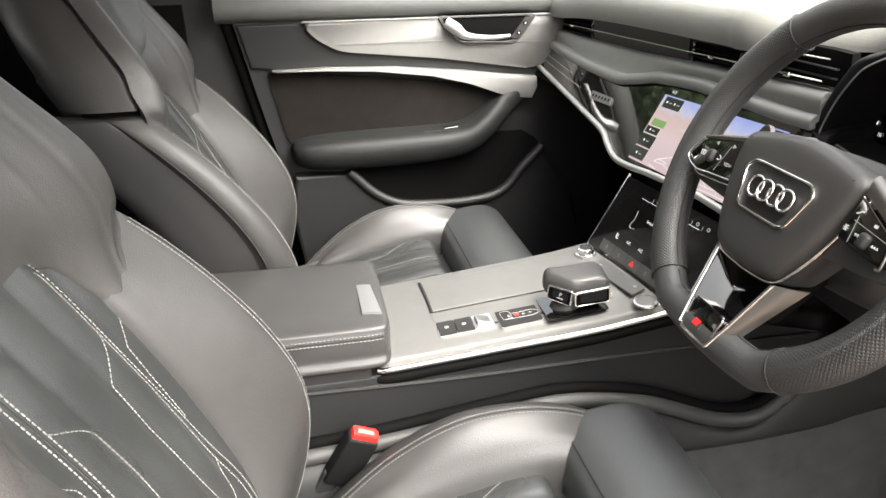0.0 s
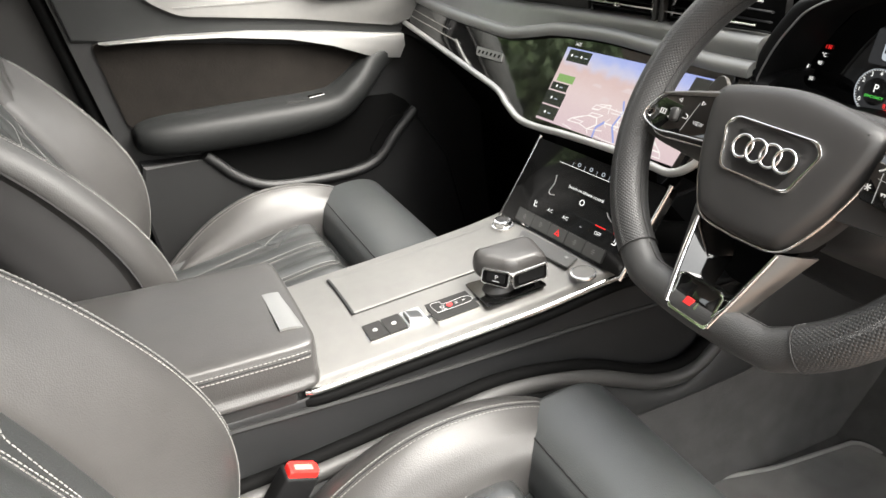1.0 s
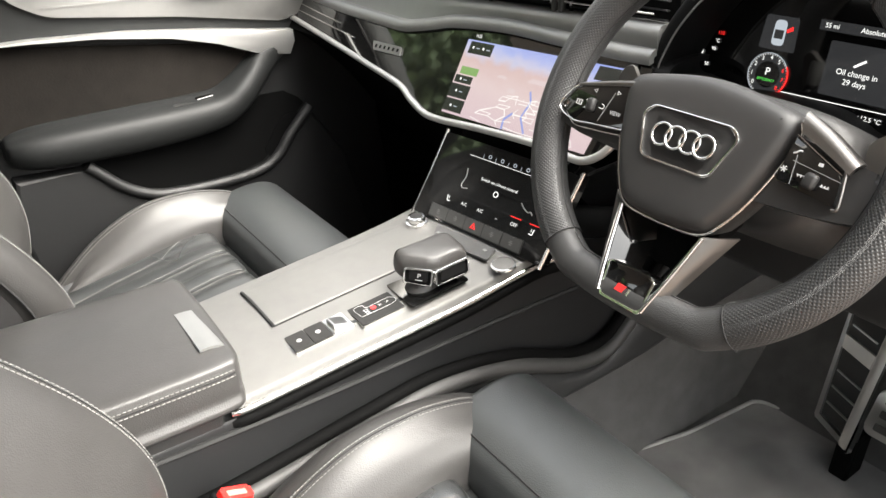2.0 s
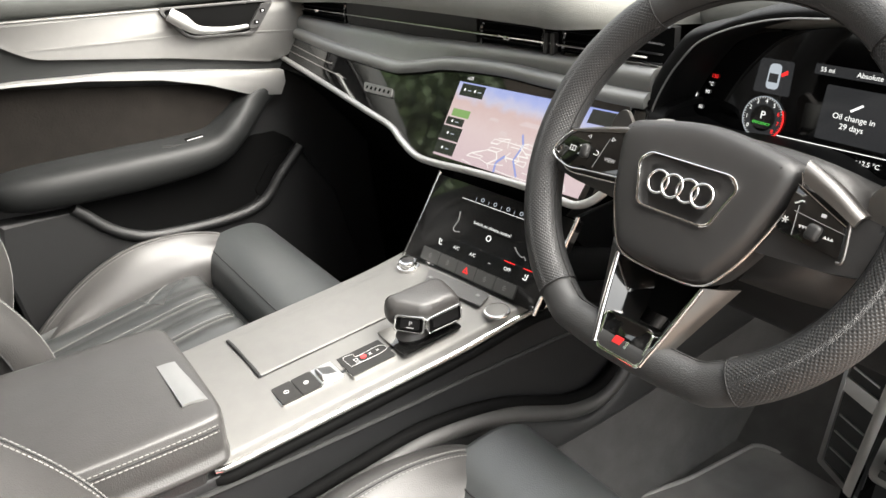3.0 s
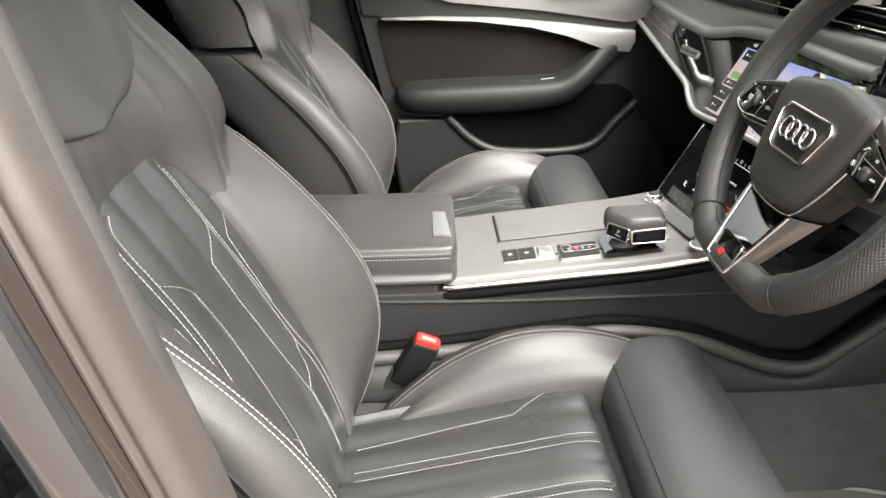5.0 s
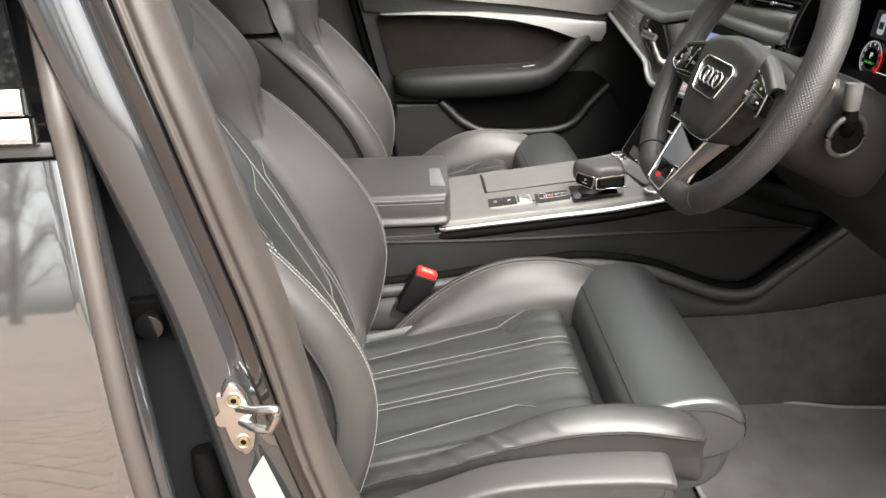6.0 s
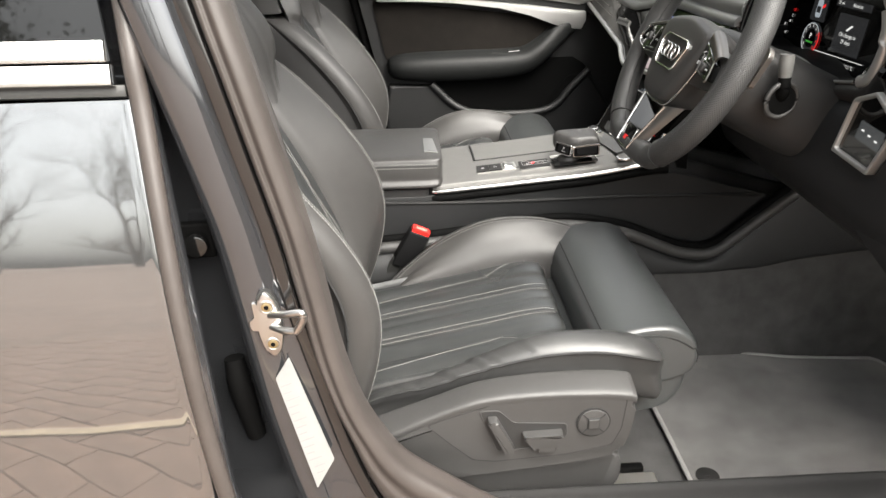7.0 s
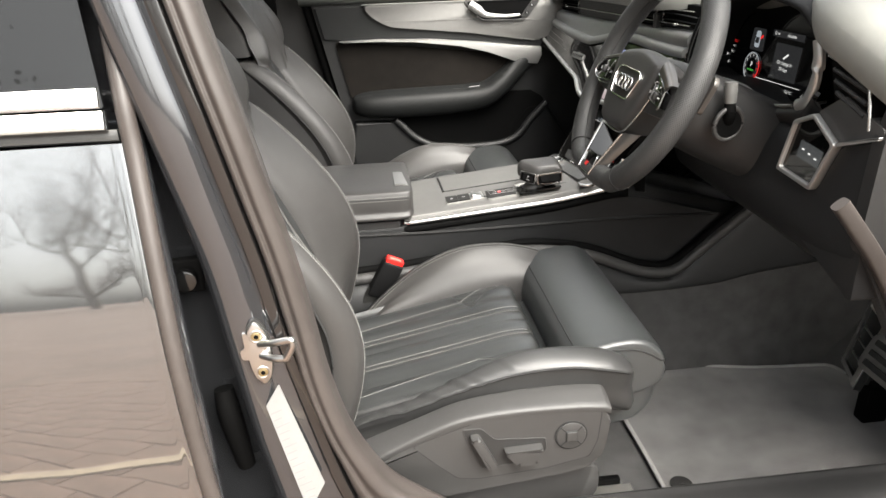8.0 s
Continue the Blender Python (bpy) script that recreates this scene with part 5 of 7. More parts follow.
    for i in range(5):
        u = -0.0345 + i * 0.0338
        kk = part("key", prism(rect(u - 0.0163, 0.0042, u + 0.0163, 0.0215, 0.001), 0.0058, ks, 0.0006, start=0.003), KEY, row, "satin grey key")
        if i == 2:
            part("hazard_mark", ring_plate([(u + 0.006 * math.cos(a), 0.0125 + 0.006 * math.sin(a)) for a in (1.571, 3.665, 5.76)], [(u + 0.0028 * math.cos(a), 0.0125 + 0.0028 * math.sin(a)) for a in (1.571, 3.665, 5.76)], 0.0062, ks, start=0.0055), GLOW_RED, kk)
        else:
            for dv in (-0.0025, 0.0, 0.0025):
                part("key_mark", block((0.0062 - abs(dv), 0.0009, 0.0006), ks @ pose(u, 0.0128 + dv, 0.006)), PRINT, kk)
    deck = part("front_deck", prism(rounded([(0.339, -0.004), (0.357, -0.098), (0.383, -0.086), (0.364, 0.021)][::-1], 0.004), 0.003, top, 0.0008), KEY, c, "satin grey key panel ahead of the gear selector")
    for u, v in ((0.353, 0.002), (0.370, -0.078)):
        part("key_mark", block((0.004, 0.0055, 0.0006), top @ pose(u, v, 0.0033)), PRINT, deck)
    kn = part("volume_knob", disc(0.0125, 0.012, top @ pose(0.349, 0.050, 0.0), 0.002), BRIGHT, c, "chrome-ringed rotary knob", smooth=True)
    part("knob_foot", disc(0.016, 0.004, top @ pose(0.349, 0.050, 0.0), 0.001), CHROME, kn, smooth=True)
    part("knob_face", disc(0.0090, 0.0128, top @ pose(0.349, 0.050, 0.0), 0.001), PLASTIC, kn, smooth=True)
    st = part("start_button", disc(0.0165, 0.0035, top @ pose(0.367, -0.119, -0.001), 0.001), CHROME, c, "round satin start button", smooth=True)
    part("button_face", disc(0.0140, 0.0042, top @ pose(0.367, -0.119, -0.001), 0.001), ALU, st, smooth=True)
    return c


build_console()


def build_selector():
    g = thing("gear_selector", "leather-topped gear selector with chrome bezel on a gloss base", "gear selector")
    top = axes((0, 0, 0.634), (1, 0, 0.10), Y)
    part("gate_plate", prism(rounded([(0.234, -0.112), (0.318, -0.112), (0.318, -0.06), (0.234, -0.05)], 0.004), 0.0012, top @ pose(0, 0, -0.003), 0.0006), GLOSS, g, "gloss black gate plate")
    boot = [[(cx + r * math.cos(a) * 1.1, -0.08 + r * math.sin(a) * 0.9, z) for a in np.arange(10) * math.pi / 5] for cx, r, z in ((0.268, 0.022, 0.656), (0.270, 0.019, 0.664), (0.272, 0.014, 0.672), (0.275, 0.012, 0.684))]
    loft("boot", boot, LEATHER, g, "leather gaiter", nu=20, nv=30)
    tilt = axes((0.283, -0.079, 0.690), (1, 0, 0.06), Vector((0, 1, 0.22)))
    foot = rounded([(-0.046, 0.018), (-0.047, 0.002), (-0.016, -0.029), (0.037, -0.029), (0.037, 0.017)], 0.012, 6)
    crown = [[tuple(tilt @ Vector((-0.003 + (u + 0.003) * g + du, -0.004 + (v + 0.004) * g + dv, w))) for u, v in foot] for w, g, du, dv in ((-0.015, 0.80, 0.0, 0.0), (-0.011, 0.94, 0.0, 0.0), (-0.004, 1.0, 0.0, 0.0), (0.008, 1.0, 0.0, 0.0), (0.014, 0.965, 0.0, 0.001), (0.0185, 0.88, 0.0, 0.002), (0.0215, 0.72, 0.0, 0.002), (0.023, 0.4, 0.0, 0.002))]
    head = loft("handle", crown, LEATHER, g, "black leather handle", nu=30, nv=90)
    part("handle_base", prism([(u * 0.72, v * 0.72) for u, v in foot], -0.012, tilt, start=-0.022), DARK, head)
    corner = tilt @ axes((-0.0300, -0.0160, 0.000), (0.031, -0.031, 0), Vector((0.18, 0.18, 1)))
    side = tilt @ axes((0.011, -0.0292, 0.000), X, Vector((0, 0.25, 1)))
    for face, w0, w1 in ((corner, -0.0185, 0.0180), (side, -0.0270, 0.0235)):
        outer = rounded([(w0, -0.013), (w1, -0.013), (w1, 0.010), (w0, 0.008)], 0.004)
        inner = rounded([(w0 + 0.0024, -0.0112), (w1 - 0.0024, -0.0112), (w1 - 0.0024, 0.0072), (w0 + 0.0024, 0.0054)], 0.003)
        part("bezel", ring_plate(outer, inner, 0.0032, face, 0.0008, start=-0.004), BRIGHT, head, "chrome bezel")
        part("bezel_face", prism(inner, 0.0004, face, start=-0.004), DARK, head)
    key = part("park_button", prism(rounded([(-0.011, -0.0085), (0.0115, -0.0085), (0.0115, 0.0045), (-0.011, 0.004)], 0.002), 0.0022, corner, 0.001), HOOD, head)
    written("button_letter", "P", 0.0085, corner @ pose(0.001, -0.0015, 0.0025), WHITE_MARK, key)
    part("button_line", block((0.009, 0.0008, 0.0004), corner @ pose(0.001, -0.0068, 0.0024)), WHITE_MARK, key)
    part("unlock_button", prism(rounded([(-0.018, -0.0085), (0.0185, -0.0085), (0.0185, 0.005), (-0.018, 0.004)], 0.003), 0.002, side, 0.001), HOOD, head)
    return g


build_selector()


# dashboard -----------------------------------------------------------------


def dash_x(y):
    """The dash front curves gently towards the doors."""
    return 0.452 + 0.045 * max(0.0, abs(y) - 0.15) ** 1.5


def face_x(y, z):
    """The gloss panel leans back as it rises."""
    return dash_x(y) - 0.024 + 0.63 * (z - 0.80)


def slant(lift=0.0):
    """A frame in the leaning face: u to the driver's side, v the height, w outward."""
    n = Vector((-1, 0, 0.63)).normalized()
    m = Matrix(((0, 0.63, n.x, 0), (-1, 0, 0, 0), (0, 1, n.z, 0), (0, 0, 0, 1)))
    m.translation = Vector((0.452 - 0.024 - 0.63 * 0.80, 0, 0)) + n * lift
    return m


def build_dashboard():
    d = thing("dashboard", "dashboard with soft top, full-width vents, silver shelf and gloss black panel", "dashboard")
    # soft top
    crest = ((-0.74, -0.042, 0.0), (-0.69, -0.026, 0.0), (-0.642, -0.010, 0.0), (-0.591, 0.006, 0.005), (-0.543, 0.020, 0.025), (-0.495, 0.027, 0.055), (-0.45, 0.027, 0.085), (-0.40, 0.025, 0.10), (-0.22, 0.015, 0.10), (-0.17, 0.010, 0.10), (-0.08, 0.003, 0.0), (0.0, 0.0, 0.0), (0.2, -0.005, 0.0), (0.45, -0.015, 0.0), (0.62, -0.03, 0.0), (0.70, -0.035, 0.0))
    rows = [[(x + back, y, z + b * k) for x, z, k in ((0.525, 0.995, 1), (0.522, 1.008, 1), (0.54, 1.017, 1), (0.64, 1.03, 0.8), (0.85, 1.03, 0.5), (1.12, 1.0, 0.5))] for y, b, back in crest]
    sheet("top_pad", rows, DASH_TOP, d, "soft-touch dash top, grey lightened for windscreen daylight", nu=80, nv=30, thick=0.03)
    # vent band
    def vz(y):
        return (0.918 + 0.03 * (0.65 - y) / 0.85, 0.962 + 0.03 * (0.65 - y) / 0.85) if y > -0.2 else (0.948, 0.99)
    band = [[(0.528, y, vz(y)[0] - 0.01), (0.534, y, sum(vz(y)) / 2), (0.532, y, vz(y)[1] + 0.012)] for y in (0.70, 0.5, 0.25, 0, -0.15, -0.205)]
    sheet("vent_backing", band, DARK, d, nu=20, nv=6, thick=0.01)
    for a, b in ((0.69, 0.50), (0.11, -0.015), (-0.05, -0.20)):
        for i in range(4):
            f = (i + 0.5) / 4
            tube("vent_slat", [(0.521, y, vz(y)[0] + f * (vz(y)[1] - vz(y)[0])) for y in (a, (a + b) / 2, b)], 0.0032, HOOD, d, n=8, around=8, flat=0.4)
        for y in ((a, b) if b > -0.1 else (a,)):
            lo, hi = vz(y)
            tube("vent_end", [(0.523, y, lo), (0.522, y, (lo + hi) / 2), (0.523, y, hi)], 0.003, GLOSS, d, n=6, around=6)
        tab_y = (a + b) / 2
        part("vent_tab", block((0.008, 0.012, 0.006), pose(0.515, tab_y, sum(vz(tab_y)) / 2), 0.002), CHROME, d)
    for a, b in ((0.49, 0.12),):
        strip = [[(0.524, y, vz(y)[0]), (0.520, y, sum(vz(y)) / 2 - 0.004), (0.520, y, vz(y)[1])] for y in (a, 0.3, b)]
        sheet("vent_panel", strip, PLASTIC, d, nu=8, nv=5, thick=0.006)
    for f in (0.5, 1.05):
        tube("vent_chrome", [(0.5165 if f < 1 else 0.522, y, vz(y)[0] + f * (vz(y)[1] - vz(y)[0])) for y in (0.68, 0.4, 0.2, 0.0, -0.185)], 0.0013, CHROME, d, "thin chrome vent line", n=30, around=6)
    for y in (-0.026, -0.038):
        part("vent_wheel", block((0.010, 0.007, 0.028), pose(0.518, y, sum(vz(y)) / 2), 0.002), PLASTIC_GREY, d)
    # silver shelf
    shelf = [[(0.53, y, zb + 0.012), (0.515, y, zb + 0.009), (face_x(y, zf) + 0.012, y, zf + 0.004), (face_x(y, zf) + 0.002, y, zf + 0.002), (face_x(y, zf) - 0.001, y, zf - 0.001), (face_x(y, zf), y, zf - 0.005)] for y, zb, zf in ((0.69, 0.905, 0.893), (0.5, 0.908, 0.888), (0.36, 0.912, 0.888), (0.28, 0.914, 0.889), (0.24, 0.917, 0.895), (0.20, 0.920, 0.903), (0.155, 0.923, 0.912), (0.05, 0.929, 0.921), (-0.05, 0.934, 0.922), (-0.15, 0.939, 0.923), (-0.200, 0.941, 0.925))]
    sheet("silver_shelf", shelf, SHELF, d, "satin silver dash shelf", nu=60, nv=30, thick=0.008)
    tube("shelf_edge", [(face_x(r[4][1], r[4][2]) - 0.002, r[4][1], r[4][2] - 0.002) for r in shelf], 0.0022, CHROME, d, "thin bright shelf edge", n=80, around=8)
    # gloss panel with bright lower strip
    chrome = [(0.69, 0.848), (0.50, 0.836), (0.32, 0.823), (0.226, 0.815), (0.185, 0.804), (0.137, 0.794), (0.09, 0.795), (0.02, 0.802), (-0.083, 0.810), (-0.14, 0.811), (-0.175, 0.813), (-0.198, 0.830), (-0.207, 0.86), (-0.21, 0.90)]
    upper = [(-0.20, 0.918), (-0.098, 0.917), (-0.06, 0.917), (0.02, 0.918), (0.132, 0.909), (0.16, 0.908), (0.208, 0.900), (0.24, 0.892), (0.272, 0.885), (0.362, 0.883), (0.52, 0.883), (0.69, 0.889)]
    bm = bmesh.new()
    front = [bm.verts.new((face_x(y, z) + 0.002, y, z)) for y, z in chrome + upper]
    back = [bm.verts.new((v.co.x + 0.04, v.co.y, v.co.z)) for v in front]
    bm.faces.new(front)
    k = len(front)
    for i in range(k):
        bm.faces.new((front[i], back[i], back[(i + 1) % k], front[(i + 1) % k]))
    bmesh.ops.triangulate(bm, faces=[f for f in bm.faces if len(f.verts) > 4])
    part("gloss_panel", bm, GLOSS, d, "piano black dash panel")
    tube("bright_strip", [(face_x(y, z) - 0.002, y, z - 0.001) for y, z in chrome], 0.0050, STRIP, d, "satin chrome strip under the panel", n=120, around=12)
    tube("bright_strip_end", [(face_x(y, z) - 0.001, y, z) for y, z in ((0.69, 0.848), (0.696, 0.872), (0.69, 0.893))], 0.003, CHROME, d, n=16)
    for run in (((0.685, 0.873), (0.58, 0.868), (0.484, 0.864)), ((0.67, 0.861), (0.54, 0.856), (0.419, 0.851))):
        tube("panel_line", [(face_x(y, z), y, z) for y, z in run], 0.0013, CHROME, d, n=20, around=6)
    part("badge", prism(rounded([(-0.346, 0.858), (-0.336, 0.846), (-0.258, 0.849), (-0.264, 0.861)], 0.003), 0.003, slant(-0.003), 0.0006), ALU_DOOR, d, "small chrome badge with unreadable letters")
    for i in range(6):
        part("badge_bar", block((0.0045, 0.0045, 0.001), slant(-0.003) @ pose(-0.331 + i * 0.0125, 0.852 + i * 0.0006, 0.0032)), DARK, d)
    # glovebox and lower panels
    gb = [[(x + 0.03 * (0.7 - y) * 0, y, z) for x, z in ((0.475, 0.845), (0.54, 0.80), (0.62, 0.72), (0.70, 0.62), (0.80, 0.52))] for y in (0.70, 0.5, 0.3, 0.10)]
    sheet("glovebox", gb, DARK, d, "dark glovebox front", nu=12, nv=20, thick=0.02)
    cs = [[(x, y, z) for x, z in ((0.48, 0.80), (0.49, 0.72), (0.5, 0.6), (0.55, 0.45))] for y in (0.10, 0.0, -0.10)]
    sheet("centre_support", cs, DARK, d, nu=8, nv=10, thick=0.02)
    kp = [[(x + dx, y, z + dz) for x, z in ((0.57, 0.866), (0.535, 0.845), (0.52, 0.79), (0.524, 0.75), (0.56, 0.728), (0.75, 0.70))] for y, dx, dz in ((-0.16, 0.02, -0.01), (-0.30, 0.0, 0.0), (-0.48, 0.0, 0.0), (-0.60, 0.004, -0.006), (-0.715, 0.01, -0.01))]
    sheet("knee_panel", kp, CONSOLE_SIDE, d, "grained plastic knee panel", nu=24, nv=24, thick=0.02)
    # outer end with light switch
    sw = axes((0.511, 0, 0), -Y, Z)
    hexo = rounded([(0.536, 0.816), (0.561, 0.891), (0.602, 0.908), (0.653, 0.880), (0.618, 0.810)], 0.005)
    hexi = [(0.594 + (u - 0.594) * 0.86, 0.861 + (v - 0.861) * 0.86) for u, v in hexo]
    part("end_shelf", prism(rounded([(0.600, 0.9085), (0.646, 0.938), (0.724, 0.915), (0.724, 0.906), (0.654, 0.8815)], 0.003), 0.004, sw, 0.002, start=-0.05), PLASTIC_GREY, d, "satin grey dash end", smooth=True)
    part("end_strip", prism(rounded([(0.652, 0.8775), (0.724, 0.9035), (0.724, 0.9075), (0.652, 0.8825)], 0.001), 0.009, sw, 0.002, start=-0.02), STRIP, d, "satin chrome strip", smooth=True)
    part("end_panel", prism(rounded([(0.534, 0.812), (0.618, 0.806), (0.656, 0.878), (0.724, 0.902), (0.724, 0.70), (0.60, 0.74)], 0.006), 0.002, sw, 0.002, start=-0.05), CONSOLE_SIDE, d, "dark grained dash end panel", smooth=True)
    ls = part("light_switch_surround", ring_plate(hexo, hexi, 0.012, sw, 0.003), STRIP, d, "satin chrome light switch surround", smooth=True)
    part("light_switch_panel", prism(hexi, 0.006, sw), GLOSS, ls, "gloss black touch panel")
    part("light_switch_display", prism(rounded([(0.572, 0.844), (0.579, 0.868), (0.628, 0.864), (0.621, 0.840)], 0.002), 0.0064, sw), GLOW_DIM, ls)
    for i in range(3):
        part("light_symbol", block((0.005, 0.0022, 0.0005), sw @ pose(0.586 + i * 0.014, 0.857 - i * 0.003, 0.0068)), GLOW_WHITE, ls)
    # side vent
    sv = axes((0.512, 0, 0), -Y, Z)
    part("side_vent", prism(rounded([(0.603, 0.978), (0.622, 0.930), (0.70, 0.905), (0.69, 0.962)], 0.006), 0.002, sv, 0.001, start=-0.03), DARK, d)
    for i in range(3):
        tube("vent_slat", [(0.508, -0.616 - 0.006 * i, 0.965 - 0.013 * i), (0.508, -0.685, 0.950 - 0.014 * i)], 0.003, PLASTIC, d, n=4, around=6)
    tube("vent_chrome", [(0.508, -0.602, 0.980), (0.507, -0.64, 0.973), (0.507, -0.678, 0.966), (0.507, -0.688, 0.950), (0.508, -0.698, 0.908)], 0.0026, CHROME, d, n=24)
    part("end_cap", prism(rounded([(0.50, 0.78), (0.60, 0.60), (0.80, 0.60), (0.9, 1.0), (0.53, 1.0), (0.505, 0.90)], 0.01), 0.02, axes((0, -0.71, 0), X, Z), 0.004), PLASTIC, d)
    return d


build_dashboard()


# screens -------------------------------------------------------------------
MAP_SKY = glow("map_sky", (0.38, 0.42, 0.80), 0.109)
MAP_LAND = glow("map_land", (0.80, 0.66, 0.68), 0.109)
MAP_ROAD = glow("map_road", (1.0, 0.96, 0.95), 0.115)
MAP_RIVER = glow("map_river", (0.35, 0.42, 0.85), 0.104)
MENU = glow("menu_bar", (0.03, 0.035, 0.03), 0.058)
MENU_GREEN = glow("menu_green", (0.35, 0.6, 0.2), 0.081)


def grad_map():
    """The map picture: land fading into a hazy sky."""
    m = glow("map_picture", (1, 1, 1), 0.109)
    nt = m.node_tree
    tc, sep, ramp = nt.nodes.new("ShaderNodeTexCoord"), nt.nodes.new("ShaderNodeSeparateXYZ"), nt.nodes.new("ShaderNodeValToRGB")
    noi, mix, add = nt.nodes.new("ShaderNodeTexNoise"), nt.nodes.new("ShaderNodeMapRange"), nt.nodes.new("ShaderNodeMath")
    noi.inputs["Scale"].default_value, noi.inputs["Detail"].default_value = 60, 6
    mix.inputs["From Min"].default_value, mix.inputs["From Max"].default_value = 0.796, 0.912
    add.operation = "MULTIPLY_ADD"
    add.inputs[1].default_value, add.inputs[2].default_value = 0.16, -0.08
    plus = nt.nodes.new("ShaderNodeMath")
    nt.links.new(tc.outputs["Object"], sep.inputs[0])
    nt.links.new(tc.outputs["Object"], noi.inputs["Vector"])
    nt.links.new(sep.outputs["Z"], mix.inputs["Value"])
    nt.links.new(noi.outputs["Fac"], add.inputs[0])
    nt.links.new(mix.outputs[0], plus.inputs[0])
    nt.links.new(add.outputs[0], plus.inputs[1])
    nt.links.new(plus.outputs[0], ramp.inputs["Fac"])
    el = ramp.color_ramp.elements
    el[0].position, el[0].color = 0.0, (0.72, 0.55, 0.62, 1)
    el[1].position, el[1].color = 1.0, (0.30, 0.38, 0.85, 1)
    for p, c in ((0.45, (0.80, 0.64, 0.66, 1)), (0.68, (0.74, 0.55, 0.55, 1)), (0.76, (0.66, 0.64, 0.82, 1)), (0.86, (0.46, 0.52, 0.90, 1))):
        e = el.new(p)
        e.color = c
    nt.links.new(ramp.outputs[0], nt.nodes["Principled BSDF"].inputs["Emission Color"])
    return m


def build_screens():
    s = thing("touchscreen", "large gloss touchscreen showing a pink and blue map", "touchscreen")
    m = slant(-0.001)
    q = [(-0.100, 0.803), (0.172, 0.817), (0.176, 0.908), (-0.112, 0.895)]
    part("glass", prism(rounded([(-0.112, 0.798), (0.180, 0.812), (0.186, 0.916), (-0.123, 0.905)], 0.004), 0.0035, m, 0.001), GLOSS, s)
    part("map_picture", prism(q, 0.0041, m, start=0.0034), grad_map(), s, "map picture")

    def on(u, v):  # 0..1 across the picture
        a, b = np.array(q[0]) * (1 - u) + np.array(q[1]) * u, np.array(q[3]) * (1 - u) + np.array(q[2]) * u
        return tuple(a * (1 - v) + b * v)

    def ribbon(name, pts, w, material):
        for (u0, v0), (u1, v1) in zip(pts, pts[1:]):
            a, b = Vector(on(u0, v0)), Vector(on(u1, v1))
            n = Vector((a.y - b.y, b.x - a.x)).normalized() * w
            part(name, prism([tuple(a - n), tuple(b - n), tuple(b + n), tuple(a + n)], 0.0044, m, start=0.004), material, s)

    rnd_m = random.Random(8)
    nodes = {}
    for i in range(9):
        for j in range(8):
            sp = 0.35 + 0.65 * (1 - j / 8)
            nodes[i, j] = (0.58 + (i - 4) * 0.085 * sp + rnd_m.uniform(-0.022, 0.022), 0.02 + j * 0.075 * (1 - j * 0.035) + rnd_m.uniform(-0.02, 0.02))
    for i in range(9):
        for j in range(8):
            for k in ((i + 1, j), (i, j + 1)):
                if k in nodes and rnd_m.random() < 0.72 and min(nodes[i, j][0], nodes[k][0]) > 0.2 and max(nodes[i, j][0], nodes[k][0]) < 0.98:
                    ribbon("map_road", (nodes[i, j], nodes[k]), 0.00042 + 0.0003 * (rnd_m.random() < 0.3), MAP_ROAD)
    for u0, v0, du, dv in ((0.30, 0.60, 0.07, 0.03), (0.5, 0.62, 0.16, 0.05), (0.72, 0.57, 0.1, 0.03), (0.62, 0.42, 0.1, 0.06), (0.4, 0.45, 0.06, 0.05)):
        part("map_block", prism([on(u0, v0), on(u0 + du, v0 - 0.01), on(u0 + du * 0.9, v0 + dv), on(u0 + du * 0.2, v0 + dv * 1.1)], 0.0043, m, start=0.004), MAP_LAND, s)
    ribbon("map_river", ((0.47, 0.0), (0.46, 0.12), (0.50, 0.22)), 0.0016, MAP_RIVER)
    ribbon("map_river", ((0.62, 0.02), (0.56, 0.2), (0.58, 0.4), (0.55, 0.52)), 0.0013, MAP_RIVER)
    for u0, v0, u1, v1, material in ((0.0, 0.03, 0.15, 0.20, MENU), (0.0, 0.22, 0.15, 0.40, MENU), (0.01, 0.42, 0.14, 0.52, MENU), (0.03, 0.54, 0.16, 0.64, MENU_GREEN), (0.03, 0.82, 0.20, 0.98, MENU), (0.86, 0.82, 1.0, 0.98, MENU)):
        part("menu_tile", prism([on(u0, v0), on(u1, v0), on(u1, v1), on(u0, v1)], 0.0046, m, start=0.004), material, s)
    for u, v in ((0.07, 0.11), (0.07, 0.31), (0.07, 0.47), (0.075, 0.9), (0.15, 0.9)):
        a = on(u, v)
        part("menu_symbol", block((0.007, 0.0011, 0.0004), m @ pose(a[0] + 0.006, a[1], 0.0048, 0, 0, 4)), GLOW_SILVER, s)
        part("menu_symbol", disc(0.0017, 0.0004, m @ pose(a[0] - 0.004, a[1], 0.0047), n=6), GLOW_WHITE, s)
    a = on(0.06, 1.06)
    written("clock", "14:25", 0.006, m @ pose(a[0] + 0.002, a[1], 0.0038, 0, 0, 4), GLOW_WHITE, s)

    # lower screen: slopes from the console up to the strip
    s2 = thing("climate_screen", "sloping gloss climate touchscreen with dark menu", "touchscreen")
    o, up = Vector((0.378, 0, 0.672)), Vector((0.050, 0, 0.112))
    m2 = axes(o, (0.14, -1, 0), up)
    ln = up.length
    part("glass", prism(rounded([(-0.083, 0.0), (0.150, 0.0), (0.160, ln), (-0.068, ln)], 0.003), 0.004, m2, 0.001, start=-0.02), GLOSS, s2)
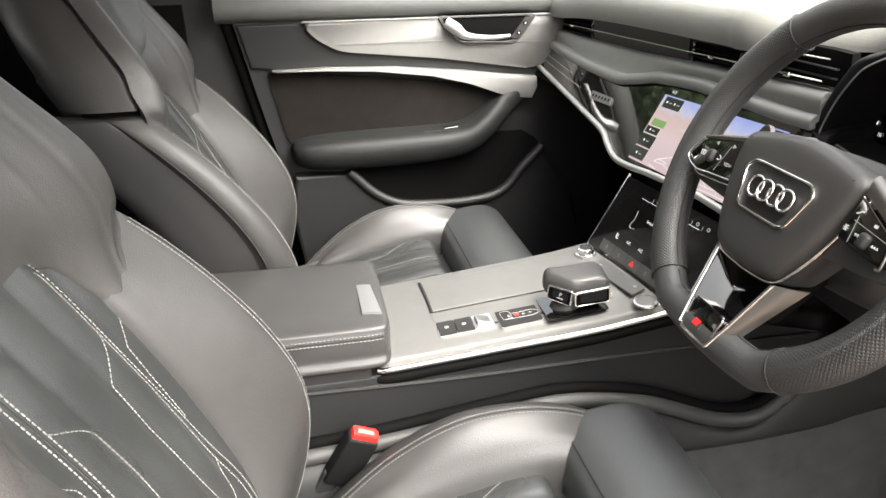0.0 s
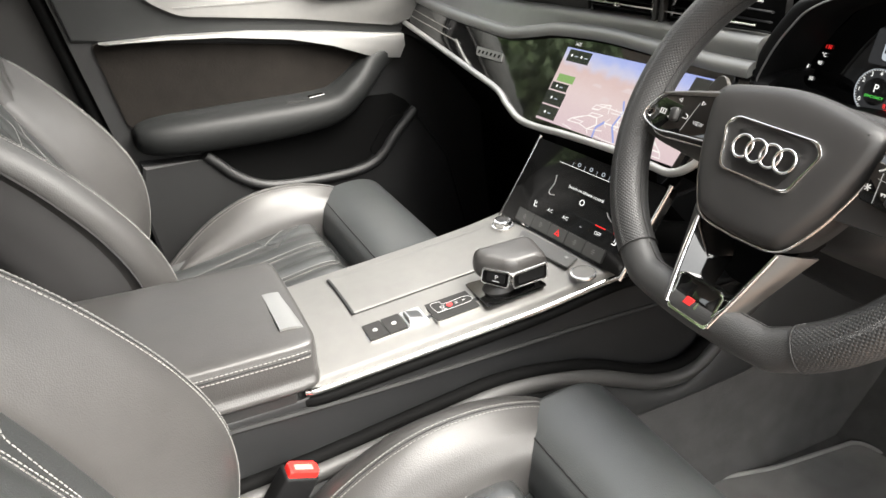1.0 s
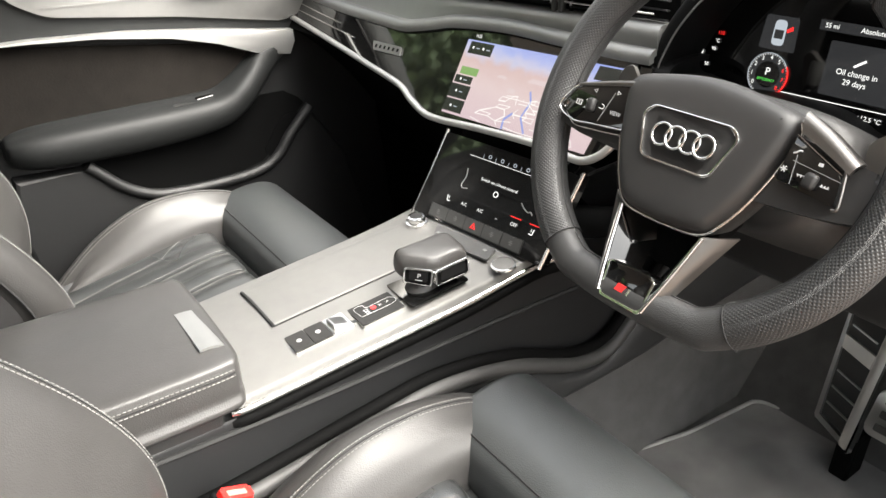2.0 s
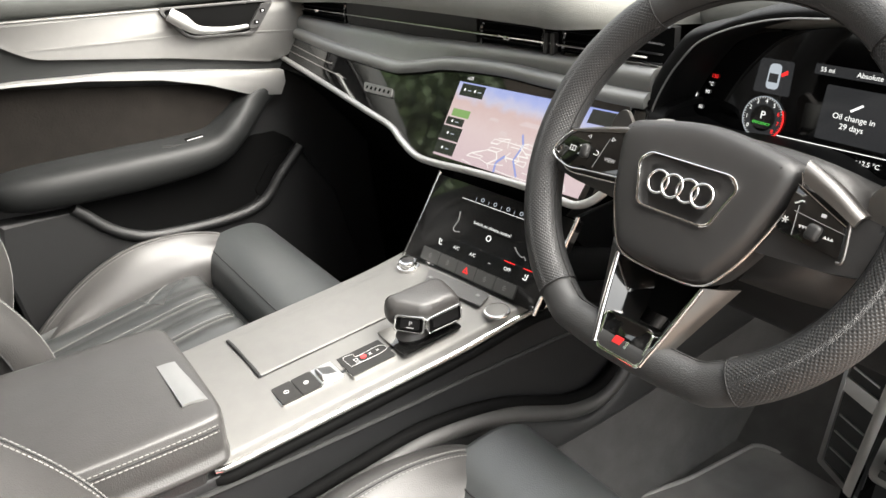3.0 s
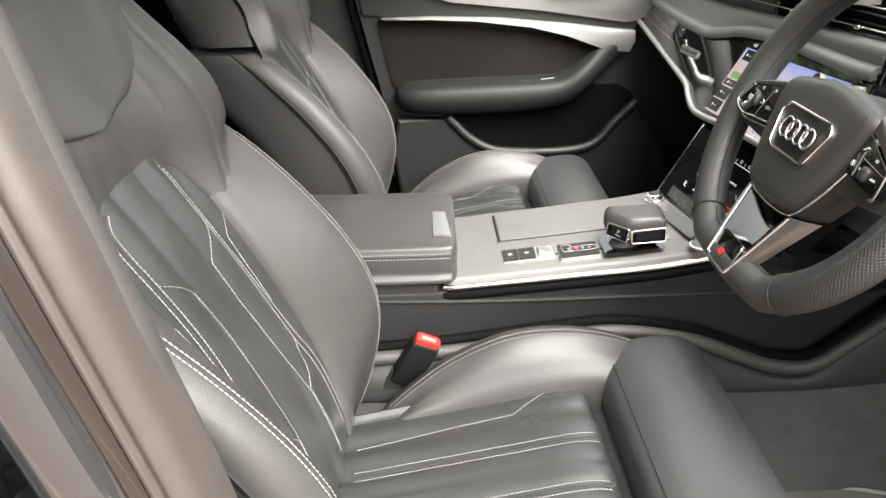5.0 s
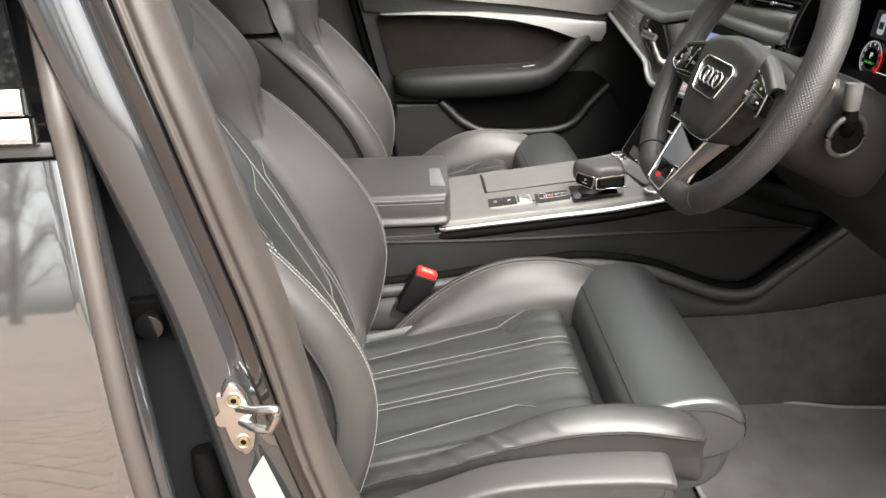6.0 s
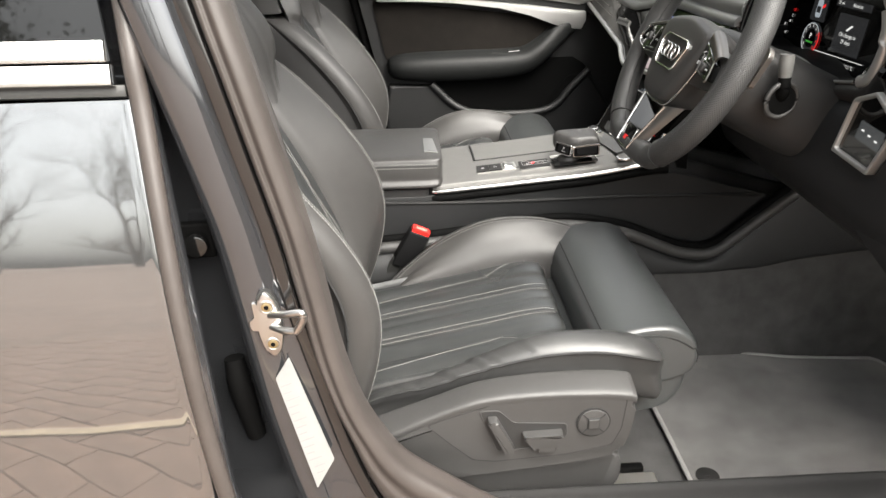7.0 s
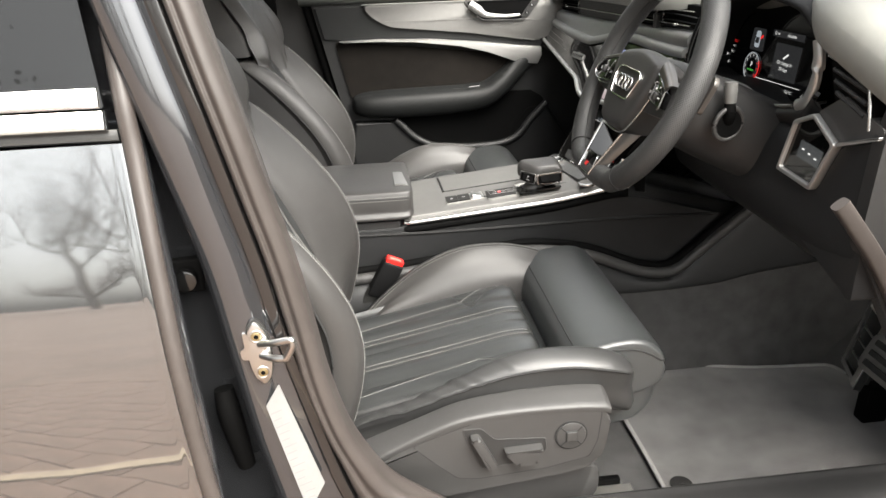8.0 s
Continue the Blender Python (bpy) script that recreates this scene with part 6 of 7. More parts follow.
    tube("side_strip", [tuple(m2 @ Vector(p)) for p in ((-0.086, -0.004, 0.001), (-0.077, ln * 0.5, 0.001), (-0.070, ln + 0.004, 0.001))], 0.003, CHROME, s2, "chrome side strip", n=12)
    tube("side_strip", [tuple(m2 @ Vector(p)) for p in ((0.152, -0.004, 0.001), (0.157, ln * 0.5, 0.001), (0.163, ln + 0.004, 0.001))], 0.003, CHROME, s2, "chrome side strip", n=12)
    w = 0.0042
    part("menu_line", block((0.13, 0.0006, 0.0004), m2 @ pose(0.05, ln - 0.020, w)), GLOW_WHITE, s2)
    for i in range(6):
        part("menu_symbol", ring_plate([(0.02 + i * 0.022 + 0.003 * math.cos(a), ln - 0.0145 + 0.0028 * math.sin(a)) for a in np.arange(8) * math.pi / 4], [(0.02 + i * 0.022 + 0.002 * math.cos(a), ln - 0.0145 + 0.0018 * math.sin(a)) for a in np.arange(8) * math.pi / 4], w, m2, start=0.004), GLOW_SILVER, s2)
        part("menu_divider", block((0.0005, 0.006, 0.0003), m2 @ pose(0.009 + i * 0.022, ln - 0.0165, w)), GLOW_SILVER, s2)
    written("menu_text", "Switch on climate control", 0.0062, m2 @ pose(0.050, 0.077, w), GLOW_WHITE, s2)
    part("menu_ring", ring_plate([(0.050 + 0.0042 * math.cos(a), 0.064 + 0.0042 * math.sin(a)) for a in np.arange(20) * math.pi / 10], [(0.050 + 0.003 * math.cos(a), 0.064 + 0.003 * math.sin(a)) for a in np.arange(20) * math.pi / 10], 0.0044, m2, start=0.004), GLOW_WHITE, s2)
    for u, f in ((-0.012, 1), (0.112, -1)):
        tube("seat_symbol", [tuple(m2 @ Vector((u + f * a, b, w))) for a, b in (((0.002, 0.084), (0.0035, 0.072), (0.0, 0.061), (0.003, 0.0565), (0.012, 0.058)) if f > 0 else ((0.018, 0.066), (0.012, 0.061), (0.004, 0.0575), (0.0, 0.059), (-0.004, 0.0555)))], 0.0009, PRINT, s2, n=16, around=5)
    part("menu_line", block((0.17, 0.0005, 0.0004), m2 @ pose(0.05, 0.046, w)), GLOW_GREY, s2)
    for i, txt in enumerate(("", "A/C", "A/C", "...", "OFF", "")):
        u = -0.026 + i * 0.030
        if txt:
            written("menu_text", txt, 0.0066, m2 @ pose(u, 0.036, w), GLOW_WHITE, s2)
        else:
            f = 1 if i == 0 else -1
            tube("menu_symbol", [tuple(m2 @ Vector((u + f * a, 0.036 + b, w))) for a, b in ((-0.0030, 0.0042), (-0.0022, 0.0), (-0.0016, -0.0034), (0.0034, -0.0030))], 0.0007, GLOW_WHITE, s2, n=12, around=5)
            tube("menu_symbol", [tuple(m2 @ Vector((u + f * a, 0.036 + b, w))) for a, b in ((0.0005, 0.0036), (0.0014, 0.0022), (0.0004, 0.0010), (0.0013, -0.0004))], 0.0004, GLOW_WHITE, s2, n=12, around=5)
    for u in (0.094, 0.126):
        part("menu_bar", block((0.018, 0.0014, 0.0004), m2 @ pose(u, 0.0455, w)), GLOW_RED, s2)


build_screens()


def build_cluster():
    c = thing("instrument_cluster", "digital instrument cluster in a hooded housing", "instrument cluster")
    m = axes((0.580, 0, 0.92), -Y, (0.10, 0, 1)) @ Matrix.Translation((0, -0.92, 0))
    face = rounded([(0.190, 0.892), (0.195, 0.925), (0.225, 0.975), (0.27, 1.000), (0.36, 1.016), (0.46, 1.016), (0.49, 0.99), (0.482, 0.905), (0.465, 0.884), (0.39, 0.872), (0.22, 0.884)], 0.012)
    part("display", prism(face, 0.003, m @ Matrix.Translation((0, 0.0, -0.003)), 0.0), GLOSS, c, "gloss black display")
    f = m @ Matrix.Translation((0, 0.0, 0.0005))
    # housing ring and hood: a deep frame whose rim stands nearer to the wheel
    rim = [(0.233, 0.900), (0.212, 0.902), (0.205, 0.912), (0.209, 0.928), (0.221, 0.954), (0.234, 0.974), (0.249, 0.992), (0.268, 1.004), (0.291, 1.014), (0.32, 1.023), (0.347, 1.028), (0.38, 1.031), (0.46, 1.031), (0.52, 1.022), (0.552, 1.004)]
    hood = [[(x, -u, v) for x, u, v in ((0.584, 0.34 + (u - 0.34) * 0.97, 0.945 + (v - 0.945) * 0.97), (0.56, u, v), (0.520, u, v), (0.511, u - 0.004, v + 0.002), (0.516, u - 0.014 if u < 0.25 else u, v + 0.010), (0.56, u - 0.016 if u < 0.25 else u, v + 0.016), (0.68, u, v + 0.014))] for u, v in rim]
    sheet("hood", hood, HOOD, c, "black soft hood", nu=80, nv=24, thick=0.006)
    tube("rim_line", [(0.5095, -u, v + 0.001) for u, v in rim[1:12]], 0.0011, SHELF, c, "thin satin rim line", n=60, around=6)
    right = [(0.545, 0.990), (0.553, 0.968), (0.553, 0.938), (0.541, 0.910), (0.522, 0.900)]
    tube("bright_edge", [(0.527, -u, v) for u, v in right], 0.0062, STRIP, c, "satin chrome side edge", n=40, flat=1.4)
    low = [(0.510, 0.897), (0.470, 0.889), (0.436, 0.884), (0.418, 0.890), (0.402, 0.896), (0.375, 0.900), (0.319, 0.900), (0.26, 0.896), (0.215, 0.902)]
    tube("lower_edge", [(0.527, -u, v) for u, v in low], 0.0024, SHELF, c, "thin satin lower edge", n=60, around=8)
    rows = [[(0.527, -u, v - 0.001), (0.55, -u, v - 0.002), (0.582, -(0.34 + (u - 0.34) * 0.9), v - 0.004)] for u, v in right[::-1][:1] + low]
    sheet("lower_ledge", rows, HOOD, c, nu=40, nv=6, thick=0.004)
    side = [[(0.527, -u, v), (0.55, -(u - 0.03), v), (0.582, -(u - 0.07), v)] for u, v in ((0.552, 1.004), *right)]
    sheet("side_cheek", side, GLOSS, c, nu=24, nv=6, thick=0.004)
    shroud = [[(0.527, -u, v - 0.003), (0.522, -u, v - 0.012), (0.535, -u, v - 0.028), (0.56, -u, 0.855)] for u, v in [(0.56, 0.93), (0.541, 0.905)] + low]
    sheet("lower_shroud", shroud, PLASTIC, c, "dark grained shroud under the display", nu=40, nv=12, thick=0.006)
    # contents
    dial, dr = (0.2955, 0.915), 0.66
    part("dial_face", disc(0.034 * dr, 0.0006, f @ pose(*dial, 0.0), n=40), GLOW_GREY, c)
    for i in range(41):
        a = radians(235 - i * 295 / 40)
        part("dial_tick", block((0.0012, 0.0004, 0.0004), f @ pose(dial[0] + 0.0215 * math.cos(a), dial[1] + 0.0215 * math.sin(a), 0.0012, 0, 0, math.degrees(a))), GLOW_WHITE if i < 30 else GLOW_RED, c)
    part("dial_centre", disc(0.021 * dr, 0.0008, f @ pose(*dial, 0.0004), n=32), GLOSS, c)
    for i in range(9):
        a = radians(215 - i * 32)
        written("dial_number", str(i), 0.0062, f @ pose(dial[0] + 0.0275 * dr * math.cos(a), dial[1] + 0.0275 * dr * math.sin(a), 0.0014), GLOW_WHITE if i < 6 else GLOW_RED, c)
    arc = lambda r0, r1, a0, a1: [(dial[0] + dr * r1 * math.cos(radians(a)), dial[1] + dr * r1 * math.sin(radians(a))) for a in np.linspace(a0, a1, 14)] + [(dial[0] + dr * r0 * math.cos(radians(a)), dial[1] + dr * r0 * math.sin(radians(a))) for a in np.linspace(a1, a0, 14)]
    part("dial_red_zone", prism(arc(0.0342, 0.0362, 30, -60), 0.0016, f, start=0.001), GLOW_RED, c)
    part("dial_ring", prism(arc(0.0342, 0.035, 235, 30), 0.0016, f, start=0.001), GLOW_SILVER, c)
    written("gear_letter", "P", 0.0115, f @ pose(dial[0], dial[1] + 0.003, 0.0016), GLOW_WHITE, c)
    written("mode_text", "EFFICIENCY", 0.0040, f @ pose(dial[0], dial[1] - 0.0055, 0.0016), GLOW_GREEN, c)
    written("off_text", "OFF", 0.0042, f @ pose(dial[0], dial[1] - 0.020, 0.0016), GLOW_WHITE, c)
    part("car_panel", prism(rounded([(0.277, 0.941), (0.318, 0.941), (0.316, 0.976), (0.279, 0.976)], 0.003), 0.0006, f), GLOW_GREY, c)
    part("car_picture", prism(rounded([(0.2905, 0.946), (0.3045, 0.946), (0.304, 0.972), (0.291, 0.972)], 0.005), 0.0014, f, start=0.0006), GLOW_SILVER, c)
    part("car_window", prism(rect(0.2925, 0.953, 0.3025, 0.962), 0.0018, f, start=0.0012), GLOW_GREY, c)
    part("open_door_mark", prism([(0.305, 0.963), (0.311, 0.967), (0.312, 0.963), (0.306, 0.960)], 0.0016, f), GLOW_RED, c)
    for txt, v, g in (("130", 0.948, GLOW_RED), ("°C", 0.939, GLOW_WHITE), ("90", 0.930, GLOW_WHITE), ("50", 0.912, GLOW_WHITE)):
        written("gauge_text", txt, 0.0056, f @ pose(0.2185 + 0.3 * (v - 0.912), v, 0.0012), g, c)
    for v0, v1 in ((0.921, 0.930), (0.909, 0.918)):
        tube("gauge_scale", [tuple(f @ Vector((u, v, 0.0012))) for u, v in ((0.2115 - 0.3 * (0.930 - v1), v1), (0.2105 - 0.3 * (0.930 - v1), (v0 + v1) / 2), (0.2065 + 0.3 * (v0 - 0.909), v0))], 0.0007, GLOW_WHITE, c, n=8, around=5)
    part("message_panel", prism(rect(0.354, 0.908, 0.424, 0.961, 0.002), 0.0006, f), GLOW_GREY, c)
    written("message_text", "Oil change in", 0.0078, f @ pose(0.3875, 0.933, 0.0012), GLOW_WHITE, c)
    written("message_text", "29 days", 0.0078, f @ pose(0.3875, 0.924, 0.0012), GLOW_WHITE, c)
    tube("spanner_symbol", [tuple(f @ Vector((u, v, 0.0012))) for u, v in ((0.383, 0.940), (0.388, 0.9435), (0.393, 0.947))], 0.0013, GLOW_WHITE, c, n=6, around=6)
    part("header_bar", prism(rect(0.338, 0.969, 0.424, 0.979), 0.0006, f), GLOW_GREY, c)
    written("range_text", "55 mi", 0.0064, f @ pose(0.351, 0.974, 0.0012), GLOW_WHITE, c)
    written("station_text", "Absolute", 0.0068, f @ pose(0.392, 0.974, 0.0012), GLOW_WHITE, c)
    part("rule", block((0.125, 0.0007, 0.0005), f @ pose(0.378, 0.902, 0.001, 0, 0, 1)), GLOW_WHITE, c)
    part("warning_mark", disc(0.0034, 0.0008, f @ pose(0.352, 0.895, 0.0004), n=16), GLOW_RED, c)
    written("clock", "14:25", 0.0070, f @ pose(0.366, 0.894, 0.0012), GLOW_WHITE, c)
    written("outside_temperature", "+12.5 °C", 0.0066, f @ pose(0.411, 0.894, 0.0012), GLOW_WHITE, c)
    return c


build_cluster()


# steering wheel ------------------------------------------------------------
WT = radians(25)
WM = axes((0.3426, -0.378, 0.9265), -Y, (math.sin(WT), 0, math.cos(WT)))  # u right, v up, w towards the driver


def perforated():
    """Perforated leather: rows of small holes along the rim."""
    m = mat("perforated_leather", (0.027, 0.027, 0.027), 0.44, vary=0.1, vary_scale=60)
    nt = m.node_tree
    tc, vo, rp = nt.nodes.new("ShaderNodeTexCoord"), nt.nodes.new("ShaderNodeTexVoronoi"), nt.nodes.new("ShaderNodeMapRange")
    mp, bp = nt.nodes.new("ShaderNodeMapping"), nt.nodes.new("ShaderNodeBump")
    mp.inputs["Rotation"].default_value = (0, 0, radians(45))
    vo.voronoi_dimensions = "2D"
    vo.inputs["Scale"].default_value, vo.inputs["Randomness"].default_value = 380, 0.0
    rp.inputs["From Min"].default_value, rp.inputs["From Max"].default_value = 0.15, 0.42
    bp.inputs["Strength"].default_value, bp.inputs["Distance"].default_value = 0.6, 0.0007
    nt.links.new(tc.outputs["UV"], mp.inputs["Vector"])
    nt.links.new(mp.outputs[0], vo.inputs["Vector"])
    nt.links.new(vo.outputs["Distance"], rp.inputs["Value"])
    nt.links.new(rp.outputs[0], bp.inputs["Height"])
    nt.links.new(bp.outputs[0], nt.nodes["Principled BSDF"].inputs["Normal"])
    return m


PERF = perforated()


def build_wheel():
    w = thing("steering_wheel", "flat-bottomed leather steering wheel with perforated grips and chrome emblem", "steering wheel")
    P = lambda u, v, d: tuple(WM @ Vector((u, v, d)))
    R = 0.166

    def rim_point(a):
        u, v = R * math.sin(a), R * math.cos(a)
        if v < -0.150:
            v = -0.150 - 0.25 * (-0.150 - v)
        return u, v

    def rim_ring(a, r):
        u, v = rim_point(a)
        du, dv = math.sin(a), math.cos(a)
        out = []
        for k in range(12):
            b = math.pi + k * math.pi / 6
            f = r * (1 + 0.12 * math.cos(2 * b))
            out.append(P(u + du * f * math.cos(b) * 0.95, v + dv * f * math.cos(b) * 0.95, -0.016 + 1.12 * f * math.sin(b)))
        # the seam of the skin lies behind the rim
        return out[9:] + out[:9]

    spans = ((-38, 38, WHEEL_LEATHER, "smooth leather rim section"), (38, 145, PERF, "perforated leather grip"), (145, 215, WHEEL_LEATHER, "smooth leather rim section"), (215, 322, PERF, "perforated leather grip"))
    for a0, a1, material, label in spans:
        arc = np.linspace(a0, a1, 16)
        rings = [rim_ring(radians(a), 0.0165 + (0.001 if material is PERF else 0.0)) for a in arc]
        rim = loft("rim", rings, material, w, label, nu=64, nv=28)
        tr = surface_of(rim)
        inner = [P(*(np.array(rim_point(radians(a))) * 0.885), -0.012) for a in arc]
        seam(rim, tr, inner, groove=True, pitch=0.005, width=0.0006)
    for a in (38, 145, 215, 322):
        ring = rim_ring(radians(a), 0.0178)
        tube("rim_joint", ring, 0.0006, SEAM_DARK, w, n=40, around=6, closed=True)
    # hub
    hub_lines = []
    for d, g in ((-0.05, 0.92), (-0.025, 1.0), (-0.009, 0.985), (-0.001, 0.93), (0.003, 0.80), (0.0045, 0.4)):
        hub_lines.append([P(u * g, -0.02 + (v + 0.02) * g, d) for u, v in ((-0.038, -0.079), (0, -0.083), (0.038, -0.079), (0.053, -0.064), (0.070, -0.03), (0.082, 0.012), (0.080, 0.028), (0.06, 0.036), (0, 0.044), (-0.06, 0.036), (-0.080, 0.028), (-0.082, 0.012), (-0.070, -0.03), (-0.053, -0.064))])
    hub = loft("airbag_cover", hub_lines, HUB, w, "grained airbag cover", nu=30, nv=84)
    hm = WM @ Matrix.Translation((0, 0, 0.0035))
    shield = rounded([(-0.048, 0.0), (-0.039, 0.009), (0.039, 0.009), (0.048, 0.0), (0.036, -0.034), (0.030, -0.037), (-0.030, -0.037), (-0.036, -0.034)], 0.005)
    part("shield_frame", ring_plate(shield, [(u * 0.945, -0.014 + (v + 0.014) * 0.9) for u, v in shield], 0.003, hm, 0.0008, start=-0.004), BRIGHT, hub, "chrome shield frame")
    part("shield_face", prism([(u * 0.95, -0.014 + (v + 0.014) * 0.91) for u, v in shield], 0.001, hm, start=-0.004), HUB, hub)
    for i in range(4):
        uc = -0.0213 + i * 0.0142
        pts = [tuple(hm @ Vector((uc + 0.0094 * math.cos(a), -0.0135 + 0.0094 * math.sin(a), 0.0028 + 0.0006 * (i % 2)))) for a in np.arange(16) * math.pi / 8]
        tube("emblem_ring", pts, 0.0014, BRIGHT, hub, "chrome emblem ring", n=48, around=8, closed=True)
    written("airbag_text", "AIRBAG", 0.008, hm @ pose(0.0, -0.050, -0.0008), PLASTIC_GREY, hub, depth=0.0004)
    for sg in (-1, 1):
        part("horn_mark", prism([(sg * 0.062, 0.022), (sg * 0.07, 0.025), (sg * 0.067, 0.019)], 0.0004, WM @ Matrix.Translation((0, 0, 0.0012)), start=-0.004), SEAM_DARK, hub)
    for sg in (-1, 1):
        tube("hub_edge", [P(sg * u, v, d) for u, v, d in ((0.080, 0.026, -0.010), (0.0835, 0.012, -0.010), (0.0715, -0.03, -0.010), (0.055, -0.064, -0.010), (0.038, -0.0805, -0.010), (0.0, -0.084, -0.010))], 0.0015, CHROME, hub, "thin chrome hub edge", n=40, around=8)
    # side spokes with key pods
    def ink(pts, r=0.0):
        return rounded(pts, r) if r else pts

    arm = part("side_spoke", prism(ink([(-0.062, 0.020), (-0.10, 0.014), (-0.152, 0.008), (-0.155, -0.03), (-0.12, -0.036), (-0.062, -0.040)][::-1], 0.006), -0.010, WM, 0.006, 3, start=-0.035), HUB, w, "side spoke", smooth=True)
    part("key_pod", prism(ink([(-0.147, -0.0166), (-0.126, -0.026), (-0.066, -0.021), (-0.070, 0.018), (-0.132, 0.0055)], 0.003), 0.0, WM, 0.002, start=-0.02), GLOSS, arm, "gloss black key pod", smooth=True)
    sheet("pod_top", [[P(u, v, d) for u, v, d in row] for row in (((-0.064, 0.0265, -0.006), (-0.064, 0.024, 0.001), (-0.068, 0.0185, 0.0015)), ((-0.10, 0.019, -0.006), (-0.10, 0.0165, 0.001), (-0.10, 0.012, 0.0015)), ((-0.134, 0.009, -0.006), (-0.134, 0.0075, 0.001), (-0.133, 0.0055, 0.0015)))], SPOKE, arm, "satin metal pod top", nu=14, nv=8, thick=0.002)
    tube("pod_edge", [P(u, v, 0.0006) for u, v in ((-0.066, 0.0195), (-0.10, 0.0128), (-0.132, 0.0062), (-0.1475, -0.0166), (-0.126, -0.0265), (-0.10, -0.0245), (-0.066, -0.0215))], 0.0009, BRIGHT, arm, "thin chrome pod edge", n=60, around=8)
    tube("pod_lower_edge", [P(u, v, -0.004) for u, v in ((-0.140, -0.021), (-0.125, -0.030), (-0.10, -0.029), (-0.066, -0.026))], 0.0011, CHROME, arm, n=30, around=8)
    part("scroll_wheel", block((0.009, 0.013, 0.008), WM @ pose(-0.110, -0.0085, 0.001, 0, 0, 8), 0.003, 3), PLASTIC, arm, smooth=True)
    part("key_gap", block((0.0005, 0.030, 0.0005), WM @ pose(-0.0925, -0.006, 0.0003, 0, 0, -16)), PRINT, arm)
    for u, v, f in ((-0.112, 0.0055, -1), (-0.084, 0.0085, 1)):
        part("key_mark", ring_plate([(u - 0.0022 * f, v - 0.002), (u + 0.0022 * f, v), (u - 0.0022 * f, v + 0.002)][::f], [(u - 0.0016 * f, v - 0.0012), (u + 0.001 * f, v), (u - 0.0016 * f, v + 0.0012)][::f], 0.0004, WM), WHITE_MARK, arm)
    part("key_mark", ring_plate(rect(-0.1295, -0.0115, -0.1225, -0.0065), rect(-0.1288, -0.0108, -0.1232, -0.0072), 0.0004, WM), WHITE_MARK, arm)
    part("key_mark", block((0.0006, 0.005, 0.0005), WM @ pose(-0.126, -0.009, 0.0003)), WHITE_MARK, arm)
    tube("key_mark", [P(u, v, 0.0004) for u, v in ((-0.1005, -0.0088), (-0.096, -0.0088), (-0.0955, -0.006), (-0.0985, -0.0048))], 0.0004, WHITE_MARK, arm, n=14, around=5)
    for u, v in ((-0.1175, -0.005), (-0.1175, -0.0125)):
        part("key_mark", disc(0.0011, 0.0005, WM @ pose(u, v, 0.0001), n=3), WHITE_MARK, arm)
    written("key_text", "VIEW", 0.0052, WM @ pose(-0.0805, -0.010, 0.0005), WHITE_MARK, arm)

    arm = part("side_spoke", prism(ink([(0.062, 0.020), (0.10, 0.014), (0.150, 0.006), (0.153, -0.030), (0.12, -0.036), (0.062, -0.040)], 0.006), -0.012, WM, 0.006, 3, start=-0.035), HUB, w, "side spoke", smooth=True)
    part("key_pod", prism(ink([(0.085, 0.0165), (0.0835, -0.019), (0.131, -0.0245), (0.1275, -0.0025)], 0.002), 0.0, WM, 0.0015, start=-0.02), GLOSS, arm, "gloss black key pod", smooth=True)
    sheet("pod_bridge", [[P(u, v, d) for u, v, d in row] for row in (((0.080, 0.034, -0.014), (0.084, 0.032, -0.003), (0.0885, 0.0185, -0.001)), ((0.108, 0.0225, -0.013), (0.110, 0.020, -0.002), (0.111, 0.0095, -0.0005)), ((0.134, 0.008, -0.012), (0.1345, 0.006, -0.002), (0.133, -0.001, 0.0)))], SPOKE, arm, "satin metal bridge over the keys", nu=16, nv=10, thick=0.003)
    tube("pod_edge", [P(u, v, 0.0006) for u, v in ((0.128, 0.006), (0.1305, -0.003), (0.1345, -0.024), (0.131, -0.027))], 0.0012, SPOKE, arm, "satin metal pod edge", n=30, around=8)
    tube("pod_edge", [P(u, v, 0.0006) for u, v in ((0.086, 0.0168), (0.107, 0.0072), (0.128, -0.002))], 0.0006, BRIGHT, arm, n=20, around=6)
    part("scroll_wheel", block((0.010, 0.012, 0.008), WM @ pose(0.109, -0.0125, 0.001, 0, 0, -8), 0.003, 3), PLASTIC, arm, smooth=True)
    part("key_gap", block((0.040, 0.0005, 0.0005), WM @ pose(0.110, -0.0045, 0.0003, 0, 0, -8)), PRINT, arm)
    part("key_gap", block((0.0005, 0.022, 0.0005), WM @ pose(0.0935, -0.008, 0.0003, 0, 0, 8)), PRINT, arm)
    for a0 in (0, 60, 120):
        part("key_mark", block((0.0052, 0.0007, 0.0005), WM @ pose(0.0865, -0.0095, 0.0003, 0, 0, a0)), WHITE_MARK, arm)
    tube("key_mark", [P(u, v, 0.0004) for u, v in ((0.0885, 0.0035), (0.0905, 0.0045), (0.0925, 0.0062), (0.0945, 0.0062))], 0.0007, WHITE_MARK, arm, n=12, around=5)
    for du in (0, 0.0024, 0.0048):
        part("key_mark", disc(0.0016, 0.0005, WM @ pose(0.0985 + du, -0.0108, 0.0001, 0, 0, 60), n=3), WHITE_MARK, arm)
        part("key_mark", disc(0.0014, 0.0005, WM @ pose(0.1175 + du, -0.0135, 0.0001), n=3), WHITE_MARK, arm)
    part("key_mark", block((0.0035, 0.0025, 0.0005), WM @ pose(0.111, 0.0008, 0.0003)), WHITE_MARK, arm)
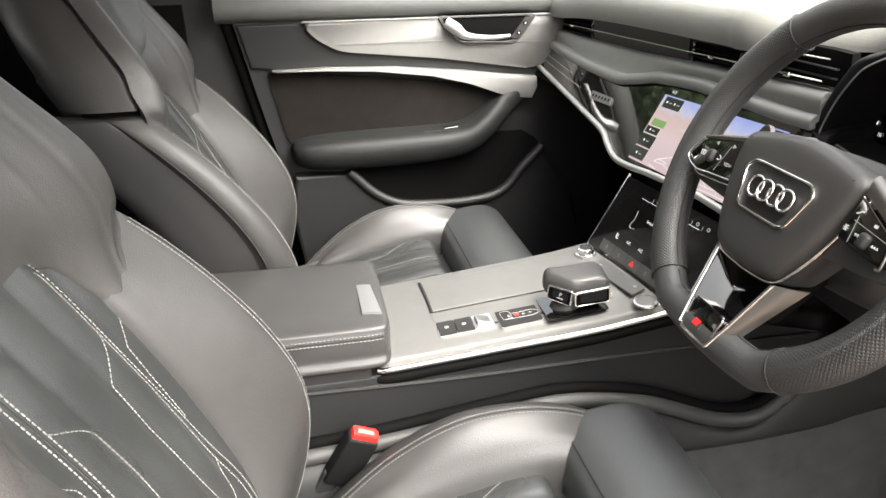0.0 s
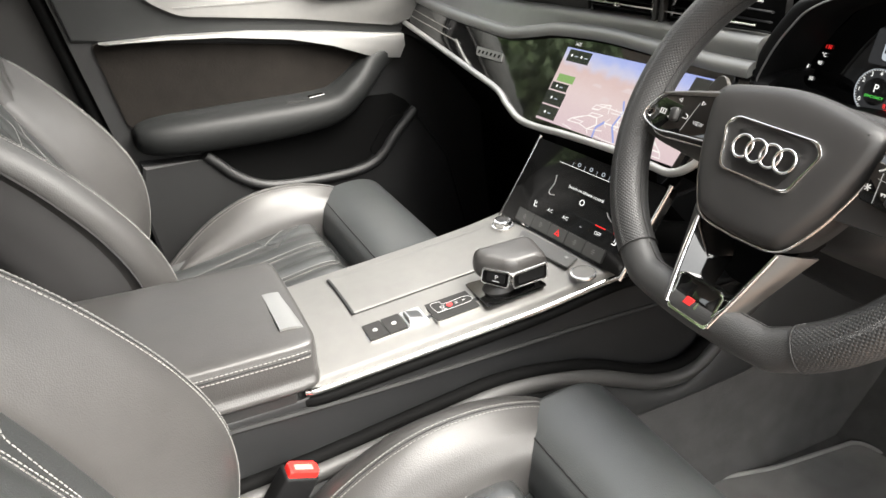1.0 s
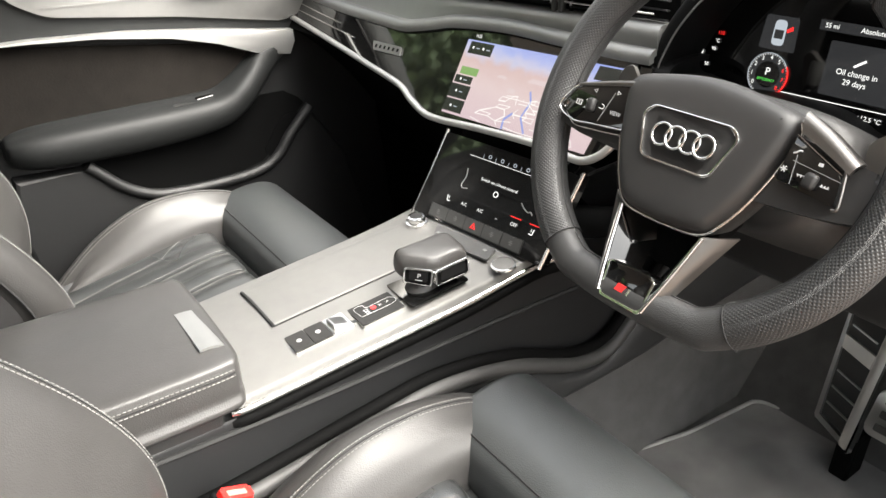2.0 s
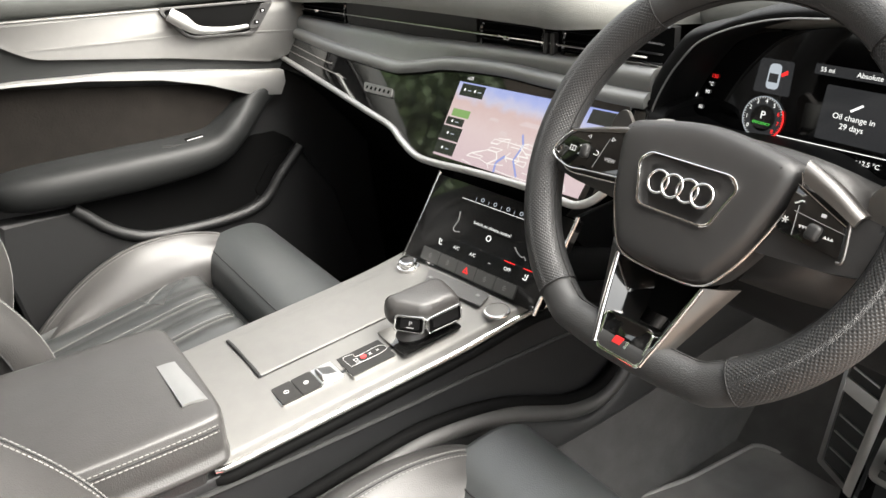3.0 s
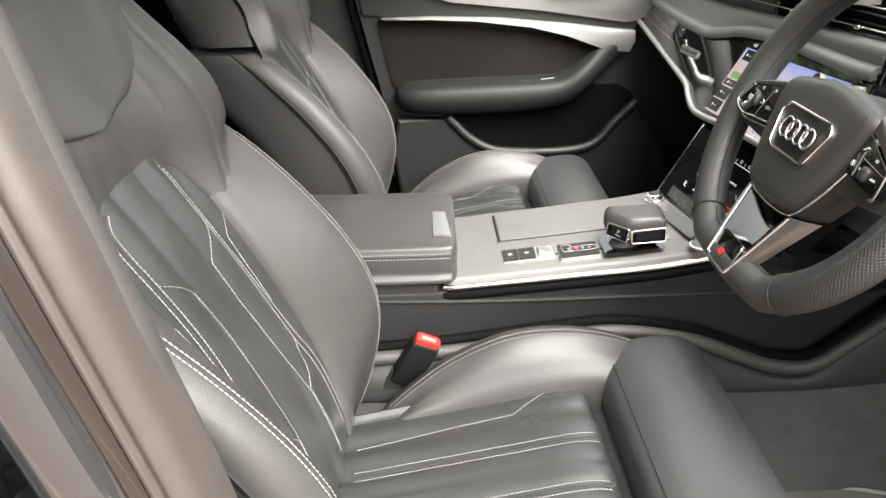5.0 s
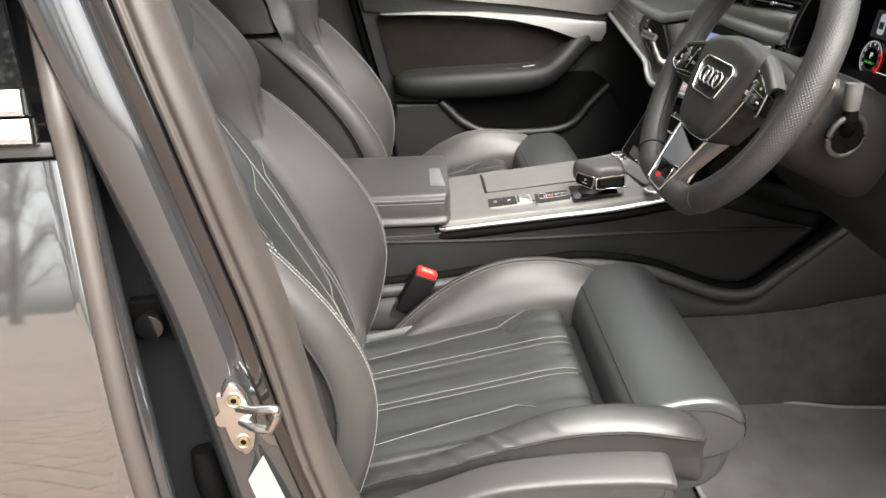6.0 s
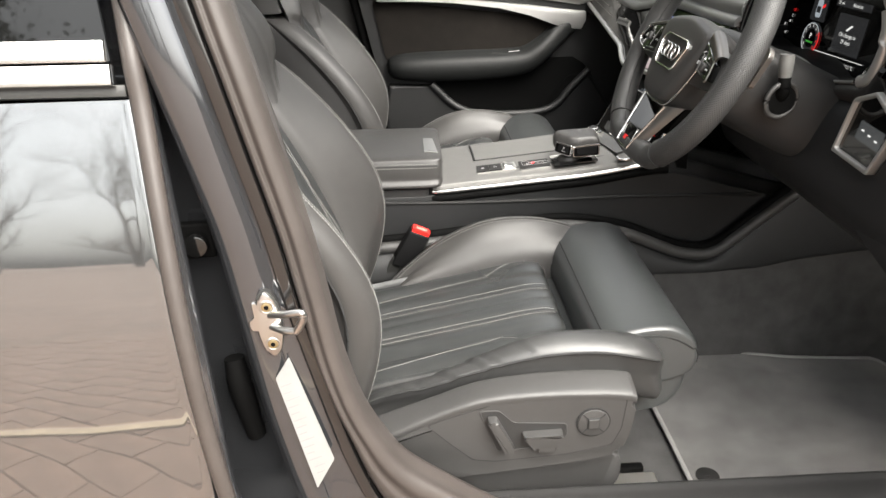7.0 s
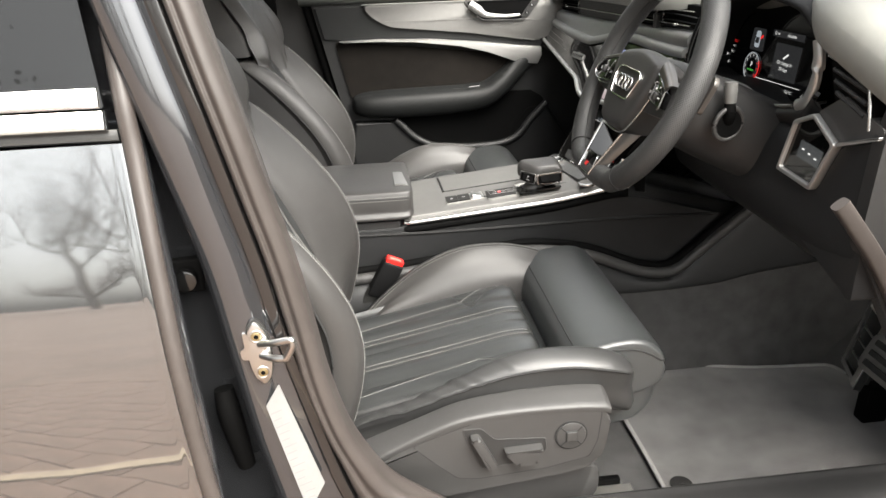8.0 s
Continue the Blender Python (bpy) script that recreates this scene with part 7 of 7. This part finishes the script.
    # lower twin spoke: bright edge, metal outer face, gloss inner face
    for sg in (-1, 1):
        q = lambda rows: [[P(sg * u, v, d) for u, v, d in row] for row in rows]
        sp = sheet("lower_spoke", q([[(0.043, -0.081, -0.011), (0.054, -0.077, -0.019), (0.064, -0.072, -0.029)], [(0.034, -0.12, -0.005), (0.042, -0.116, -0.012), (0.049, -0.110, -0.021)], [(0.025, -0.158, -0.001), (0.030, -0.154, -0.006), (0.034, -0.149, -0.013)]]), SPOKE, w, "satin aluminium lower spoke", nu=12, nv=10, thick=0.003)
        sheet("spoke_inner_face", q([[(0.042, -0.083, -0.012), (0.030, -0.084, -0.030), (0.018, -0.084, -0.050)], [(0.033, -0.12, -0.006), (0.023, -0.12, -0.020), (0.013, -0.12, -0.036)], [(0.024, -0.158, -0.002), (0.018, -0.158, -0.012), (0.010, -0.158, -0.02)]]), GLOSS, sp, "gloss black inner face", nu=12, nv=10, thick=0.002)
        tube("spoke_edge", [P(sg * u, v, d) for u, v, d in ((0.043, -0.082, -0.0105), (0.034, -0.122, -0.0045), (0.0245, -0.159, 0.0008))], 0.0019, BRIGHT, sp, n=20)
    ins = part("spoke_insert", prism(rounded([(-0.024, -0.128), (0.024, -0.128), (0.021, -0.16), (-0.021, -0.16)], 0.004), -0.001, WM, 0.002, start=-0.02), GLOSS, w, "gloss black insert with a red badge", smooth=True)
    part("insert_edge", ring_plate(rounded([(-0.026, -0.13), (0.026, -0.13), (0.023, -0.163), (-0.023, -0.163)], 0.004), rounded([(-0.024, -0.13), (0.024, -0.13), (0.021, -0.16), (-0.021, -0.16)], 0.004), 0.0, WM, 0.0006, start=-0.01), BRIGHT, ins)
    part("badge_red", prism([(-0.009, -0.152), (-0.0005, -0.152), (0.0015, -0.1455), (-0.007, -0.1455)], 0.0006, WM, start=-0.003), RED_MARK, ins, "small red badge")
    part("badge_bar", prism([(0.0035, -0.1525), (0.006, -0.1525), (0.0075, -0.146), (0.005, -0.146)], 0.0005, WM, start=-0.003), CHROME, ins)
    part("hub_underside", prism(rounded([(-0.05, -0.05), (0.05, -0.05), (0.02, -0.12), (-0.02, -0.12)], 0.01), -0.042, WM, 0.004, start=-0.06), DARK, w)
    # paddles behind the wheel
    for sg in (-1, 1):
        q = lambda pts: [(sg * u, v) for u, v in (pts if sg > 0 else pts[::-1])]
        part("shift_paddle", prism(q(rounded([(0.112, 0.030), (0.128, 0.045), (0.138, 0.035), (0.134, -0.010), (0.122, -0.012)], 0.005)), -0.055, WM, 0.001, start=-0.062), SPOKE, w, "satin metal shift paddle")
    return w


build_wheel()


def build_column():
    c = thing("steering_column", "dark plastic steering column shroud with control stalks", "steering column")
    P = lambda u, v, d: tuple(WM @ Vector((u, v, d)))
    rings = [[P(u * g * (1.3 if u > 0 and d < -0.06 else 1.0), v0 + v * g, d) for u, v in ((-0.075, 0.02), (-0.05, 0.045), (0.05, 0.045), (0.075, 0.02), (0.07, -0.04), (0.04, -0.065), (-0.04, -0.065), (-0.07, -0.04))] for d, g, v0 in ((-0.05, 0.8, 0.0), (-0.065, 0.98, 0.0), (-0.11, 1.05, 0.0), (-0.2, 1.1, 0.0), (-0.28, 1.1, 0.0))]
    loft("shroud", rings, PLASTIC, c, nu=24, nv=48)
    for u in (-0.100, 0.122):
        tube("stalk_ring", [P(u + 0.003 * math.sin(a), -0.006 + 0.023 * math.cos(a), -0.112 + 0.021 * math.sin(a)) for a in np.arange(12) * math.pi / 6], 0.0035, PLASTIC_GREY, c, n=30, around=8, closed=True)
        part("stalk_well", disc(0.022, 0.004, WM @ pose(u - math.copysign(0.004, u), -0.006, -0.112, 0, 90 if u > 0 else -90, 0)), DARK, c)
        st = tube("stalk", [P(u - math.copysign(0.02, u), -0.008, -0.116), P(u, 0.004, -0.107), P(u, 0.022, -0.098)], [0.011, 0.009, 0.0075], DARK, c, n=14, around=12)
        tube("stalk_tip", [P(u, 0.0205, -0.0985), P(u - 0.001, 0.033, -0.092), P(u - 0.002, 0.046, -0.086)], [0.008, 0.0095, 0.009], GREY_TIP, st, n=12, around=12)
    return c


build_column()

# footwell ------------------------------------------------------------------
mat_thing = thing("floor_mat", "charcoal velour driver's floor mat with a stitched edge", "floor mat")
edge = rounded([(0.398, -0.60), (0.400, -0.42), (0.398, -0.16), (0.46, -0.150), (0.54, -0.148), (0.73, -0.193), (0.90, -0.210), (0.925, -0.29), (0.93, -0.40), (0.86, -0.60)], 0.02)
part("mat_body", prism(edge, 0.012, pose(0, 0, 0.241), 0.004), MAT_PILE, mat_thing, smooth=True)
tube("bound_edge", [(x, y, 0.2535) for x, y in edge], 0.0042, EDGE_GREY, mat_thing, n=200, around=8, closed=True, flat=0.7)
for x, y in ((0.430, -0.518),):
    b = part("mat_fastener", disc(0.019, 0.004, pose(x, y, 0.252), 0.001), BUTTON, mat_thing, smooth=True)
    part("fastener_slot", block((0.008, 0.002, 0.001), pose(x, y, 0.2565)), SEAM_DARK, b)
rail = thing("seat_rail_end", "bright metal end of the seat rail on the carpet", "seat rail")
part("rail", block((0.085, 0.030, 0.020), pose(0.300, -0.524, 0.252), 0.003), PEDAL_STEEL, rail)
part("rail_cover", block((0.05, 0.014, 0.012), pose(0.300, -0.503, 0.266), 0.003), DARK, rail)

PM = axes((0.818, -0.380, 0.352), (0.0, -1, 0.1), (0.36, 0.10, 0.93))


def build_pedal():
    p = thing("accelerator_pedal", "stainless steel accelerator pedal with black rubber bars", "pedal")
    part("plate", prism(rounded([(-0.030, 0.012), (0.030, -0.012), (0.040, 0.20), (-0.030, 0.20)], 0.004), 0.0, PM, 0.0, start=-0.014), RUBBER, p, "black rubber pedal pad")
    part("left_rim", prism(rounded([(-0.034, 0.008), (-0.030, 0.004), (-0.027, 0.012), (-0.029, 0.20), (-0.034, 0.20)], 0.001), 0.006, PM, 0.001, start=-0.006), STEEL, p)
    part("lower_rim", prism(rounded([(-0.033, 0.005), (0.012, -0.017), (0.013, -0.009), (-0.030, 0.013)], 0.001), 0.006, PM, 0.001, start=-0.006), STEEL, p)
    part("right_rail", prism(rounded([(0.012, -0.018), (0.026, -0.024), (0.044, 0.20), (0.028, 0.20)], 0.003), 0.009, PM, 0.002, start=-0.006), PEDAL_STEEL, p, "wide brushed steel rail", smooth=True)
    part("rail_edge", prism(rounded([(0.026, -0.026), (0.029, -0.027), (0.047, 0.20), (0.044, 0.20)], 0.001), 0.011, PM, 0.001, start=-0.006), BRIGHT, p)
    part("cross_bar", prism([(-0.030, 0.122), (0.018, 0.104), (0.021, 0.126), (-0.030, 0.144)], 0.005, PM, 0.001, start=-0.006), PEDAL_STEEL, p)
    for i in range(6):
        v = 0.032 + i * 0.026 + (0.022 if i > 2 else 0.0)
        part("steel_bar", prism([(-0.024, v), (0.014 + 0.003 * i / 5, v - 0.015), (0.014 + 0.003 * i / 5, v - 0.0125), (-0.024, v + 0.0025)], 0.004, PM, start=-0.004), STEEL, p)
    part("foot", block((0.05, 0.03, 0.08), pose(0.86, -0.395, 0.29), 0.005), DARK, p)
    return p


build_pedal()


def build_brake():
    p = thing("brake_pedal", "stainless steel brake pedal with black rubber bars", "pedal")
    m = axes((0.80, -0.475, 0.43), -Y, (0.4, 0, 0.9))
    part("plate", prism(rect(-0.05, -0.035, 0.05, 0.035, 0.012), 0.006, m, 0.002, start=-0.006), STEEL, p, smooth=True)
    for i in range(3):
        part("rubber_bar", block((0.075, 0.011, 0.005), m @ pose(0, -0.02 + i * 0.02, 0.007), 0.002), RUBBER, p)
    tube("arm", [(0.81, -0.475, 0.44), (0.88, -0.475, 0.55), (0.92, -0.47, 0.7)], 0.012, DARK, p, n=12)
    return p


build_brake()

# each thing's origin goes to its base -----------------------------------------
bpy.context.view_layer.update()
done = set()
for ob in list(scene.objects):
    if ob.type == "EMPTY" and ob.parent is None and ob.children and "tree" not in ob.name:
        pts = [c.matrix_world @ Vector(v) for c in ob.children_recursive if c.type == "MESH" for v in c.bound_box]
        lo, hi = (Vector([f(p[i] for p in pts) for i in range(3)]) for f in (min, max))
        base = Vector(((lo.x + hi.x) / 2, (lo.y + hi.y) / 2, lo.z))
        shift = base - ob.location
        ob.location = base
        for c in ob.children:
            c.location = c.location - shift
